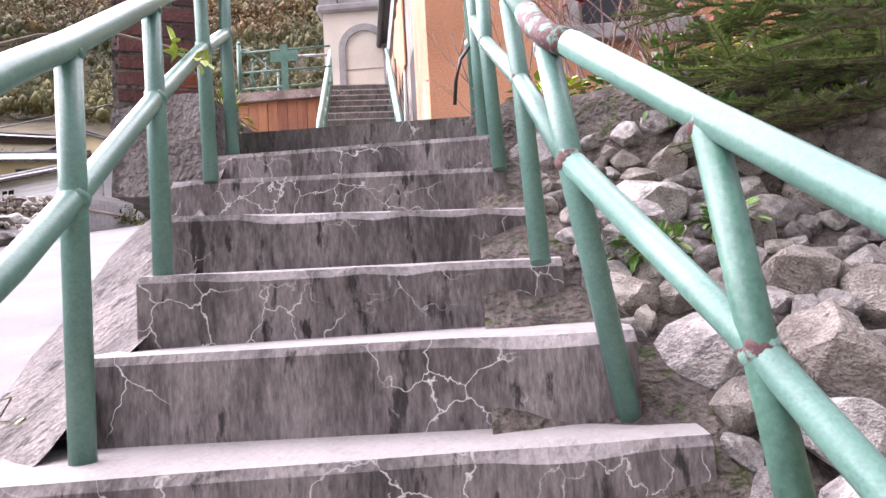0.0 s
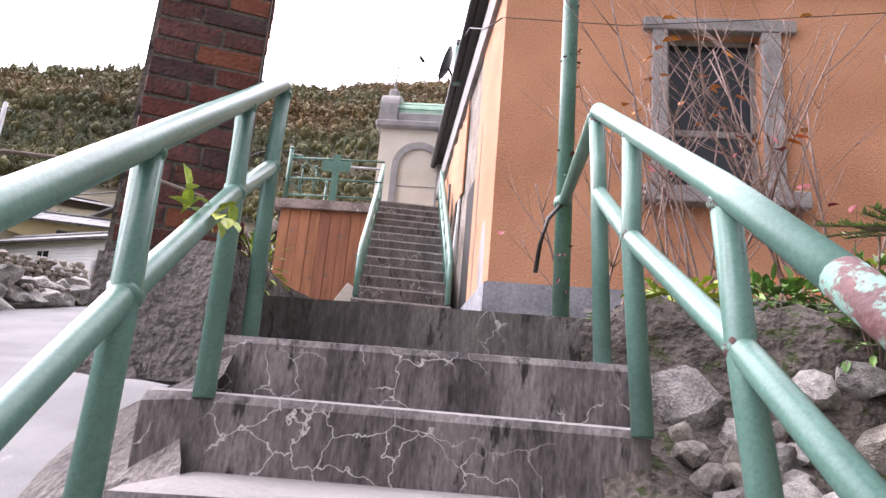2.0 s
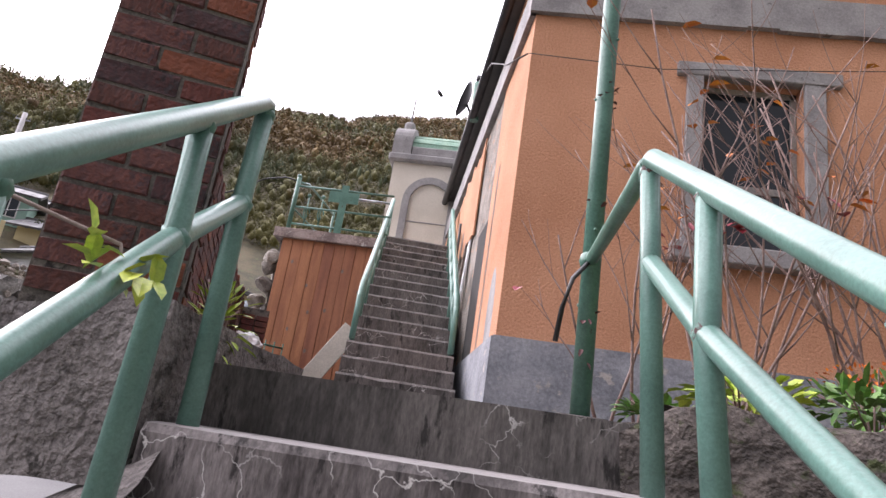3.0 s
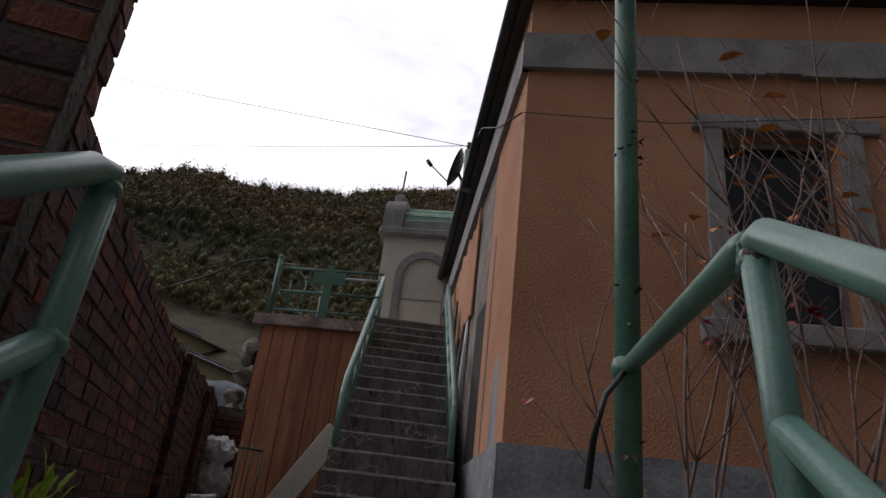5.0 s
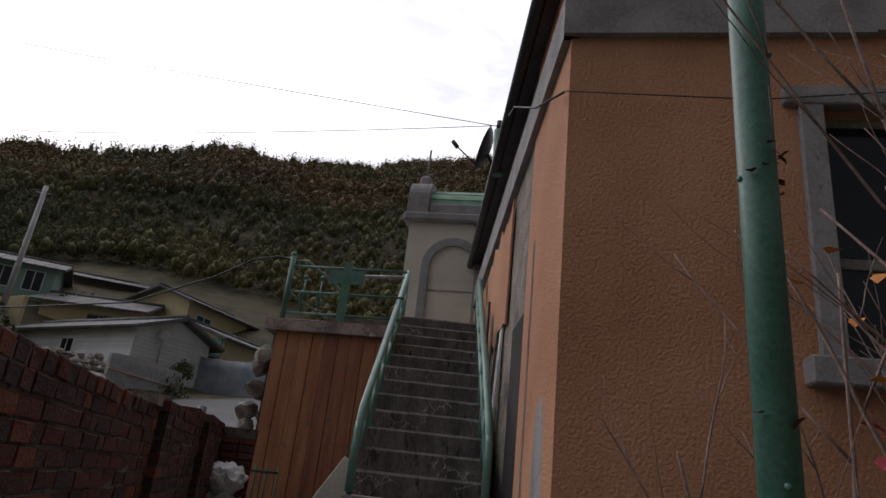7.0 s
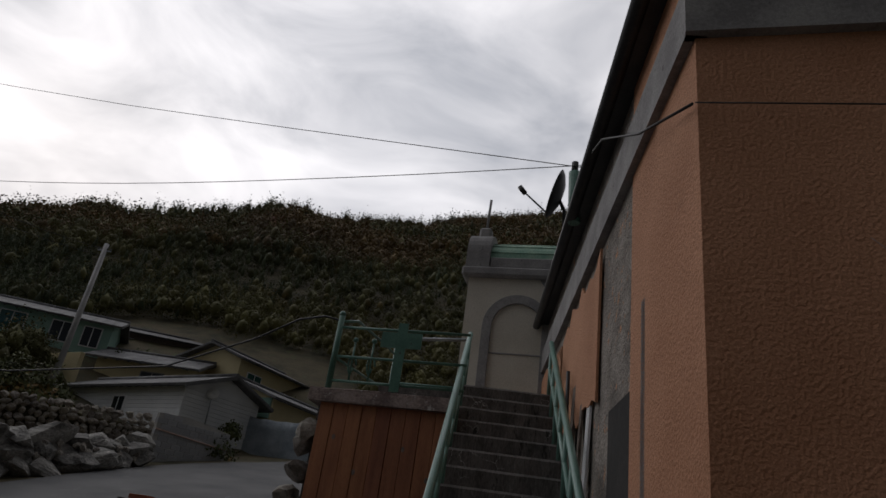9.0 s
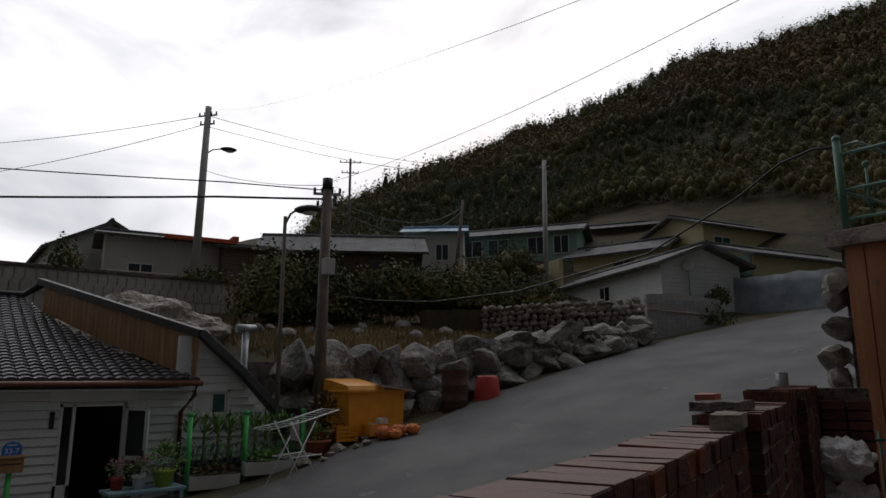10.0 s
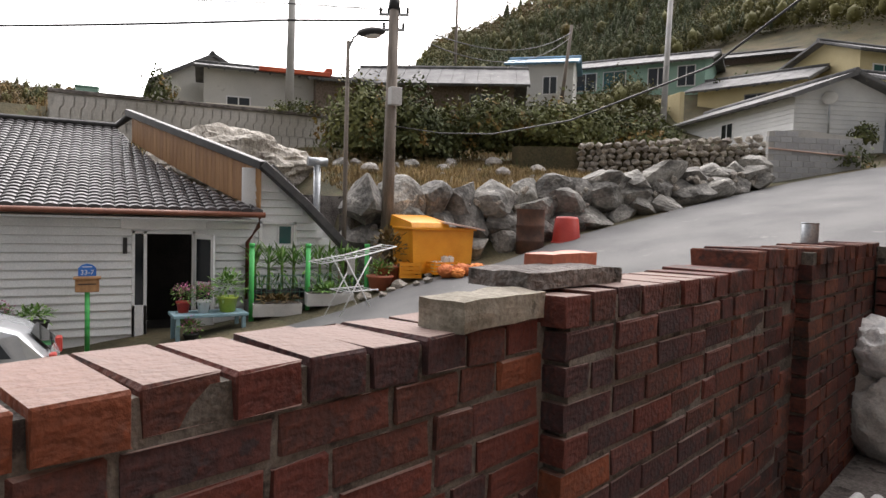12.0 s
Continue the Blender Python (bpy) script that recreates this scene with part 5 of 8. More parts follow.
def pvc_window(name, label, y0, y1, z0, z1, x, panes, glass):
    w = thing(name, label, "window", (x, (y0 + y1) / 2, z0), kind="structure")
    fr = bmesh.new()
    for a0, a1, b0, b1 in ((y0, y0 + 0.07, z0, z1), (y1 - 0.07, y1, z0, z1), (y0, y1, z0, z0 + 0.07), (y0, y1, z1 - 0.07, z1)):
        box(fr, x - 0.1, x + 0.05, a0, a1, b0, b1, 0.006)
    part("window_frame", fr, WHITEP, w, world=True)
    for k in range(panes):
        a0 = y0 + 0.07 + (y1 - y0 - 0.14) * k / panes
        a1 = y0 + 0.07 + (y1 - y0 - 0.14) * (k + 1) / panes
        sash = part("sash", boxed(x - 0.06 + 0.025 * k, x - 0.02 + 0.025 * k, a0, a1, z0 + 0.07, z1 - 0.07, 0.004), WHITEP, w, world=True)
        part("pane", boxed(x - 0.018 + 0.025 * k, x - 0.012 + 0.025 * k, a0 + 0.04, a1 - 0.04, z0 + 0.11, z1 - 0.11), glass, w, world=True)
    return w


pvc_window("window_2", "white plastic window with dark teal glass", 2.30, 3.40, -0.78, 0.54, HX, 1, GLASS_T)
pvc_window("window_3", "small two-pane white plastic window in the gable", 8.80, 9.62, 0.22, 0.82, HX - 0.02, 2, GLASS_T)

door = thing("door_1", "open white glazed front door with narrow side light", "door", (HX, 6.9, HB + 0.15), kind="structure")
fr = bmesh.new()
for a0, a1, b0, b1 in ((6.30, 6.36, -1.6, 0.56), (6.52, 6.58, -1.6, 0.56), (7.44, 7.50, -1.6, 0.56), (6.30, 7.50, 0.50, 0.56), (6.30, 6.58, -1.6, -0.95)):
    box(fr, HX - 0.08, HX + 0.04, a0, a1, b0, b1, 0.004)
part("door_frame", fr, WHITEP, door, world=True)
part("side_light", boxed(HX - 0.03, HX - 0.02, 6.36, 6.52, -0.95, 0.50), GLASS, door, world=True)
lm = basis((HX + 0.03, 7.49, -1.55), (0.83, 0.55, 0), (0, 0, 1))
leafb = bmesh.new()
for a0, a1, b0, b1 in ((0, 0.08, 0, 2.06), (0.52, 0.60, 0, 2.06), (0, 0.6, 0, 0.5), (0, 0.6, 1.96, 2.06), (0, 0.6, 1.0, 1.08)):
    box(leafb, a0, a1, b0, b1, 0, 0.04, m=lm)
leaf_ob = part("door_leaf", leafb, WHITEP, door, world=True)
part("pane", boxed(0.08, 0.52, 0.5, 1.96, 0.016, 0.022, m=lm), GLASS, door, world=True)
part("handle", tubed([lm @ Vector((0.55, 0.95, 0.06)), lm @ Vector((0.55, 1.2, 0.06))], 0.014, 8), BLACKPL, door, "black door handle", world=True)
part("door_head_board", boxed(HX + 0.03, HX + 0.06, 6.1, 7.7, 0.60, 0.86, 0.004), WHITEP, white_house, world=True)
wl_ = thing("wall_lamp", "narrow black wall lamp beside the door", "wall lamp", (HX + 0.03, 6.18, 0.1))
part("body", boxed(0, 0.05, -0.04, 0.04, 0, 0.32, 0.006), BLACKPL, wl_)

# roof: stepped tiles on a swept slope
def roof_pt(f, y):
    """f from the eaves (0) to the ridge (1)."""
    return Vector((-14.92 - 7.5 * f, y, 1.0 + 2.30 * f + 0.10 * math.sin(math.pi * f) * -1))


def roof_right(f):
    return interp([(0, 8.80), (0.25, 7.75), (0.5, 7.05), (0.75, 6.5), (1, 6.1)], f)


deck = bmesh.new()
prev = None
for i in range(13):
    f = i / 12
    a, b = deck.verts.new(roof_pt(f, -3.4) - Vector((0, 0, 0.03))), deck.verts.new(roof_pt(f, roof_right(f)) - Vector((0, 0, 0.03)))
    if prev:
        deck.faces.new((prev[0], prev[1], b, a))
    prev = (a, b)
bmesh.ops.solidify(deck, geom=deck.faces[:], thickness=0.06)
part("roof_deck", deck, BLACKTRIM, white_house, world=True)
NR = 30
tile_v, tile_f = [], []
for r in range(NR):
    f0, f1 = r / NR, (r + 1.12) / NR
    y = -3.4
    col = 0
    while y < roof_right(f0) - 0.05:
        yw = min(0.235, roof_right(f0) - y)
        p0, p1 = roof_pt(f0, y), roof_pt(f1, y)
        k = len(tile_v)
        for u, lift in ((0.0, 0.008), (0.3, 0.036), (0.62, 0.036), (0.93, 0.008)):
            for base, up in ((p0, 0.036), (p1, 0.0)):
                tile_v.append((base.x, y + yw * u, base.z + lift + up))
            tile_v.append((p0.x, y + yw * u, p0.z - 0.02))
        for u in range(3):
            a = k + u * 3
            tile_f += [(a, a + 3, a + 4, a + 1), (a + 2, a + 5, a + 3, a)]
        y += 0.235
        col += 1
tm = bpy.data.meshes.new("roof_tiles")
tm.from_pydata(tile_v, [], tile_f)
TILEM = material("charcoal_roof_tile", (0.04, 0.038, 0.042), (0.085, 0.08, 0.085), 0.35, 0.2, 1.5, 40, 0.15, vary=0.35, island=True)
tm.materials.append(TILEM)
tiles = new("roof_tiles", tm)
tiles.parent = white_house
tiles.matrix_parent_inverse = white_house.matrix_basis.inverted()
tagged(tiles, "charcoal stepped roof tiles", kind="stuff")
part("ridge_cap", tubed([roof_pt(1, -3.4) + Vector((0, 0, 0.06)), roof_pt(1, 6.1) + Vector((0, 0, 0.06)), Vector((-21.6, 6.5, 3.62))], 0.10, 8), BLACKTRIM, white_house, world=True)
part("gutter", tubed([roof_pt(0, -3.4) + Vector((0.05, 0, -0.06)), roof_pt(0, 8.82) + Vector((0.05, 0, -0.06))], 0.06, 8), COPPERP, white_house, "brown roof gutter", world=True)
part("soffit", boxed(HX - 0.02, -14.95, -3.3, 8.75, 0.80, 0.84), SIDING, white_house, world=True)
part("drain_pipe", tubed([(-14.9, 8.72, 0.92), (-14.95, 8.70, 0.7), (-15.3, 8.55, 0.35), (-15.32, 8.55, -1.0)], 0.045, 10), COPPERP, white_house, "brown drain pipe", world=True)
# timber clad cheek above the roof
cheek = part("cheek_core", prism([(0, 0.0), (6.1, -2.25), (6.1, -1.25), (0.0, 0.28)], basis((-21.2, 6.52, 3.28), (5.9, 2.28, 0), (0, 0, 1)), -0.05), BLACKTRIM, white_house, world=True)
for k in range(34):
    f0, f1 = k / 34, (k + 0.94) / 34
    bm = bmesh.new()
    pts = []
    for f in (f0, f1):
        x, y = -21.2 + 5.95 * f, 6.50 + 2.30 * f
        rf_ = (-14.92 - x) / 7.5
        zl = 1.0 + 2.30 * rf_ - 0.10 * math.sin(math.pi * rf_) - 0.05
        zh = 3.58 - 1.62 * f
        pts.append((Vector((x, y - 0.012, zl)), Vector((x, y - 0.012, max(zh, zl + 0.05)))))
    a, b = pts
    vs = [bm.verts.new(p) for p in (a[0], b[0], b[1], a[1])]
    vs2 = [bm.verts.new(p + Vector((-0.01, 0.03, 0))) for p in (a[0], b[0], b[1], a[1])]
    bm.faces.new(vs)
    bm.faces.new(vs2[::-1])
    for q in range(4):
        bm.faces.new((vs[q], vs[(q + 1) % 4], vs2[(q + 1) % 4], vs2[q]))
    part("cladding_board", bm, TANWOOD, white_house, world=True)
barge = bmesh.new()
for p0, p1 in (((-21.5, 6.4, 3.66), (-15.2, 8.83, 2.0)), ((-15.2, 8.83, 2.0), (-15.15, 9.7, 1.25)), ((-15.15, 9.7, 1.25), (-15.1, 10.75, 0.20))):
    a, b = Vector(p0), Vector(p1)
    d = (b - a).normalized()
    m = basis(tuple(a), d, d.cross(Vector((1, 0.3, 0)) if d.x < 0.5 else Vector((0.3, -1, 0))))
    box(barge, -0.02, (b - a).length + 0.02, -0.09, 0.09, -0.09, 0.09, 0.01, m=m)
part("barge_board", barge, BLACKTRIM, white_house, "black barge board", world=True)
gw = bmesh.new()
prism([(8.45, HB), (10.62, HB), (10.62, 0.22), (9.7, 1.2), (8.83, 1.95), (8.45, 1.95)], basis((HX - 0.12, 0, 0), (0, 1, 0), (0, 0, 1)), 0.09, gw)
part("gable_wall", gw, SIDING, white_house, world=True)
for k in range(19):
    z0 = HB + 0.22 + k * row_h
    y1 = interp([(-9, 10.6), (0.22, 10.6), (1.2, 9.68), (1.95, 8.85)], z0 + row_h)
    for p0, p1 in ([(8.72, 8.80), (9.62, y1)] if 0.1 < z0 + row_h * 0.5 < 0.82 else [(8.72, y1)]):
        if p1 - p0 < 0.04 or z0 > 1.8:
            continue
        bm = bmesh.new()
        prism([(0, 0), (0.05, 0.006), (0.012, row_h - 0.004), (0, row_h - 0.004)], basis((HX - 0.028, p0, z0), (1, 0, 0), (0, 0, 1)), -(p1 - p0), bm)
        part("siding_board", bm, SIDING, white_house, world=True)
part("side_roof", prism([(0, 0), (7, 0), (7, 1.55), (0, 1.55)], basis((-22.2, 9.0, 1.98), (1, 0, 0), (0, 1.9, -1.85)), 0.08), OLDROOF, white_house, world=True)

# flue pipe behind the gable
flue = thing("flue_pipe", "galvanised flue pipe with a side cowl", "flue", (-17.2, 10.6, 0.2))
part("pipe", tubed([(0, 0, -0.4), (0, 0, 2.05)], 0.09, 14), STEEL, flue)
part("cowl", tubed([(0, -0.25, 2.13), (0, 0.25, 2.13)], 0.11, 14), STEEL, flue)

# ---- forecourt things ----
mail = thing("mailbox", "wooden mailbox on a green post with a blue house number plate", "mailbox", (-14.8, 5.53, -1.66))
part("post", tubed([(0, 0, -0.1), (0, 0, 1.10)], 0.045, 10), GREENP, mail, "bright green post")
mb = part("box", boxed(-0.10, 0.10, -0.20, 0.20, 1.08, 1.32, 0.008), TANWOOD, mail, "wooden letter box")
part("lid", boxed(-0.13, 0.13, -0.23, 0.23, 1.32, 1.36, 0.008), TANWOOD, mail)
part("slot", boxed(0.101, 0.106, -0.15, 0.15, 1.22, 1.24), BLACKPL, mail)
plate = prism([(-0.15, 0), (0.15, 0), (0.15, 0.15), (0.09, 0.21), (0, 0.235), (-0.09, 0.21), (-0.15, 0.15)], basis((0.06, 0, 1.38), (0, 1, 0), (0, 0, 1)), 0.02)
part("number_plate", plate, BLUEP, mail, "blue enamel house number plate")
txt = bpy.data.curves.new("house_number", "FONT")
txt.body, txt.size, txt.align_x, txt.extrude = "33-7", 0.125, "CENTER", 0.001
txt.materials.append(WHITEPAINT)
num = new("house_number", txt)
num.parent = mail
num.matrix_basis = basis((0.083, 0, 1.41), (0, 1, 0), (0, 0, 1))
tagged(num, "white painted number 33-7")
part("plate_bar", boxed(0.081, 0.084, -0.08, 0.08, 1.545, 1.56), WHITEPAINT, mail)


def foliage(bm, c, r, n, ln, wd, seed, up=0.6, squash=1.0):
    rnd = random.Random(seed)
    for _ in range(n):
        d = Vector((rnd.gauss(0, 1), rnd.gauss(0, 1), rnd.gauss(0, 1) * squash + up)).normalized()
        p = Vector(c) + Vector((d.x, d.y, d.z * squash)) * r * rnd.uniform(0.25, 1.0)
        leaf(bm, p, d + Vector((rnd.uniform(-0.6, 0.6), rnd.uniform(-0.6, 0.6), rnd.uniform(-0.5, 0.5))), (rnd.uniform(-0.5, 0.5), rnd.uniform(-0.5, 0.5), 1), ln * rnd.uniform(0.6, 1.2), wd * rnd.uniform(0.6, 1.2))
    return bm


def potted(name, label, at, pot_mat, r, h, fol_mat, fr, fh, seed, blossom=None, n=160):
    t = thing(name, label, "potted plant", at)
    part("pot", lathe([(r * 0.7, 0), (r * 0.95, h * 0.85), (r * 1.05, h * 0.86), (r * 1.05, h), (r * 0.9, h), (r * 0.85, h * 0.9)], 18), pot_mat, t)
    part("foliage", foliage(bmesh.new(), (0, 0, h + fh * 0.35), fr, n, fr * 0.32, fr * 0.16, seed, 0.5, fh / fr * 0.7), fol_mat, t, )
    if blossom:
        part("blossom", foliage(bmesh.new(), (0, 0, h + fh * 0.5), fr * 1.02, n, fr * 0.16, fr * 0.13, seed + 1, 0.9, fh / fr * 0.7), blossom, t)
    return t


G0 = -1.62
stand_b = slab("planter_block", "pale concrete block under flower pots", "block", pose(-14.55, 4.45, G0 - 0.1, 0, 0, 4), 0.45, 0.9, 0.42, CONC_PALE, 0.01)
potted("potted_flowers", "white pot of magenta chrysanthemums", (-14.5, 4.15, -1.31), WHITEP, 0.15, 0.24, LEAF_F, 0.30, 0.34, 21, FLOWER_P)
potted("potted_flowers", "black basket of dark green flowering plant", (-14.5, 4.72, -1.31), BLACKPL, 0.22, 0.26, LEAF_F, 0.32, 0.26, 22)
potted("potted_flowers", "pot of bright orange marigolds", (-14.4, 3.0, -1.5), TERRA, 0.2, 0.3, LEAF_F, 0.3, 0.35, 23, FLOWER_O)

bench = thing("bench_table", "blue-grey painted low bench holding flower pots", "bench", (-14.05, 7.6, -1.42), 4)
part("top", boxed(-0.32, 0.32, -0.68, 0.68, 0.42, 0.48, 0.008), TEALP, bench)
for lx in (-0.27, 0.27):
    for ly in (-0.6, 0.6):
        part("leg", boxed(lx - 0.035, lx + 0.035, ly - 0.035, ly + 0.035, -0.1, 0.42, 0.004), TEALP, bench)
potted("potted_flowers", "lime green pot with grassy plant", (-14.05, 7.95, -0.94), LIME, 0.2, 0.3, LEAF_F, 0.34, 0.5, 24, None, 240)
potted("potted_flowers", "white pot of pink chrysanthemums", (-14.0, 7.5, -0.94), WHITEP, 0.13, 0.24, LEAF_F, 0.24, 0.3, 25, FLOWER_P)
potted("potted_flowers", "magenta pot of pink flowers", (-14.1, 7.15, -0.94), REDP, 0.13, 0.22, LEAF_F, 0.22, 0.3, 26, FLOWER_P)
potted("potted_flowers", "flowering plant in a dark pot beneath the bench", (-13.75, 7.25, -1.48), BLACKPL, 0.14, 0.2, LEAF_F, 0.24, 0.3, 27, FLOWER_P)
for k, (px, py) in enumerate(((-14.25, 8.95), (-14.1, 10.0))):
    t = thing("planter_box", "long white planter box filled with soil and greens", "planter", (px, py, interp(ROAD_Z, py) + 0.02), -6, group="white planter boxes")
    bm = bmesh.new()
    prism([(-0.17, 0), (0.17, 0), (0.22, 0.26), (-0.22, 0.26)], basis((0, 0.48, 0), (1, 0, 0), (0, 0, 1)), 0.96, bm)
    part("trough", bm, WHITEP, t)
    part("soil", boxed(-0.19, 0.19, -0.46, 0.46, 0.24, 0.268), BANKMAT, t)
    part("foliage", foliage(bmesh.new(), (0, 0, 0.3), 0.45, 220, 0.12, 0.05, 31 + k, 0.6, 0.3), LEAF_F if k else LEAF_A, t)
bed = thing("vegetable_bed", "raised bed of tied vegetable stalks behind green mesh", "plant bed", (-14.75, 9.6, -1.2))
part("edging", boxed(-0.35, 0.35, -1.15, 1.35, -0.3, 0.38, 0.02), CONC, bed, "mossy concrete edging")
for k in range(9):
    y = -1.0 + k * 0.27
    part("tub", lathe([(0.12, 0.38), (0.15, 0.62), (0.14, 0.64), (0.12, 0.6)], 14, bmesh.new()), BLACKPL, bed).matrix_basis = Matrix.Translation((0.05 * (k % 3), y, 0))
    part("stalk", foliage(tube(bmesh.new(), [(0.05 * (k % 3), y, 0.5), (0.05 * (k % 3) + 0.02, y, 1.5)], 0.03, 6), (0.05 * (k % 3), y, 1.05), 0.16, 60, 0.30, 0.05, 41 + k, 0.9, 2.4), LEAF_F, bed)
mesh_f = thing("wire_fence", "green wire mesh fence with bright green posts", "fence", (-14.3, 9.6, -1.0))
for y in (-1.15, 0.0, 1.3):
    part("post", tubed([(0, y, -0.2), (0, y, 1.35)], 0.05, 10), GREENP, mesh_f)
    part("cap", tubed([(0, y, 1.34), (0, y, 1.42)], 0.058, 10), GREENP, mesh_f)
for k in range(26):
    part("wire", tubed([(0.01, -1.15 + k * 0.098, 0.05), (0.01, -1.15 + k * 0.098, 0.78)], 0.006, 4), GREEN_D, mesh_f)
for k in range(5):
    part("wire", tubed([(0.0, -1.15, 0.08 + k * 0.17), (0.0, 1.3, 0.08 + k * 0.17)], 0.006, 4), GREEN_D, mesh_f)

rack = thing("drying_rack", "white folding clothes drying rack standing open", "drying rack", (-13.05, 10.1, -0.93), 8)
for sx in (-0.3, 0.3):
    part("leg", tubed([(sx, -0.42, 0.0), (sx, 0.28, 1.22)], 0.013, 8), WHITEP, rack)
    part("leg", tubed([(sx, 0.42, 0.0), (sx, -0.28, 1.22)], 0.013, 8), WHITEP, rack)
    part("side_bar", tubed([(sx, -0.75, 1.10), (sx, 0.0, 1.22), (sx, 0.85, 1.42)], 0.013, 8), WHITEP, rack)
    part("shelf_bar", tubed([(sx, -0.3, 0.55), (sx, 0.45, 0.58)], 0.012, 8), WHITEP, rack)
for k in range(13):
    y = -0.75 + k * 0.133
    z = interp([(-0.75, 1.10), (0, 1.22), (0.85, 1.42)], y)
    part("wire", tubed([(-0.3, y, z), (0.3, y, z)], 0.007, 6), WHITEP, rack)
for k in range(6):
    part("wire", tubed([(-0.3, -0.3 + k * 0.15, 0.555), (0.3, -0.3 + k * 0.15, 0.555)], 0.007, 6), WHITEP, rack)
for y in (-0.42, 0.42):
    part("foot", tubed([(-0.3, y, 0.012), (0.3, y, 0.012)], 0.013, 8), WHITEP, rack)
part("towel", boxed(-0.12, 0.14, -0.02, 0.02, 0.85, 1.2, 0.008), CONC_PALE, rack, "grey cloth hung over a bar")

# orange salt bin and things beside the road
binz = -0.12
sbin = thing("grit_bin", "orange-yellow plastic grit bin with a board on its lid", "bin", (-14.42, 12.55, binz), 3)
bb = bmesh.new()
prism([(-0.75, 0), (0.72, 0), (0.78, 0.98), (-0.80, 0.98)], basis((-0.5, 0, 0.02), (0, 1, 0), (0, 0, 1)), 1.0, bb)
part("body", bb, ORANGE, sbin)
part("lip", boxed(-0.56, 0.56, -0.85, 0.83, 0.98, 1.04, 0.012), ORANGE, sbin)
part("lid", prism([(-0.56, 0), (0.56, 0), (0.5, 0.10), (-0.5, 0.26)], basis((0, 0.1, 1.04), (1, 0, 0), (0, 0, 1)), 0.94), ORANGE, sbin, "raised orange lid")
part("foot", boxed(-0.4, 0.4, -0.6, 0.6, -0.3, 0.02), BLACKPL, sbin)
lidb = slab("board", "faded pink board lying over the grit bin", "board", pose(-14.30, 13.05, binz + 1.11, -8, 4, 0), 1.0, 1.05, 0.035, PINKLID, 0.004)


def crate(at, rz, label, l=0.5, w=0.34, h=0.28):
    t = thing("crate", label, "crate", at, rz, group="orange crates beside the bin")
    for (x0, x1, y0, y1) in ((-w / 2, -w / 2 + 0.015, -l / 2, l / 2), (w / 2 - 0.015, w / 2, -l / 2, l / 2), (-w / 2, w / 2, -l / 2, -l / 2 + 0.015), (-w / 2, w / 2, l / 2 - 0.015, l / 2)):
        bm = bmesh.new()
        for k in range(4):
            box(bm, x0, x1, y0, y1, 0.01 + k * h / 4, 0.01 + k * h / 4 + h / 4 - 0.022)
        part("side", bm, ORANGE, t)
    part("base", boxed(-w / 2, w / 2, -l / 2, l / 2, 0, 0.012), ORANGE, t)
    for x in (-w / 2, w / 2):
        for y in (-l / 2, l / 2):
            part("corner", boxed(x - 0.012, x + 0.012, y - 0.012, y + 0.012, 0, h + 0.012), ORANGE, t)
    return t


crate((-13.7, 12.45, interp(ROAD_Z, 12.45) + 0.06), 5, "orange plastic crate holding white cartons", 0.62)
crate((-13.95, 11.75, interp(ROAD_Z, 11.75) + 0.06), -12, "empty orange plastic crate", 0.46, 0.34, 0.34)
for k, (y, h) in enumerate(((12.25, 0.24), (12.38, 0.24), (12.5, 0.36), (12.62, 0.36))):
    cz = interp(ROAD_Z, 12.45) + 0.075
    c = thing("carton", "white carton standing in an orange crate", "carton", (-13.7, y, cz), 0, group="cartons in the crate")
    part("body", boxed(-0.09, 0.09, -0.055, 0.055, 0, h, 0.004), PAPERW, c)
    part("top_fold", boxed(-0.07, 0.07, -0.01, 0.01, h, h + 0.025, 0.003), PAPERW, c)
ORANGE_SACK = material("orange_mesh_sack", (0.55, 0.14, 0.03), (0.7, 0.23, 0.06), 0.7, 0, 9, 60, 0.6, vary=0.2)
for k, (x, y, r) in enumerate(((-13.2, 12.3, 0.2), (-13.15, 12.65, 0.19), (-13.05, 12.95, 0.17), (-13.0, 12.45, 0.15))):
    o = bag((x, y, interp(ROAD_Z, y) + 0.06), r, r * 1.3, 7.0 + k, "small orange sack lying on the road edge", ORANGE_SACK)
    o.name = "orange_sack"
pot1 = potted("potted_flowers", "large terracotta pot of dry yellow plant", (-14.2, 11.35, interp(ROAD_Z, 11.35) + 0.02), TERRA, 0.3, 0.42, LEAF_A, 0.42, 0.75, 61, None, 260)
potted("potted_flowers", "wide terracotta tub with mixed leaves", (-13.9, 11.05, interp(ROAD_Z, 11.05) + 0.02), TERRA, 0.28, 0.32, LEAF_F, 0.3, 0.3, 62)
drum = thing("steel_drum", "rusty brown open steel drum", "drum", (-14.15, 15.05, 0.36))
part("body", lathe([(0.34, -0.1), (0.34, 0.35), (0.352, 0.37), (0.34, 0.39), (0.34, 0.72), (0.352, 0.74), (0.34, 0.76), (0.34, 1.12), (0.352, 1.14), (0.33, 1.14), (0.32, 0.6)], 24), RUSTD, drum)
part("base_stone", boxed(-0.4, 0.4, -0.38, 0.38, -0.2, 0.0, 0.03), CONC, drum)
tub = thing("plastic_tub", "red plastic tub turned upside down", "tub", (-13.9, 15.95, 0.72))
part("body", lathe([(0.36, -0.05), (0.35, 0.02), (0.29, 0.60), (0.25, 0.66), (0.05, 0.67)], 24), REDP, tub)
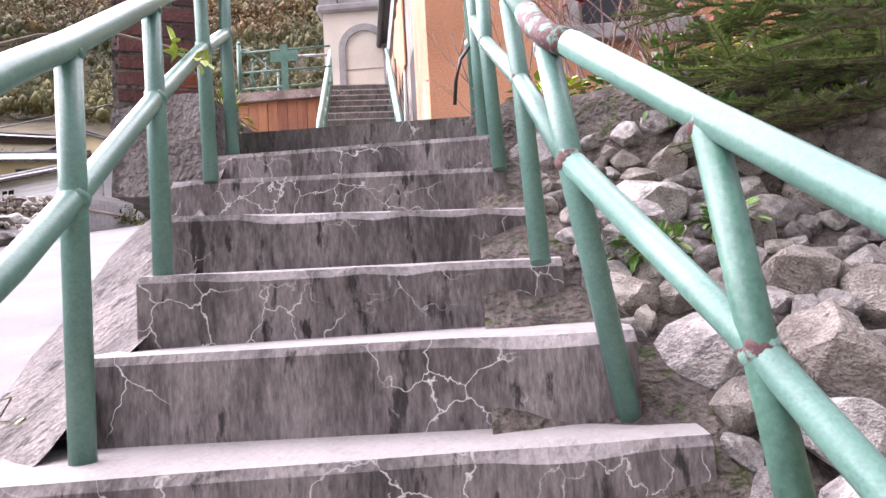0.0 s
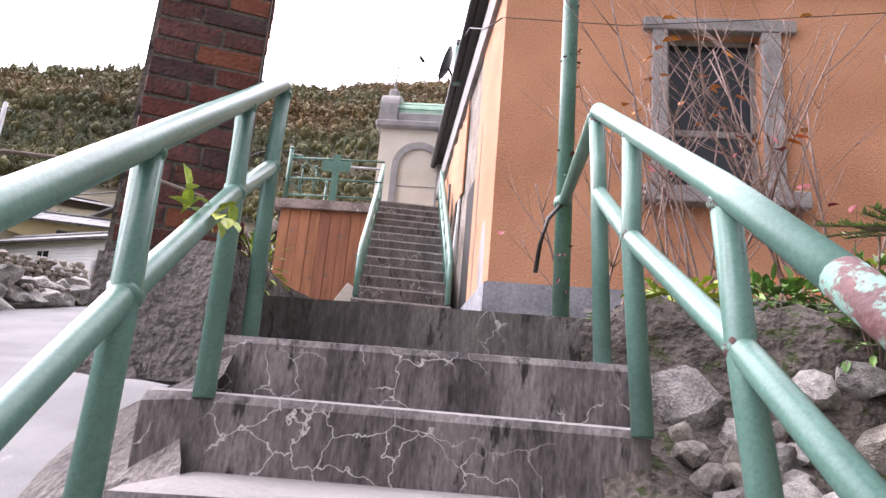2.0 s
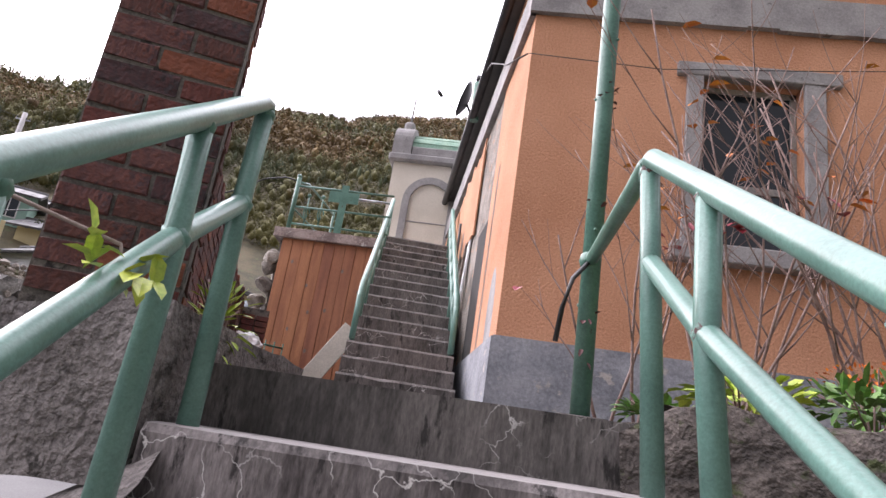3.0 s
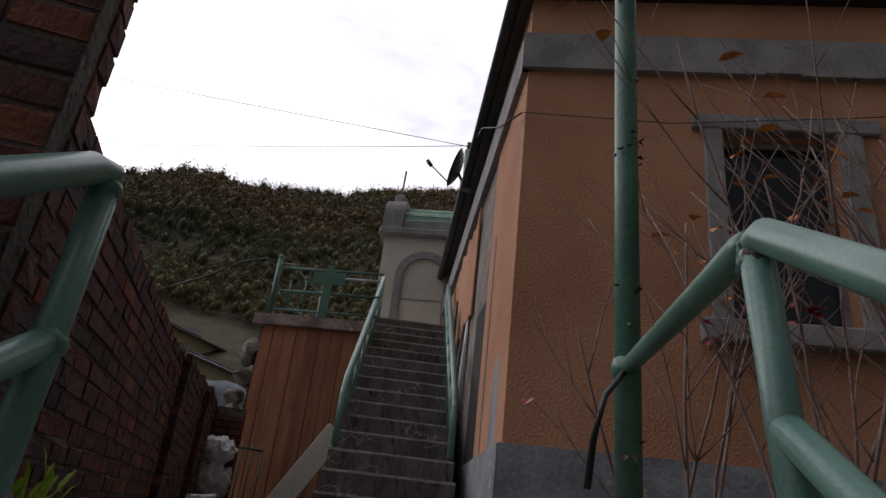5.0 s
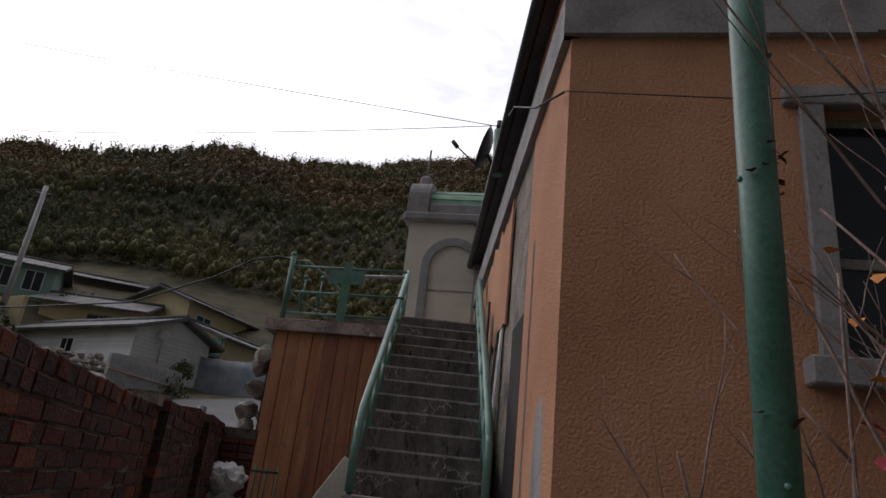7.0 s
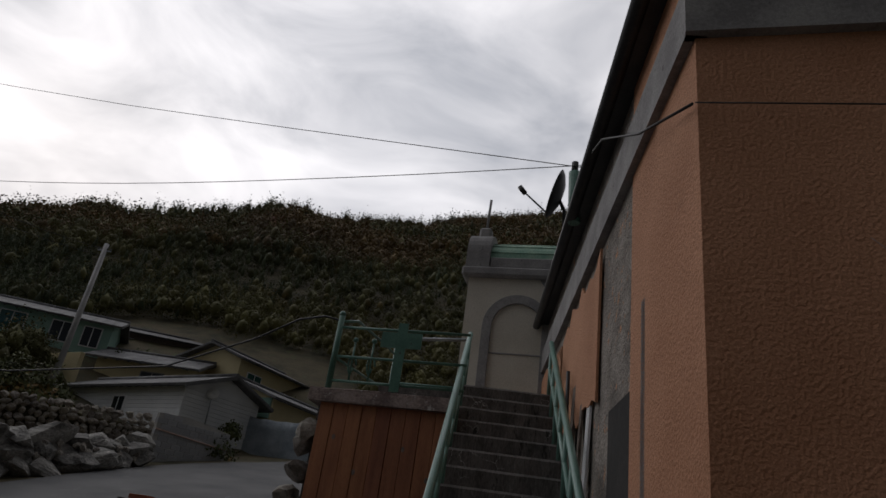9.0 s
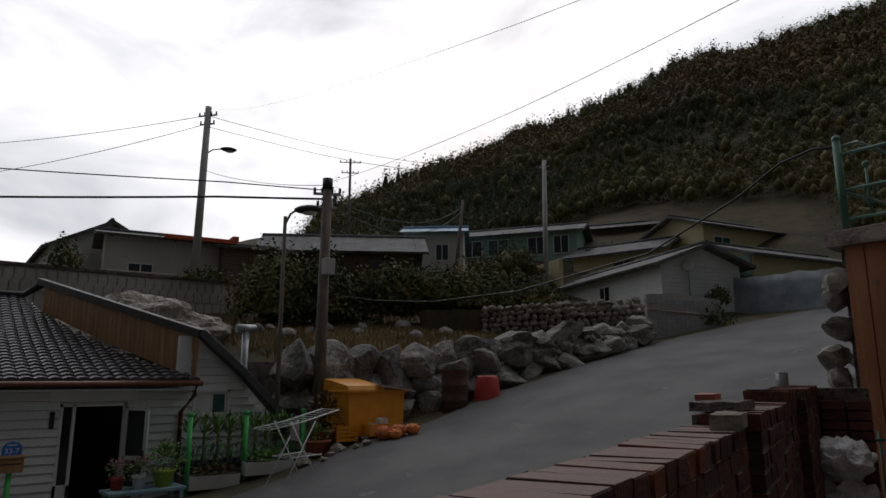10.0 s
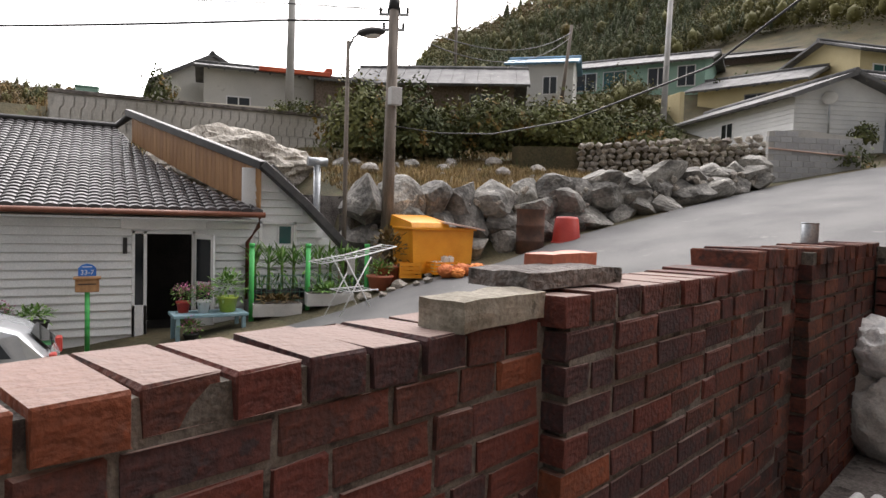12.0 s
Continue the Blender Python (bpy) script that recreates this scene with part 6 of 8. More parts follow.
part("rim", lathe([(0.375, 0.0), (0.385, 0.02), (0.375, 0.04), (0.35, 0.04)], 24), REDP, tub)
tyre = thing("tray", "black plastic tray on the ground", "tray", (-13.9, 13.35, interp(ROAD_Z, 13.35) + 0.06))
part("body", lathe([(0.2, 0), (0.24, 0.08), (0.22, 0.08), (0.18, 0.02)], 18), BLACKPL, tyre)

# ---- parked car ----
car = thing("car", "silver hatchback parked nose-in before the house", "car", (-12.55, 3.3, -2.1), 0)
prof = [(-2.0, 0.30), (-2.02, 0.62), (-1.85, 0.80), (-1.0, 0.93), (-0.45, 1.30), (0.2, 1.45), (1.0, 1.44), (1.45, 1.30), (1.78, 0.98), (1.88, 0.75), (1.90, 0.35), (1.85, 0.22), (-1.95, 0.22)]
cbm = bmesh.new()
rings = []
for f in (-1, -0.96, -0.7, 0, 0.7, 0.96, 1):
    ring = []
    for y, z in prof:
        taper = 0.86 - 0.16 * max(0, z - 0.85) / 0.6
        edge = 0.03 * (abs(f) ** 6)
        ring.append(cbm.verts.new((f * taper, y * (1 - edge), z - edge * (z > 0.8) * 1.2)))
    rings.append(ring)
n = len(prof)
for u, v in zip(rings, rings[1:]):
    for k in range(n):
        q = cbm.faces.new((u[k], u[(k + 1) % n], v[(k + 1) % n], v[k]))
        q.smooth = True
cbm.faces.new(rings[0])
cbm.faces.new(rings[-1][::-1])
part("body", cbm, CARPAINT, car)
part("rear_window", prism([(-0.56, 0), (0.56, 0), (0.50, 0.36), (-0.50, 0.36)], basis((0, 1.805, 1.0), (-1, 0, 0), (0, -0.33, 0.33)), 0.012), CAR_GLASS, car)
part("windscreen", prism([(-0.60, 0), (0.60, 0), (0.54, 0.56), (-0.54, 0.56)], basis((0, -0.97, 0.965), (1, 0, 0), (0, 0.55, 0.36)), 0.012), CAR_GLASS, car)
for sx in (-1, 1):
    sw = prism([(-0.75, 0.0), (1.35, 0.0), (1.15, 0.30), (0.75, 0.42), (-0.1, 0.42), (-0.35, 0.30)], basis((sx * 0.838, 0, 0.95), (0, 1, 0), (-sx * 0.22, 0, 1)), 0.012 * sx)
    part("side_window", sw, CAR_GLASS, car)
    part("tail_light", boxed(sx * 0.70 - 0.08, sx * 0.70 + 0.08, 1.80, 1.90, 0.72, 0.98, 0.02), REDP, car)
    mir = part("mirror", boxed(sx * 0.95 - 0.09, sx * 0.95 + 0.09, -0.62, -0.52, 0.92, 1.04, 0.02), BLACKPL, car)
    for wy in (-1.25, 1.2):
        w = lathe([(0.2, -0.1), (0.30, -0.1), (0.32, -0.06), (0.32, 0.06), (0.30, 0.1), (0.2, 0.1)], 22)
        w.transform(Matrix.Translation((sx * 0.78, wy, 0.32)) @ Matrix.Rotation(radians(90), 4, "Y"))
        wheel = part("wheel", w, BLACKPL, car)
        rm = lathe([(0.19, -0.08), (0.2, 0.0), (0.19, 0.095), (0.05, 0.1)], 18)
        rm.transform(Matrix.Translation((sx * 0.78, wy, 0.32)) @ Matrix.Rotation(radians(90), 4, "Y"))
        part("rim", rm, STEEL, wheel)
part("roof_rail", tubed([(0.60, -0.3, 1.42), (0.60, 1.1, 1.42)], 0.018, 8), BLACKPL, car)
part("roof_rail", tubed([(-0.60, -0.3, 1.42), (-0.60, 1.1, 1.42)], 0.018, 8), BLACKPL, car)
part("wiper", tubed([(0.1, 1.83, 1.02), (-0.35, 1.80, 1.06)], 0.012, 6), BLACKPL, car)
part("bumper", boxed(-0.80, 0.80, 1.84, 1.96, 0.30, 0.62, 0.05), CARPAINT, car)

# ---- poles, lamps and cables ----
def pole(name, label, at, h, r, mat, lean=(0, 0), arms=(), lamp=None):
    t = thing(name, label, "pole", at)
    part("shaft", tubed([(0, 0, -0.5), (lean[0], lean[1], h)], r, 12, r * 0.72), mat, t)
    for z, l, a in arms:
        d = Vector((math.cos(radians(a)), math.sin(radians(a)), 0)) * l / 2
        c = Vector((lean[0] * z / h, lean[1] * z / h, z))
        arm = part("crossarm", tubed([c - d, c + d], 0.04, 6), STEEL, t)
        for q in (-0.9, -0.35, 0.35, 0.9):
            part("insulator", tubed([c + d * q, c + d * q + Vector((0, 0, 0.16))], 0.035, 8), BLACKPL, arm)
    if lamp:
        z, (dx, dy), l = lamp
        c = Vector((lean[0] * z / h, lean[1] * z / h, z))
        e = c + Vector((dx, dy, 0)) * l + Vector((0, 0, 0.35))
        part("lamp_arm", tubed([c, c + Vector((dx, dy, 0)) * l * 0.45 + Vector((0, 0, 0.26)), e], 0.03, 8), STEEL, t)
        hd = bmesh.new()
        bmesh.ops.create_uvsphere(hd, u_segments=14, v_segments=8, radius=1)
        hd.transform(Matrix.Translation(e + Vector((dx, dy, 0)) * 0.28) @ Matrix.Rotation(math.atan2(dy, dx), 4, "Z") @ Matrix.Diagonal((0.36, 0.16, 0.11, 1)))
        head = part("lamp_head", hd, BLACKPL, t, smooth=True)
        hb = bmesh.new()
        bmesh.ops.create_uvsphere(hb, u_segments=12, v_segments=6, radius=1)
        hb.transform(Matrix.Translation(e + Vector((dx, dy, 0)) * 0.32 + Vector((0, 0, -0.06))) @ Matrix.Rotation(math.atan2(dy, dx), 4, "Z") @ Matrix.Diagonal((0.22, 0.12, 0.09, 1)))
        part("lamp_bowl", hb, PAPERW, head, smooth=True)
    return t


p1 = pole("utility_pole", "brown weathered utility pole beside the grit bin", (-15.24, 11.72, -0.2), 6.3, 0.16, POLE_M, (0.05, 0.04), ((5.95, 0.7, 60), (5.6, 0.5, 60)))
part("transformer_box", boxed(0.12, 0.36, -0.1, 0.16, 3.85, 4.25, 0.01), POLE_C, p1, "grey junction box")
part("pole_cap", tubed([(0.05, 0.04, 6.05), (0.05, 0.04, 6.35)], 0.135, 10), BLACKPL, p1)
pole("street_lamp", "slim grey street lamp with a curved arm", (-15.35, 10.72, -0.5), 5.5, 0.06, POLE_M, (0, 0), (), (5.3, (0.75, 0.66), 0.3))
pole("utility_pole", "tall pale concrete utility pole with a street lamp", (-28.6, 12.65, 4.4), 8.4, 0.19, POLE_C, (0.05, 0.1), ((8.0, 0.9, 40), (7.6, 0.7, 40)), (6.2, (0.3, 0.95), 0.7))
pole("utility_pole", "grey concrete utility pole beside the white bungalow", (-26.4, 31.5, 5.6), 8.7, 0.17, POLE_C, (-0.1, 0.3), ((8.3, 0.7, 20),))
pole("street_lamp", "distant slim street lamp on the slope", (-40, 47, 11), 6.0, 0.09, POLE_C, (0, 0), (), (4.0, (0.9, 0.4), 0.8))
pole("utility_pole", "short leaning dark pole among the roofs", (-26.6, 25.0, 6.2), 4.3, 0.1, POLE_M, (0.4, 0.3))
thin = pole("utility_pole", "distant pole with crossarms beyond the brown pole", (-42, 27.5, 8), 9.3, 0.12, POLE_M, (0, 0), ((9.0, 1.6, 60), (8.2, 1.3, 60)))


def cable(label, a, b, sag, r=0.012, group="overhead cables"):
    a, b = Vector(a), Vector(b)
    n = 18
    pts = [a + (b - a) * (k / n) - Vector((0, 0, 4 * sag * (k / n) * (1 - k / n))) for k in range(n + 1)]
    ob = part("cable", tubed(pts, r, 5), CABLE)
    return tagged(ob, label, "cable", group)


cable("thick black overhead cable beside the road", (-15.2, 11.75, 5.62), (-29, -8.5, 5.8), 0.25, 0.03)
cable("slim black overhead cable beside the road", (-15.2, 11.75, 5.85), (-28, -7.5, 7.4), 0.25, 0.016)
cable("thin black wire strung between poles", (-28.55, 12.7, 12.4), (-42, 0.3, 12.0), 0.4, 0.014)
cable("thin black wire strung between poles", (-28.55, 12.7, 12.0), (-50, -3, 11.2), 0.8, 0.014)
cable("thin black wire strung between poles", (-28.55, 12.7, 12.4), (-26.5, 31.8, 14.0), 0.9, 0.012)
cable("thin black wire strung between poles", (-28.55, 12.7, 11.9), (-26.5, 31.8, 13.6), 0.9, 0.012)
cable("thin black wire strung between poles", (-28.5, 12.7, 9.9), (-15.2, 11.8, 6.0), 0.25, 0.010)
cable("service wire to the orange building", (-15.2, 11.75, 6.05), tuple(side(2.72, 0.16) + Vector((0, 0, 4.5))), 0.25, 0.0045)
cable("service wire to the orange building", (-62, 24, 27), tuple(side(2.72, 0.16) + Vector((0, 0, 4.48))), 0.9, 0.0045)
cable("sagging wire between two poles", (-15.2, 11.75, 5.7), (-26.2, 25.3, 10.2), 0.8, 0.016)
cable("sagging wire between two poles", (-15.2, 11.75, 5.5), (-26.2, 25.3, 10.0), 1.0, 0.016)
lowc = [(-15.15, 11.8, 3.2), (-13.5, 12.2, 2.95), (-11, 12, 2.72), (-8, 11.4, 2.6), (-5, 10.6, 2.66), (-3.7, 10.2, 2.95), (-3.2, 10.1, 3.16), (-2.9, 10.06, 3.2), (-2.7, 10.05, 3.16)]
tagged(part("cable", tubed(lowc, 0.011, 6), CABLE), "black cable drooping to the platform railing", "cable", "overhead cables")
front_w = [(CX - 0.02, CY - 0.06, 3.10), (1.4, CY - 0.06, 3.06), (2.6, CY - 0.07, 3.16), (4.2, CY - 0.06, 3.33)]
tagged(part("cable", tubed(front_w, 0.004, 5), CABLE), "thin wire strung across the building front", "cable", "overhead cables")
tagged(part("cable", tubed([side(2.72, 0.16) + Vector((0, 0, 4.48)), side(1.6, 0.16) + Vector((0, 0, 4.02)), side(0.7, 0.10) + Vector((0, 0, 3.45)), Vector((CX - 0.03, CY - 0.05, 3.10))], 0.008, 5), CABLE), "wire drooping along the side eaves", "cable", "overhead cables")
stub_c = [(0.735, 4.42, 0.72), (0.66, 4.40, 0.62), (0.625, 4.38, 0.48), (0.61, 4.38, 0.34)]
tagged(part("cable", tubed(stub_c, 0.011, 6), CABLE), "cut black cable end hanging from the pipe", "cable", "overhead cables")

# ---- hillside houses ----
def gable_house(name, label, at, rz, w, d, h, rise, wall_mat, roof_mat, wins=(), over=0.35, trim=None, low=2.5):
    """A house with walls, overhanging gable roof (ridge along its length) and windows on its front face."""
    t = thing(name, label, "house", at, rz, kind="structure")
    wb = bmesh.new()
    prism([(-d / 2, -low), (d / 2, -low), (d / 2, h), (0, h + rise), (-d / 2, h)], basis((-w / 2, 0, 0), (0, 1, 0), (0, 0, 1)), w, wb)
    part("wall", wb, wall_mat, t)
    for s in (-1, 1):
        sl = math.hypot(d / 2, rise)
        rb_ = bmesh.new()
        m = basis((0, 0, h + rise + 0.03), (1, 0, 0), (0, s * d / 2, -rise))
        n = max(4, int(w / 0.5))
        for k in range(n):
            x0 = -w / 2 - over + (w + 2 * over) * k / n
            x1 = x0 + (w + 2 * over) / n
            box(rb_, x0, x1 - 0.03, 0, sl + over, -0.05, 0.06, m=m)
            box(rb_, x1 - 0.06, x1, 0, sl + over, -0.02, 0.11, m=m)
        part("roof", rb_, roof_mat, t)
    part("ridge", tubed([(-w / 2 - over, 0, h + rise + 0.10), (w / 2 + over, 0, h + rise + 0.10)], 0.11, 8), roof_mat, t)
    for (x, z, ww, wh, gl) in wins:
        wi = part("window", boxed(x - ww / 2 - 0.06, x + ww / 2 + 0.06, -d / 2 - 0.05, -d / 2 + 0.02, z - 0.06, z + wh + 0.06), trim or WHITEP, t)
        part("pane", boxed(x - ww / 2, x + ww / 2, -d / 2 - 0.062, -d / 2 - 0.04, z, z + wh), gl, wi)
        part("mullion", boxed(x - 0.025, x + 0.025, -d / 2 - 0.07, -d / 2 - 0.045, z, z + wh), trim or WHITEP, wi)
    return t


wb = gable_house("bungalow", "white siding bungalow with dark tiled roof up the road", (-20.4, 31.6, 5.0), -20, 9.6, 4.0, 1.55, 0.75, SIDING, OLDROOF, [(0.4, 0.35, 0.8, 0.65, GLASS)], 0.5)
for k in range(9):
    part("siding_board", boxed(-4.82, 4.82, -2.03, -1.99, 0.0 + k * 0.17, 0.16 + k * 0.17, 0.006), SIDING, wb)
    part("siding_board", boxed(4.79, 4.83, -2.0, 2.0, 0.0 + k * 0.17, 0.16 + k * 0.17, 0.006), SIDING, wb)
sd = thing("satellite_dish", "pale round satellite dish on the bungalow corner", "satellite dish", (-15.95, 29.1, 6.4))
bm = lathe([(0.02, -0.05), (0.26, 0.02), (0.25, 0.03), (0.02, -0.03)], 18)
bm.transform(Vector((0.5, -0.8, 0.3)).to_track_quat("Z", "Y").to_matrix().to_4x4())
part("reflector", bm, PAPERW, sd)
part("mast", tubed([(-0.05, 0.1, -1.4), (-0.05, 0.08, 0)], 0.03, 8), STEEL, sd)
gable_house("house", "pale yellow two-storey house with grey roof", (-21.3, 43.2, 7.7), 78, 10.0, 4.2, 3.0, 0.75, YELLOW_H, OLDROOF, [(-3.6, 1.4, 1.2, 0.9, GLASS_T), (1.2, 1.6, 0.7, 0.5, GLASS), (3.4, 1.2, 0.9, 0.9, GLASS)], 0.5)
yh2 = gable_house("house", "pale yellow house with mint gable and green awnings", (-16.3, 37.6, 4.9), 78, 9.0, 4.6, 2.6, 0.75, YELLOW_H, OLDROOF, [(2.4, 0.7, 0.55, 0.9, GLASS), (3.2, 0.7, 0.5, 0.9, GLASS)], 0.5)
part("mint_panel", boxed(-4.56, -4.49, -2.2, 2.2, 1.6, 2.55, 0.01), MINT, yh2, "mint green wall panel")
AWN = material("green_striped_awning", (0.12, 0.42, 0.30), (0.25, 0.55, 0.42), 0.5, 0, 2, 30, 0.1)
for k, x in enumerate((-0.2, -2.2)):
    part("awning", tubed([(-4.75, -x * 0.8 - 2.1, 1.85 + 0.05 * k), (-4.75, -x * 0.8 - 0.3, 1.95 + 0.05 * k)], 0.09, 10), AWN, yh2, "rolled green awning")
gable_house("house", "low dark tiled farmhouse above the bungalow", (-25.0, 37.2, 7.2), 15, 5.2, 4.0, 1.9, 0.75, YELLOW_H, OLDROOF, [(0.6, 0.5, 1.2, 0.8, GLASS)], 0.6, OLDWOOD)
gable_house("house", "dark roofed open shed on the upper slope", (-30.5, 43.5, 10.2), 30, 6.5, 4.0, 2.3, 0.6, BARK, BLACKTRIM, [(-1.8, 0.8, 1.2, 1.0, WHITE_H), (0.6, 0.8, 1.2, 1.0, GLASS_T), (2.2, 0.8, 0.9, 1.0, WHITE_H)], 0.5)
mh = gable_house("house", "mint green house with glazed porch and dark roof", (-32.5, 35.8, 8.8), 32, 8.0, 4.0, 2.3, 0.7, MINT, OLDROOF, [(-3.0, 0.9, 1.3, 1.0, GLASS), (-1.2, 0.9, 1.3, 1.0, GLASS_T), (1.4, 0.8, 1.1, 1.1, GLASS), (3.0, 0.8, 0.9, 1.1, GLASS)], 0.5)
gable_house("house", "old farmhouse with sagging grey roof above the bushes", (-30.5, 20.8, 5.3), 58, 7.0, 4.5, 2.1, 1.0, BARK, OLDROOF, [(2.0, 0.7, 1.0, 0.8, GLASS)], 0.7, OLDWOOD)
gable_house("house", "shed with blue sheet roof among the old roofs", (-32.5, 28.3, 7.9), 48, 3.5, 3.0, 2.1, 0.5, WHITE_H, BLUE_R, [(0.5, 0.4, 0.7, 0.9, GLASS)], 0.3)
gable_house("house", "white gabled house on the retaining wall", (-37.0, 10.3, 5.0), 0, 6.0, 4.8, 1.9, 1.3, WHITE_H, OLDROOF, [(-1.5, 0.5, 0.8, 0.8, GLASS)], 0.35)
lowh = gable_house("house", "low white shed with red-edged flat roof", (-31.6, 12.1, 4.7), 82, 4.8, 3.0, 2.3, 0.35, WHITE_H, OLDROOF, [(-1.0, 0.2, 0.9, 0.9, GLASS)], 0.4)
part("red_edge", boxed(-0.2, 2.8, -2.05, -1.9, 2.24, 2.44, 0.02), RED_R, lowh, "red-orange roof edge")
part("red_edge", boxed(2.62, 2.92, -2.0, 1.9, 2.36, 2.62, 0.02), RED_R, lowh, "red-orange roof edge")
part("wall_screen", boxed(-2.3, 0.8, -2.2, -2.05, -0.9, 0.7, 0.02), CREAM, lowh, "cream screen wall")
gable_house("shed", "dark weathered shack beside the white shed", (-30.0, 15.6, 4.6), 80, 3.0, 3.0, 2.1, 0.3, BARK, OLDROOF, [], 0.3, OLDWOOD)
wt = thing("water_tank", "small green water tank on the retaining wall", "water tank", (-28.0, 5.25, 4.7))
part("tank", boxed(-0.36, 0.36, -0.36, 0.36, 0, 0.5, 0.03), MINT, wt)
part("lid", boxed(-0.39, 0.39, -0.39, 0.39, 0.5, 0.56, 0.02), MINT, wt)
yw = part("boundary_wall", boxed(-2.2, 2.2, -0.12, 0.12, -1.2, 1.35, 0.02), YELLOW_H)
yw.matrix_basis = pose(-28.2, 33.2, 7.1, 0, 0, -18)
tagged(yw, "pale yellow boundary wall on the slope", "wall", kind="structure")
tarp = bmesh.new()
tv = []
for i in range(21):
    col = []
    for j in range(6):
        x = i / 20 * 4.6
        col.append(tarp.verts.new((x, 0.10 * noise.noise(Vector((x * 2.2, j * 0.4, 0))), -0.9 + j * 0.42 + (0.12 * noise.noise(Vector((x * 1.5, 5, 0))) if j == 5 else 0))))
    tv.append(col)
for u, v in zip(tv, tv[1:]):
    for j in range(5):
        tarp.faces.new((u[j], v[j], v[j + 1], u[j + 1]))
bmesh.ops.solidify(tarp, geom=tarp.faces[:], thickness=0.05)
tp = part("covered_fence", tarp, material("blue_grey_tarpaulin", (0.30, 0.34, 0.38), (0.46, 0.50, 0.53), 0.5, 0, 2, 20, 0.5), smooth=True)
tp.matrix_basis = pose(-15.7, 31.4, 4.85, 0, 0, 8)
tagged(tp, "grey-blue tarpaulin covering a roadside fence", "fence")

# cement block wall at the bend
blockw = thing("block_wall", "grey cement block wall stepping up the road", "wall", (-14.8, 24.4, 2.9), 0, kind="structure")
bd = Vector((1.05, 2.75, 0)).normalized()
bmx = basis((0, 0, 0), bd, (0, 0, 1))
bmesh_block = bmesh.new()
box(bmesh_block, 0.006, 0.394, 0.006, 0.184, -0.15, 0.0, 0.006)
bme = bpy.data.meshes.new("block")
bmesh_block.to_mesh(bme)
bmesh_block.free()
bme.materials.append(BLOCK)
part("mortar", prism([(0, -0.4), (3.2, 0.6), (3.2, 1.55), (1.2, 1.75), (0.02, 1.66)], bmx @ Matrix.Translation((0, 0, -0.135)), 0.12), CONC_PALE, blockw)
for r in range(10):
    for c in range(8):
        x = c * 0.4 + (0.2 if r % 2 else 0)
        z = -0.2 + r * 0.19
        if z + 0.19 > 1.75 - 0.06 * x or z < 0.3 * x - 0.5 or x > 3.0:
            continue
        piece("block", bme, blockw, bmx @ pose(x, z, 0.0))
part("capping", tubed([bmx @ Vector((0.0, 1.12, 0.03)), bmx @ Vector((3.1, 0.95, 0.03))], 0.03, 6), PINKLID, blockw, "faint pink pipe along the blocks")

# concrete panel retaining wall under the upper houses
retw = thing("retaining_wall", "precast concrete panel retaining wall with ribbed pattern", "retaining wall", (-27.0, 9.5, 3.2), 0, kind="structure")
part("core", boxed(-0.4, -0.02, -5.4, 5.3, -2.5, 1.62), CONC_PALE, retw)
part("coping", boxed(-0.42, 0.06, -5.4, 5.3, 1.62, 1.76, 0.02), CONC, retw, "darker coping")
pan = bmesh.new()
prism([(0.0, 0), (0.28, 0), (0.28, 0.35), (0.40, 0.45), (0.40, 0.78), (0.12, 0.78), (0.12, 0.45), (0.0, 0.35)], basis((0, 0, 0), (0, 1, 0), (0, 0, 1)), 0.05, pan)
pme = bpy.data.meshes.new("panel")
bmesh.ops.recalc_face_normals(pan, faces=pan.faces)
pan.to_mesh(pme)
pan.free()
pme.materials.append(CONC_PALE)
for r in range(3):
    for c in range(33):
        piece("panel", pme, retw, pose(-0.02, -5.35 + c * 0.322, -0.85 + r * 0.81))

# ---- boulder walls, rocks and rubble ----
b_meshes = [stone_mesh("boulder", BOULDER, 100 + k, 0.3, 0.6, 3) for k in range(9)]
s_meshes = [stone_mesh("stone", STONE, 200 + k, 0.25, 0.6, 2) for k in range(8)]
w_meshes = [stone_mesh("stone", STONE_W, 300 + k, 0.25, 0.6, 2) for k in range(7)]
bwall = thing("boulder_wall", "retaining wall of big grey granite boulders along the road", "boulder wall", (-15.2, 17.5, 1.0), 0, kind="structure")
bwi = bwall.matrix_basis.inverted()
rb2 = random.Random(12)
for row in range(3):
    s = 0.0
    while s < 12.2:
        f = s / 12.2
        x, y = -15.5 + 1.3 * f, 11.4 + 12.0 * f
        foot, top = interp(ROAD_Z, y) - 0.1, interp(TERRACE_Z, max(y, 12.4)) + 0.25
        hh = (top - foot) / 3
        size = rb2.uniform(0.8, 1.35)
        z = foot + hh * (row + 0.5) + rb2.uniform(-0.1, 0.1)
        m = pose(x - 0.18 * row + rb2.uniform(-0.1, 0.1), y, z, rb2.uniform(-25, 25), rb2.uniform(-25, 25), rb2.uniform(0, 360)) @ Matrix.Diagonal((size * 1.3, size * 1.3, max(hh * 2.1, 0.9), 1))
        piece("boulder", rb2.choice(b_meshes), bwall, bwi @ m)
        s += size * 0.80
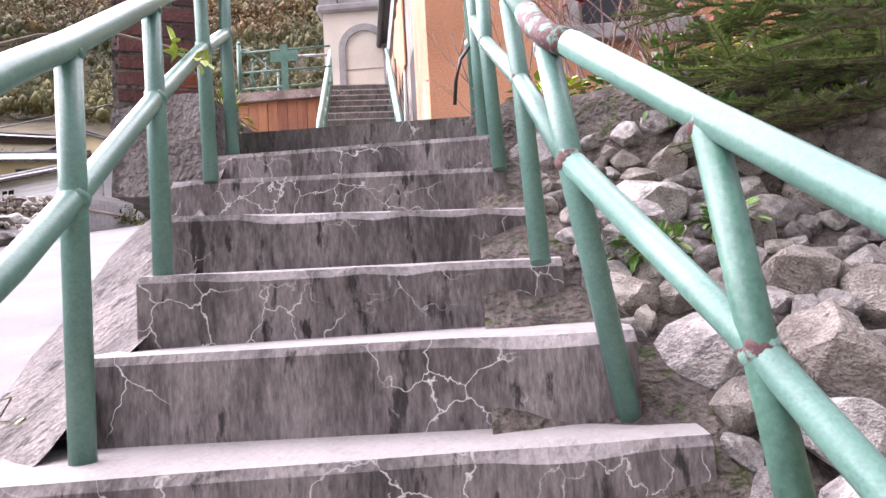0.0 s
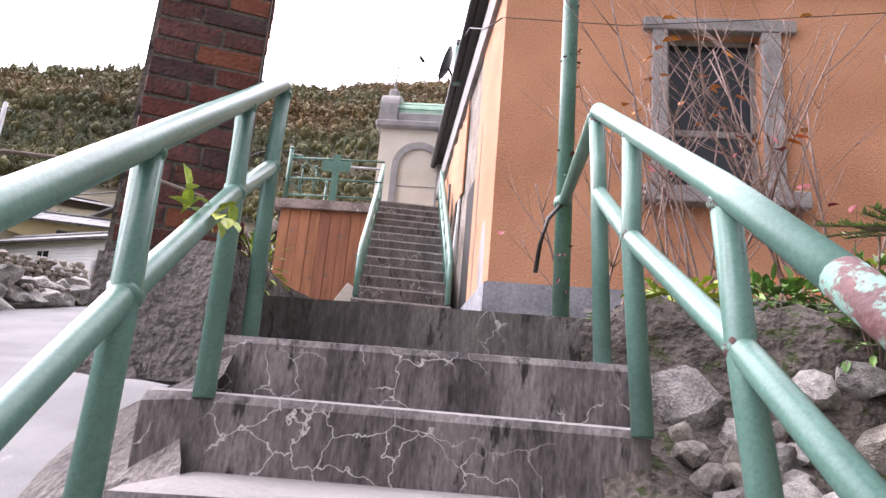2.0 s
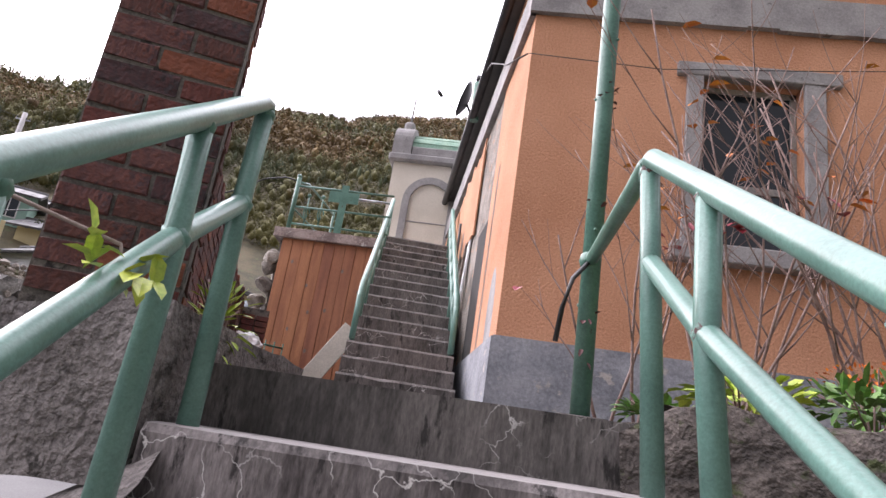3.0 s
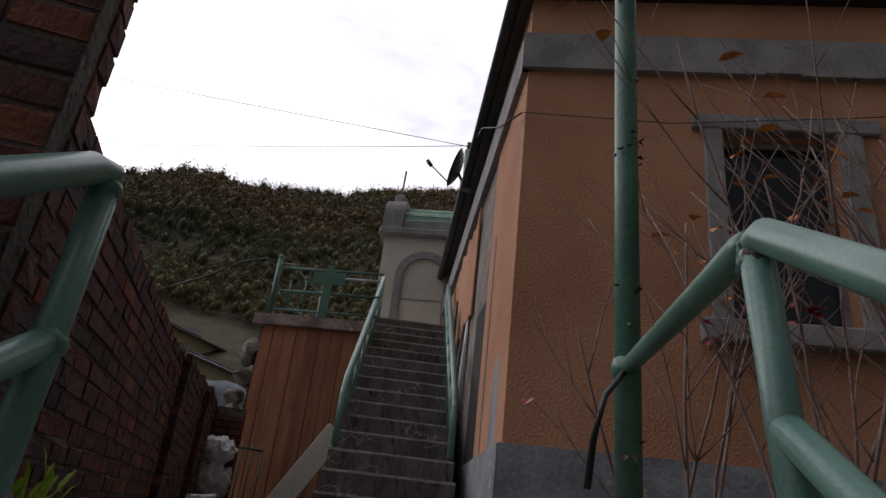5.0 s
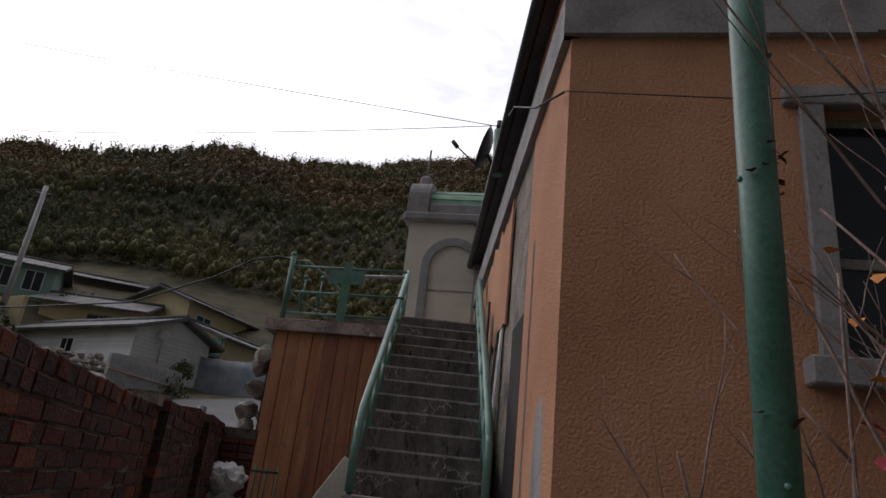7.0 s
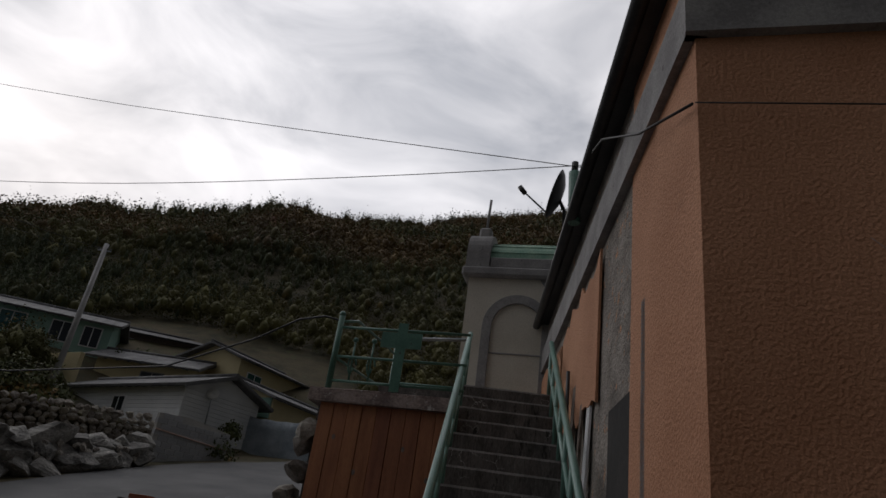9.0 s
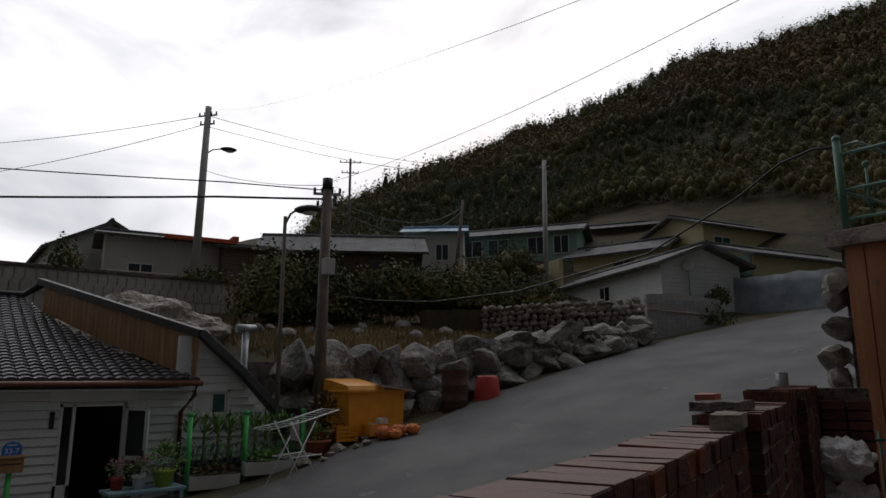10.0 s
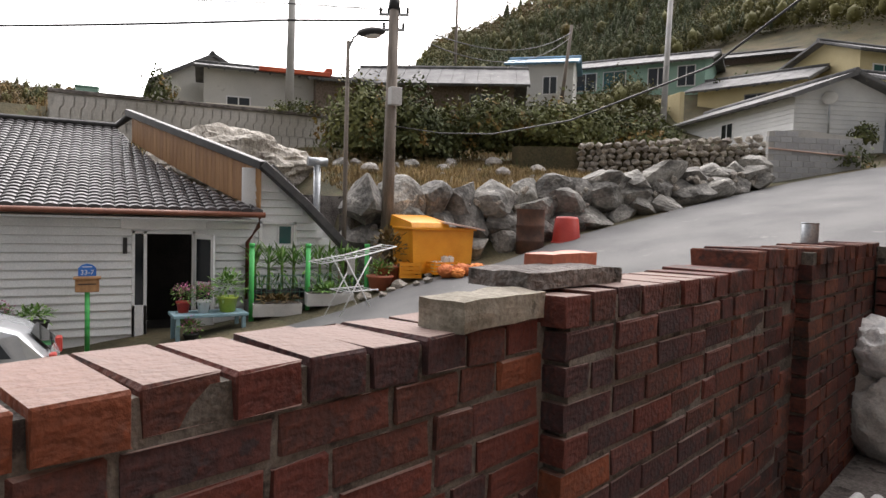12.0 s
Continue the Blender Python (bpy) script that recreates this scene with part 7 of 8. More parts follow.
for k in range(90):
    f = rb2.random()
    x, y = -15.3 + 1.3 * f, 11.4 + 12.0 * f
    foot, top = interp(ROAD_Z, y), interp(TERRACE_Z, max(y, 12.4)) + 0.1
    z = foot + (top - foot) * rb2.random()
    q = rb2.uniform(0.15, 0.32)
    piece("stone", rb2.choice(s_meshes), bwall, bwi @ pose(x - 0.2 * (z - foot) / 2, y, z, rb2.uniform(0, 360), 0, rb2.uniform(0, 360)) @ Matrix.Diagonal((q, q, q, 1)))
part("backing", prism([(-16.6, 11.0), (-15.75, 11.0), (-14.45, 23.6), (-15.2, 23.6)], Matrix.Translation((0, 0, -0.6)), 1.9), BANKMAT, bwall, world=True)
dwall = thing("dry_stone_wall", "rough dry stone wall below the bungalow", "dry stone wall", (-17.5, 23, 3.5), 0, kind="structure")
dwi = dwall.matrix_basis.inverted()
for row in range(6):
    s = 2.2
    while s < 8.4:
        f = s / 8.4
        q = rb2.uniform(0.24, 0.44)
        x, y = -20.6 + 4.8 * f, 18.9 + 6.8 * f
        z0 = interp([(0, 2.9), (1, 3.35)], f)
        m = pose(x, y, z0 + row * 0.21 + rb2.uniform(-0.03, 0.03), rb2.uniform(-20, 20), rb2.uniform(-20, 20), rb2.uniform(0, 360)) @ Matrix.Diagonal((q * 1.15, q * 1.15, 0.30, 1))
        piece("stone", rb2.choice(s_meshes), dwall, dwi @ m)
        s += q * 0.85
part("backing", prism([(-21.2, 19.0), (-20.7, 18.95), (-16.0, 25.7), (-16.2, 29), (-24, 31)], Matrix.Translation((0, 0, 2.3)), 1.75), DRY, dwall, world=True)
for k in range(26):
    x, y = rb2.uniform(-22.5, -17.5), rb2.uniform(12.5, 20.5)
    q = rb2.uniform(0.25, 0.8) if x < -19 else rb2.uniform(0.15, 0.4)
    o = piece("rock", rb2.choice(w_meshes if k % 3 else b_meshes), None, pose(x, y, ground_z(x, y) + q * 0.12, rb2.uniform(-20, 20), 0, rb2.uniform(0, 360)) @ Matrix.Diagonal((q, q, q * 0.8, 1)))
    tagged(o, "loose grey rock lying on the dry grass terrace", "rock", "loose rocks on the terrace")
for k in range(7):
    x, y = -13.35 + rb2.uniform(-0.3, 0.3), 10.6 + k * 0.25
    q = rb2.uniform(0.2, 0.5)
    o = piece("rock", rb2.choice(s_meshes), None, pose(x, y, interp(ROAD_Z, y) + 0.08, rb2.uniform(-20, 20), 0, rb2.uniform(0, 360)) @ Matrix.Diagonal((q, q, q * 0.6, 1)))
    tagged(o, "loose stone at the road edge by the planters", "rock", "loose stones by the planters")
rk = bmesh.new()
bmesh.ops.create_icosphere(rk, subdivisions=5, radius=1)
for v in rk.verts:
    d = v.co.copy()
    r = 1 + 0.30 * noise.noise(d * 1.6) + 0.16 * noise.noise(d * 4 + Vector((3, 0, 0)))
    crag = abs(noise.noise(Vector((d.x * 5, d.y * 5, d.z * 11)))) * 0.16
    v.co = Vector((d.x * 1.5, d.y * 2.5, d.z * 1.25)) * (r - crag)
ro = part("rock_outcrop", rk, ROCK)
ro.matrix_basis = pose(-22.6, 9.6, 2.35, 0, 8, 12)
tagged(ro, "big bare white rock outcrop behind the house", "rock")
tagged(slab("concrete_sheet", "dark grey concrete panel behind the house", "wall panel", pose(-17.4, 10.9, 0.0, 0, 0, 85), 3.2, 0.15, 1.5, CONC, 0.01), kind="structure")
# rubble column of the platform
rcol = thing("rubble_wall", "rough rubble stone wall under the platform side", "rubble wall", (-2.9, 10.9, 0.2), 0, kind="structure")
rci = rcol.matrix_basis.inverted()
for row in range(12):
    for c in range(7):
        q = rb2.uniform(0.22, 0.40)
        z = -0.4 + row * 0.225 + rb2.uniform(-0.04, 0.04)
        out = 0.14 * (1 - row / 11)
        m = pose(-2.86 - out + rb2.uniform(-0.05, 0.05), 10.15 + c * 0.34 + rb2.uniform(-0.05, 0.05), z, rb2.uniform(-20, 20), rb2.uniform(-20, 20), rb2.uniform(0, 360)) @ Matrix.Diagonal((q, q * 1.1, 0.28, 1))
        piece("stone", rb2.choice(s_meshes), rcol, rci @ m)

# ---- bushes on the slope ----
def leaf_cloud(name, label, lumps, mat, n, size, seed):
    rnd = np.random.default_rng(seed)
    quads = []
    for (x, y, z, rx, ry, rz) in lumps:
        d = rnd.normal(size=(n, 3))
        d /= np.linalg.norm(d, axis=1)[:, None]
        d[:, 2] = np.abs(d[:, 2]) * 1.0 - 0.1
        r = rnd.uniform(0.55, 1.08, n)[:, None] * (1 + 0.22 * np.sin(d[:, :1] * 7 + x) * np.cos(d[:, 1:2] * 6 + y))
        c = np.array([x, y, z]) + d * np.array([rx, ry, rz]) * r
        nr = d + rnd.normal(size=(n, 3)) * 0.5
        d1 = np.cross(nr, rnd.normal(size=(n, 3)))
        d1 /= np.linalg.norm(d1, axis=1)[:, None]
        d2 = np.cross(nr, d1)
        d2 /= np.linalg.norm(d2, axis=1)[:, None]
        s = size * rnd.uniform(0.6, 1.3, n)[:, None]
        quads.append(np.stack([c - d1 * s, c + d2 * s * 0.55, c + d1 * s, c - d2 * s * 0.55], 1))
    v = np.concatenate(quads).reshape(-1, 3)
    me = bpy.data.meshes.new(name)
    me.from_pydata(v.tolist(), [], np.arange(len(v)).reshape(-1, 4).tolist())
    me.materials.append(mat)
    return tagged(new(name, me), label, "bushes", kind="stuff")


BUSH = material("olive_bush_leaves", (0.045, 0.060, 0.018), (0.12, 0.125, 0.035), 0.8, 0, 0.35, 4, 0, (0.22, 0.13, 0.03), 0.58, vary=0.3, island=True)
br_ = random.Random(33)
lumps = []
for k in range(26):
    f = k / 25
    x, y = -24.2 + 3.2 * f + br_.uniform(-0.9, 0.9), 13.8 + 12.0 * f + br_.uniform(-0.6, 0.6)
    lumps.append((x, y, interp([(0, 3.4), (0.5, 4.2), (1, 4.5)], f) + br_.uniform(-0.3, 0.3), br_.uniform(1.0, 1.7), br_.uniform(1.0, 1.6), br_.uniform(1.5, 2.6) * (1 - 0.35 * f)))
leaf_cloud("bush_thicket", "dense olive and rust-coloured bushes on the slope", lumps, BUSH, 1500, 0.10, 7)
small = []
for k in range(30):
    y = br_.uniform(25, 40)
    x = br_.uniform(-30, -16)
    if y < 34 and x > -23:
        continue
    small.append((x, y, ground_z(x, y) + 0.1, br_.uniform(0.4, 0.9), br_.uniform(0.4, 0.9), br_.uniform(0.5, 1.1)))
small += [(-14.0, 27.3, 3.7, 0.7, 0.8, 0.9), (-15.2, 30.0, 4.9, 0.5, 0.5, 0.7), (-26.2, 7.5, 4.9, 0.5, 0.6, 1.1), (-26.6, 12.6, 4.9, 0.6, 1.2, 0.5), (-25.0, 14.8, 3.2, 0.7, 0.7, 0.8)]
leaf_cloud("garden_shrubs", "scattered garden shrubs between the houses", small, BUSH, 420, 0.08, 8)


# dry grass on the terrace and road verges
def grass(name, label, n, place, mat, h, seed):
    rnd = random.Random(seed)
    vs, fs = [], []
    for _ in range(n):
        x, y = place(rnd)
        z = ground_z(x, y) - 0.02
        for _ in range(5):
            a, l = rnd.uniform(0, math.tau), h * rnd.uniform(0.5, 1.3)
            dx, dy = math.cos(a), math.sin(a)
            px, py = x + rnd.uniform(-0.08, 0.08), y + rnd.uniform(-0.08, 0.08)
            k = len(vs)
            w = 0.012 + 0.01 * rnd.random()
            vs += [(px - dy * w, py + dx * w, z), (px + dy * w, py - dx * w, z), (px + dx * l * 0.45, py + dy * l * 0.45, z + l)]
            fs.append((k, k + 1, k + 2))
    me = bpy.data.meshes.new(name)
    me.from_pydata(vs, [], fs)
    me.materials.append(mat)
    return tagged(new(name, me), label, "grass", kind="stuff")


STRAW = material("straw_grass", (0.20, 0.14, 0.065), (0.36, 0.26, 0.13), 0.9, 0, 0.5, 6, 0, (0.12, 0.13, 0.05), 0.56, vary=0.3, island=True)
grass("dry_grass", "dry straw-coloured grass on the terrace", 5200, lambda r: (r.uniform(-23, -16.0), r.uniform(11.8, 24)), STRAW, 0.22, 3)
grass("verge_grass", "patchy grass along walls and verges", 1400, lambda r: (r.uniform(-28, -24), r.uniform(3, 24)), STRAW, 0.3, 4)

# ---- stones set in the bank beside the stairs ----
bank_wall = thing("rubble_facing", "pale rubble stones set in the crumbling bank", "rubble wall", (1.4, 2.8, -0.8), 0, kind="structure")
bki = bank_wall.matrix_basis.inverted()
sr = random.Random(77)
placed = []
tries = 0
while len(placed) < 280 and tries < 14000:
    tries += 1
    x = sr.uniform(0.90, 3.0)
    yt = 3.34 - 0.20 * (x - 0.8)
    y = yt - sr.uniform(0.12, 1.75)
    z = bank_z(x, y) + 0.02
    q = sr.choice((0.09, 0.13, 0.18, 0.24, 0.30, 0.36, 0.30))
    edge = interp([(0.0, 1.24), (1.83, 1.12), (2.4, 0.94), (3.0, 0.82)], y)
    if x < edge + q * 0.4 or z > -0.12:
        continue
    if any((x - a) ** 2 + (y - b) ** 2 + (z - c) ** 2 < ((q + r) * 0.36) ** 2 for a, b, c, r in placed):
        continue
    placed.append((x, y, z, q))
    m = pose(x, y + 0.01, z, sr.uniform(-30, 30), sr.uniform(-30, 30), sr.uniform(0, 360)) @ Matrix.Diagonal((q * 1.4, q * 1.1, q * 1.05, 1))
    piece("stone", sr.choice(w_meshes if sr.random() < 0.72 else s_meshes), bank_wall, bki @ m)

# ---- low fir at the bank ----
def fir_branch(bm_w, bm_n, p, d, ln, rnd, level=0):
    d = Vector(d).normalized()
    pts = [Vector(p)]
    n = 7
    for k in range(n):
        d = (d + Vector((rnd.uniform(-0.08, 0.08), rnd.uniform(-0.08, 0.08), -0.02 + 0.03 * level))).normalized()
        pts.append(pts[-1] + d * ln / n)
    tube(bm_w, pts, 0.007 if level == 0 else 0.0035, 5, 0.0025)
    sidev = d.cross(Vector((0, 0, 1))).normalized()
    count = int(ln / 0.0030)
    for k in range(count):
        f = (k + rnd.random()) / count
        i = min(n - 1, int(f * n))
        q = pts[i].lerp(pts[i + 1], f * n - i)
        s = 1 if k % 2 else -1
        dd = (d * 0.55 + sidev * s * rnd.uniform(0.5, 1.0) + Vector((0, 0, rnd.uniform(-0.15, 0.5)))).normalized()
        l = rnd.uniform(0.018, 0.030)
        w = dd.cross(Vector((0, 0, 1))).normalized() * 0.0048
        a, b, c = bm_n.verts.new(q - w), bm_n.verts.new(q + w), bm_n.verts.new(q + dd * l)
        bm_n.faces.new((a, b, c))
    if level < 2:
        for k in range(4 if level == 0 else 2):
            f = 0.25 + 0.7 * k / 4
            i = min(n - 1, int(f * n))
            for s in (-1, 1):
                fir_branch(bm_w, bm_n, pts[i], d * 0.8 + sidev * s * 0.75 + Vector((0, 0, rnd.uniform(-0.1, 0.1))), ln * (0.5 - 0.2 * f) * rnd.uniform(0.8, 1.1), rnd, level + 1)


fir = thing("fir_tree", "low spreading fir with dense green needles on the bank", "fir tree", (2.3, 2.9, -0.2))
fr_ = random.Random(9)
part("trunk", tubed([(2.3, 2.9, -0.4), (2.32, 2.92, 0.0), (2.33, 2.92, 0.18)], 0.03, 8, 0.015), BARK, fir, world=True)
for k in range(34):
    bw, bn = bmesh.new(), bmesh.new()
    a = radians(150 + fr_.uniform(-75, 95))
    z = -0.30 + 0.52 * fr_.random()
    fir_branch(bw, bn, (2.3 + 0.3 * math.cos(a) * fr_.random(), 2.9 + 0.3 * math.sin(a), z), (math.cos(a), math.sin(a), fr_.uniform(-0.12, 0.12)), fr_.uniform(0.65, 1.0), fr_)
    b_ob = part("branch", bw, BARK, fir, world=True)
    part("needles", bn, FIR, b_ob, world=True)

# ---- bare shrubs in the bed before the building ----
def bare_shrub(name, label, base, stems, height, spread, seed, orange, red):
    t = thing(name, label, "shrub", base)
    rnd = random.Random(seed)
    tips = []
    for s in range(stems):
        bm = bmesh.new()
        a = rnd.uniform(0, math.tau)
        d = Vector((math.cos(a) * spread, math.sin(a) * spread * 0.5, 1)).normalized()

        def grow(p, d, ln, r, level):
            pts = [p]
            n = 6
            for k in range(n):
                d = (d + Vector((rnd.uniform(-0.12, 0.12), rnd.uniform(-0.12, 0.12), rnd.uniform(-0.02, 0.08)))).normalized()
                pts.append(pts[-1] + d * ln / n)
            tube(bm, pts, r, 6 if level == 0 else 4, r * 0.45)
            tips.append((pts[-1], d))
            tips.append((pts[4], d))
            if level < 2:
                for q in range(3 if level == 0 else 2):
                    i = rnd.randint(2, n - 1)
                    b = rnd.uniform(0, math.tau)
                    grow(pts[i], (d * 0.8 + Vector((math.cos(b), math.sin(b) * 0.6, rnd.uniform(0, 0.4))) * 0.75).normalized(), ln * rnd.uniform(0.35, 0.6), r * 0.5, level + 1)

        grow(Vector((rnd.uniform(-0.12, 0.12), rnd.uniform(-0.08, 0.08), -0.05)), d, height * rnd.uniform(0.7, 1.05), 0.009, 0)
        part("stem", bm, TWIG, t)
    for mat, count, lab, lo, hi in ((LEAF_O, orange, "orange autumn leaf", 0.75, 1.35), (LEAF_R, red, "crimson leaf", 0.3, 0.8)):
        good = [q for q in tips if lo * height * 0.72 < q[0].z < hi * height * 0.72]
        for k in range(min(count, len(good))):
            p, d = good[rnd.randrange(len(good))]
            bm = bmesh.new()
            leaf(bm, p, (rnd.uniform(-1, 1), rnd.uniform(-1, -0.2), rnd.uniform(-0.6, 0.1)), (0, 0, 1), rnd.uniform(0.06, 0.10), rnd.uniform(0.045, 0.07))
            part("leaf", bm, mat, t, lab)
    return t


bare_shrub("shrub", "nearly leafless shrub with last orange and crimson leaves", (1.45, 4.75, 0.03), 12, 2.0, 0.45, 4, 26, 12)
bare_shrub("shrub", "nearly leafless twiggy shrub by the stucco wall", (2.2, 4.8, 0.05), 12, 2.1, 0.5, 14, 10, 12)
bare_shrub("shrub", "thin leafless shrub close to the tall pipe", (0.98, 4.95, 0.03), 5, 1.4, 0.35, 24, 0, 1)


def herb(name, label, at, r, h, n, mat, seed, ln=0.06, wd=0.035, blossom=None):
    t = thing(name, label, "plant", at)
    rnd = random.Random(seed)
    for k in range(min(9, max(3, n // 18))):
        a = rnd.uniform(0, math.tau)
        sb_ = bmesh.new()
        tube(sb_, [(0, 0, -0.02), (math.cos(a) * r * 0.4, math.sin(a) * r * 0.4, h * 0.6), (math.cos(a) * r * 0.8, math.sin(a) * r * 0.8, h * rnd.uniform(0.7, 1.1))], 0.003, 4)
        part("stem", sb_, TWIG, t)
    part("foliage", foliage(bmesh.new(), (0, 0, h * 0.45), r, n, ln, wd, seed + 5, 0.3, h / r * 0.55), mat, t)
    if blossom:
        part("blossom", foliage(bmesh.new(), (0, 0, h * 0.8), r * 0.9, n // 2, ln * 0.45, wd * 0.8, seed + 9, 1.2, 0.35), blossom, t)
    return t


for k, (x, y, r, h, mat, lab) in enumerate(((1.05, 3.52, 0.16, 0.12, LEAF_Y, "yellow-green creeping plant on the bed edge"), (1.35, 3.46, 0.14, 0.14, LEAF_F, "low green herb on the bed edge"), (1.75, 3.42, 0.2, 0.22, LEAF_Y, "bright yellow-green plant on the bed edge"), (2.2, 3.6, 0.24, 0.28, LEAF_F, "leafy green plant on the bed edge"), (0.95, 4.05, 0.12, 0.08, LEAF_F, "low weeds beside the standing pipe"), (1.25, 4.2, 0.2, 0.12, LEAF_Y, "yellowing weeds under the shrubs"), (1.7, 4.3, 0.25, 0.14, LEAF_F, "green weeds under the shrubs"))):
    herb("herb", lab, (x, y, 0.03), r, h, 110, mat, 50 + k)
herb("flowering_plant", "clump of orange marigolds in the bed", (1.95, 4.55, 0.05), 0.32, 0.36, 260, LEAF_F, 70, 0.05, 0.02, FLOWER_O)
herb("flowering_plant", "clump of orange marigolds in the bed", (2.6, 4.3, 0.06), 0.34, 0.4, 260, LEAF_F, 71, 0.05, 0.02, FLOWER_O)
for k, (x, y, dz, r, h, mat, lab) in enumerate(((1.45, 3.1, 0, 0.12, 0.34, LEAF_F, "drooping leafy plant on the bank face"), (1.62, 3.0, -0.1, 0.12, 0.3, LEAF_F, "drooping leafy plant on the bank face"), (1.17, 2.42, 0.02, 0.10, 0.12, LEAF_F, "small serrated weed between the stones"), (1.45, 2.6, 0.02, 0.08, 0.1, LEAF_F, "small serrated weed between the stones"), (1.36, 1.72, 0.0, 0.14, 0.12, LEAF_Y, "yellowing weeds at the foot of the bank"), (1.55, 1.62, 0.0, 0.14, 0.12, LEAF_Y, "yellowing weeds at the foot of the bank"))):
    herb("herb", lab, (x, y, bank_z(x, y) + dz), r, h, 120, mat, 80 + k, 0.05, 0.028)
herb("fern", "yellow-green fern rooted at the pier foot", (-0.37, 3.40, -0.03), 0.09, 0.22, 120, LEAF_Y, 90, 0.05, 0.014)
herb("herb", "little weeds along the brick wall foot", (-0.62, 4.1, 0.0), 0.10, 0.10, 70, LEAF_F, 91)
herb("herb", "little weeds along the brick wall foot", (-0.85, 4.7, 0.0), 0.12, 0.09, 70, LEAF_F, 92)
herb("herb", "yellow-leaved sapling on the concrete flank", (-0.42, 1.95, -1.22), 0.10, 0.30, 60, LEAF_Y, 93, 0.05, 0.022)

# sprig of fresh leaves caught on the railing and dry twigs
sprig = thing("vine_sprig", "dry vine with a sprig of fresh yellow-green leaves", "vine", (-0.24, 2.68, -0.01))
vine = [(-1.3, 2.2, -0.28), (-1.0, 2.35, -0.05), (-0.7, 2.6, 0.14), (-0.45, 2.65, 0.14), (-0.26, 2.70, 0.09), (-0.22, 2.67, 0.02)]
part("stem", tubed(vine, 0.006, 6, 0.003), BARK, sprig, world=True)
vr_ = random.Random(3)
for k in range(16):
    bm = bmesh.new()
    leaf(bm, (-0.225 + vr_.uniform(-0.06, 0.06), 2.65 + vr_.uniform(-0.05, 0.04), 0.03 + vr_.uniform(-0.05, 0.06)), (vr_.uniform(-1, 1), vr_.uniform(-1, 0.3), vr_.uniform(-0.9, 0.5)), (0, 0, 1), vr_.uniform(0.04, 0.065), vr_.uniform(0.028, 0.04))
    part("leaf", bm, LEAF_Y, sprig, world=True)
for k, pts in enumerate((((-0.62, 2.3, -1.2), (-0.5, 2.45, -0.95), (-0.42, 2.55, -0.80), (-0.33, 2.66, -0.62)), ((-0.75, 1.8, -1.3), (-0.6, 1.95, -1.1), (-0.5, 2.1, -0.92), (-0.49, 2.12, -0.8)), ((-0.8, 2.0, -1.0), (-0.68, 2.05, -0.9), (-0.56, 2.2, -0.85)))):
    tw = part("dry_twig", tubed(pts, 0.006, 5, 0.002), BARK)
    tagged(tw, "dry forked twig against the concrete flank", "twig", "dry twigs by the stairs")

# ---- bricks of the parapet wall, piece by piece ----
def brick_mesh(l, w, h, seed):
    bm = bmesh.new()
    box(bm, 0, l, 0, w, 0, h, 0.0022)
    rnd = random.Random(seed)
    for v in bm.verts:
        v.co += Vector((rnd.uniform(-1, 1), rnd.uniform(-1, 1), rnd.uniform(-1, 1))) * 0.003
    bmesh.ops.recalc_face_normals(bm, faces=bm.faces)
    me = bpy.data.meshes.new("brick")
    bm.to_mesh(me)
    bm.free()
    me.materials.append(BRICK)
    return me


BH, BC = 0.056, 0.068
stretchers = [brick_mesh(0.192, 0.06, BH, k) for k in range(4)]
headers = [brick_mesh(0.092, 0.06, BH, 10 + k) for k in range(4)]
coping = [brick_mesh(0.100, 0.212, 0.062, 20 + k) for k in range(4)]
shortb = [brick_mesh(0.145, 0.06, BH, 30 + k) for k in range(3)]
wr = random.Random(41)
rest_v, rest_f = [], []


def lay(mesh, m, s):
    if s < 4.5:
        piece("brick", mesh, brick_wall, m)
    else:
        k = len(rest_v)
        rest_v.extend([tuple(m @ v.co) for v in mesh.vertices])
        rest_f.extend([tuple(k + i for i in p.vertices) for p in mesh.polygons])


for c in range(-2, 15):
    z = -0.005 + c * BC
    s = SEG3 if c == 14 else PIER_L - 0.02 - (0.1 if c % 2 else 0.0)
    while s < WLEN - 0.02:
        kind_b = wr.random()
        l, pool = (0.192, stretchers) if kind_b < 0.62 else ((0.092, headers) if kind_b < 0.9 else (0.145, shortb))
        if s + l > SEG2 - 0.004 and s < SEG2:
            gap = SEG2 - s - 0.012
            if gap > 0.03:
                lay(headers[c % 4], pose(s, -0.006 if SEG2 == SEG2 else -0.056, z) @ Matrix.Diagonal((gap / 0.092, 1, 1, 1)), s)
            s = SEG2
            continue
        if s + l > SEG3 - 0.004 and s < SEG3:
            gap = SEG3 - s - 0.012
            if gap > 0.03:
                lay(headers[c % 4], pose(s, -0.006 if SEG3 == SEG2 else -0.056, z) @ Matrix.Diagonal((gap / 0.092, 1, 1, 1)), s)
            s = SEG3
            continue
        o = -0.006 + wr.uniform(-0.004, 0.003)
        if s >= SEG2:
            o -= 0.05
        if s >= SEG3:
            o -= 0.05
        zz = z * (1.047 if s >= SEG2 else 1.0)
        if s > PIER_L - 0.16:
            lay(wr.choice(pool), pose(max(s, PIER_L + 0.002) if s < PIER_L else s, o, zz + wr.uniform(-0.002, 0.002), 0, 0, wr.uniform(-0.6, 0.6)), s)
        s += l + 0.013
s = PIER_L + 0.004
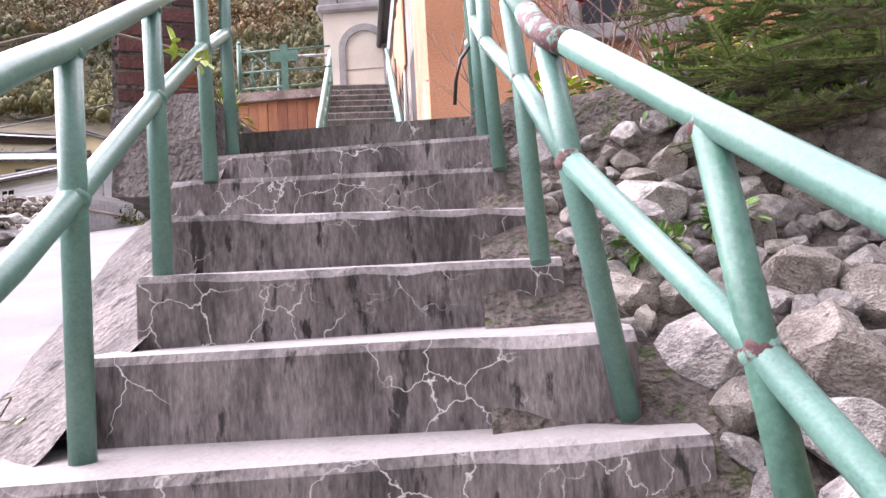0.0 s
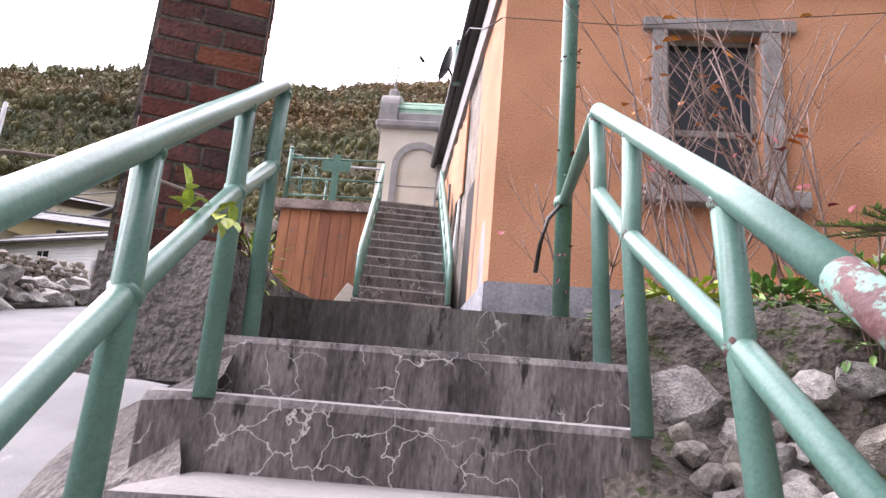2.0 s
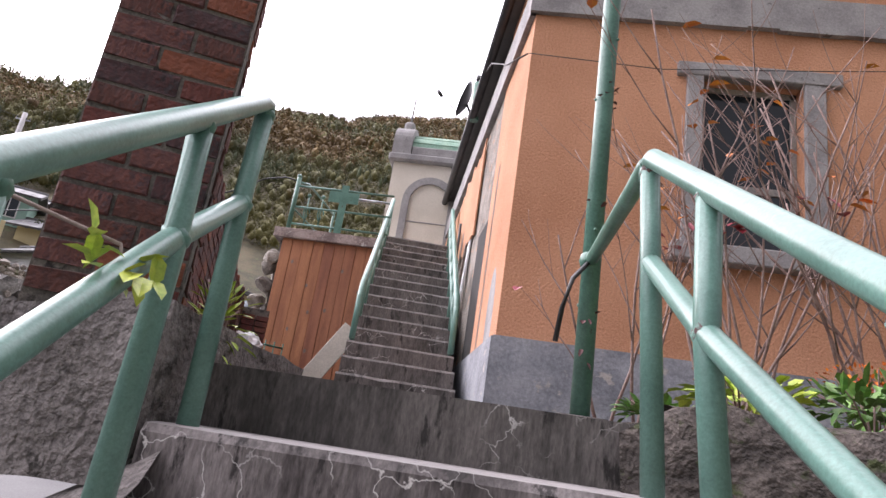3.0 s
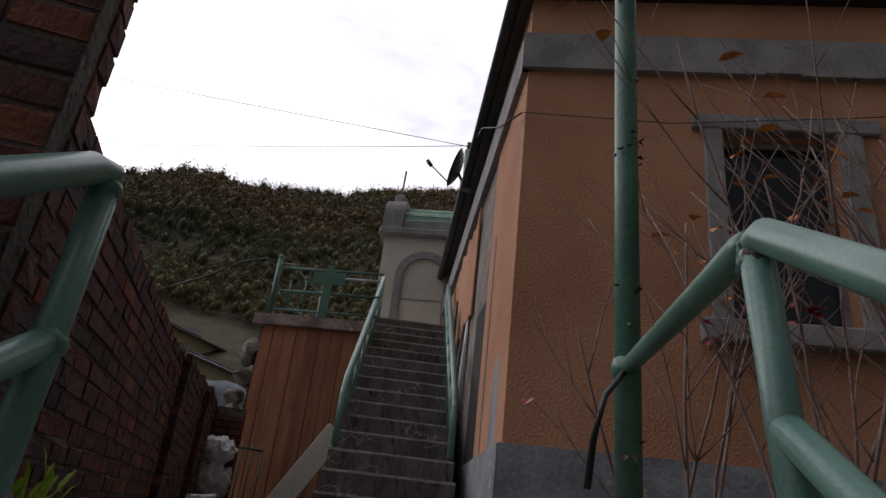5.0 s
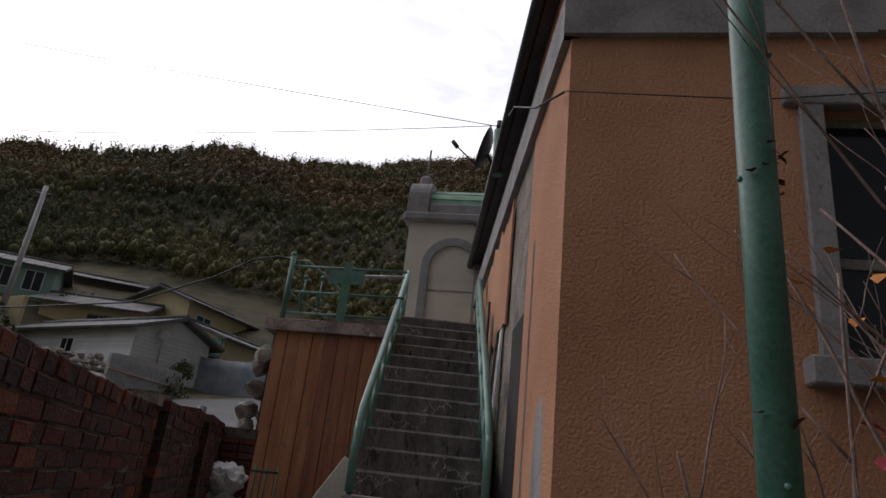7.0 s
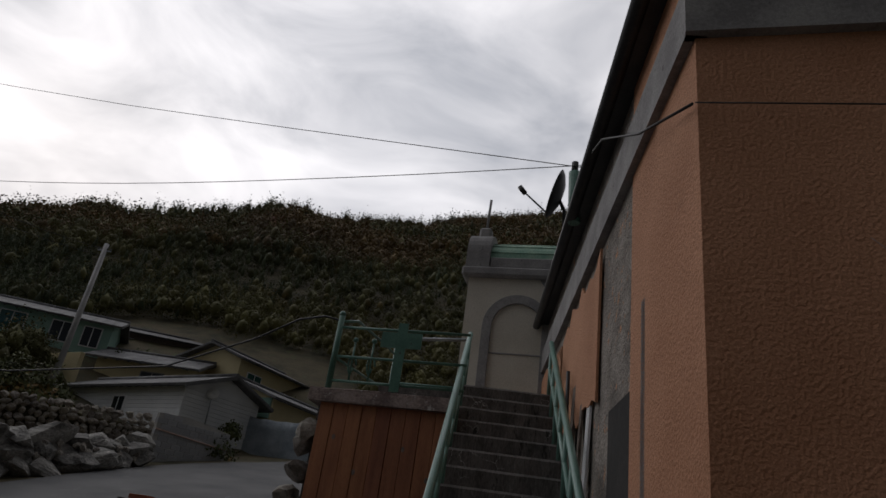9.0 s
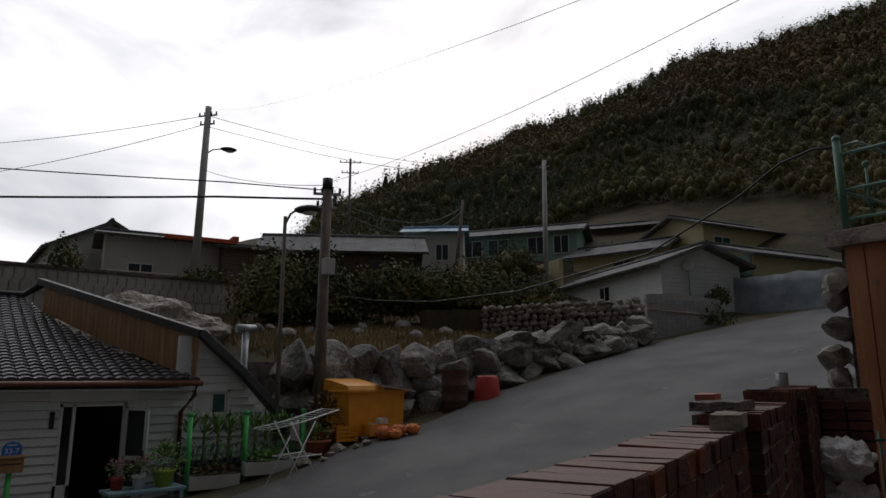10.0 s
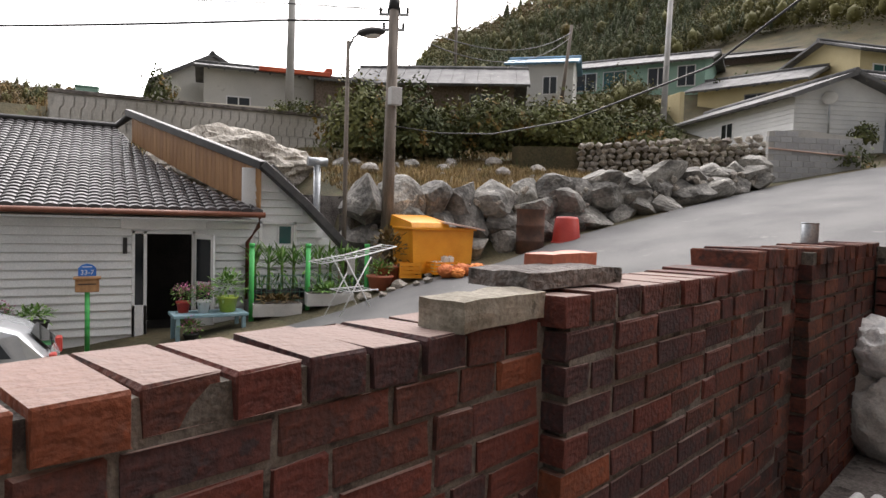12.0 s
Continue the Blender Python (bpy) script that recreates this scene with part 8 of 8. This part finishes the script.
while s < WLEN - 0.1:
    o = -0.006 if s < SEG2 - 0.09 else -0.056
    z = 0.942 if s < SEG2 - 0.09 else 0.987
    if s > SEG3 - 0.5:
        o, z = -0.108 if s > SEG3 - 0.02 else -0.06, 1.046
    lay(wr.choice(coping), pose(s, o + wr.uniform(-0.006, 0.006), z + wr.uniform(-0.003, 0.003), wr.uniform(-0.8, 0.8), wr.uniform(-0.8, 0.8), wr.uniform(-1.5, 1.5)), s)
    s += 0.112
for k in range(5):
    lay(coping[k % 4], pose(SEG3 - 0.5 + k * 0.108, -0.056, 0.987, 0, 0, wr.uniform(-1, 1)), 5)
for c in range(15):
    for k in range(2):
        lay(shortb[k], pose(WLEN - 0.165, -0.27 - k * 0.158 + 0.15, -0.005 + c * BC, 0, 0, -90), 6)
# the taller pier: front face, inner side and back
for c in range(19):
    z = 0.01 + c * BC
    w1, w2 = (0.192, 0.122) if c % 2 else (0.122, 0.192)
    a = 0.003
    for wdt in (w1, w2):
        mesh = stretchers[wr.randrange(4)]
        m = Matrix.Translation((-0.004 + wr.uniform(-0.002, 0.002), PIER_O + a, z)) @ Matrix.Rotation(radians(90), 4, "Z") @ Matrix.Diagonal((wdt / 0.192, -1 * -1.0, 1, 1)) @ Matrix.Translation((0, -0.06, 0))
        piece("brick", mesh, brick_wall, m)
        a += wdt + 0.010
    b0 = 0.064
    piece("brick", headers[wr.randrange(3)], brick_wall, pose(b0, PIER_O - 0.004 + wr.uniform(-0.002, 0.002), z) @ Matrix.Diagonal((0.7, 1, 1, 1)))
for k in range(2):
    piece("brick", coping[k], brick_wall, pose(0.0 + k * 0.066, PIER_O - 0.01, 1.292) @ Matrix.Diagonal((0.65, 1.5, 1, 1)))
rme = bpy.data.meshes.new("brickwork")
rme.from_pydata(rest_v, [], rest_f)
BRICK_I = material("far_wall_brick", (0.026, 0.012, 0.011), (0.13, 0.034, 0.021), 0.8, 0, 7, 60, 0.9, (0.03, 0.018, 0.018), 0.6, vary=0.35, island=True, depth=0.006)
rme.materials.append(BRICK_I)
rob = new("brickwork", rme)
rob.parent = brick_wall
tagged(rob, "far brickwork of the parapet", kind="stuff")


# ---- the slope falls off along the road: lower everything beyond the brick wall onto it ----
def fall(x, y):
    drop = 0.25 - 0.04 * max(1.0, 0.45 * x + 0.89 * y)
    return max(drop, -1.2) * smooth01((-3.2 - x) / 6) * (1 - smooth01((math.hypot(x, y) - 55) / 30))


for ob in [o for o in scene.objects if o.parent is None and o.type in ("MESH", "EMPTY")]:
    if ob.type == "MESH" and ob.matrix_basis == Matrix.Identity(4):
        co = np.empty(len(ob.data.vertices) * 3)
        ob.data.vertices.foreach_get("co", co)
        co = co.reshape(-1, 3)
        if co[:, 0].min() < -3.2:
            co[:, 2] += [fall(x, y) for x, y in co[:, :2].tolist()]
            ob.data.vertices.foreach_set("co", co.ravel())
    else:
        p = ob.matrix_basis.translation
        ob.matrix_basis = Matrix.Translation((0, 0, fall(p.x, p.y))) @ ob.matrix_basis
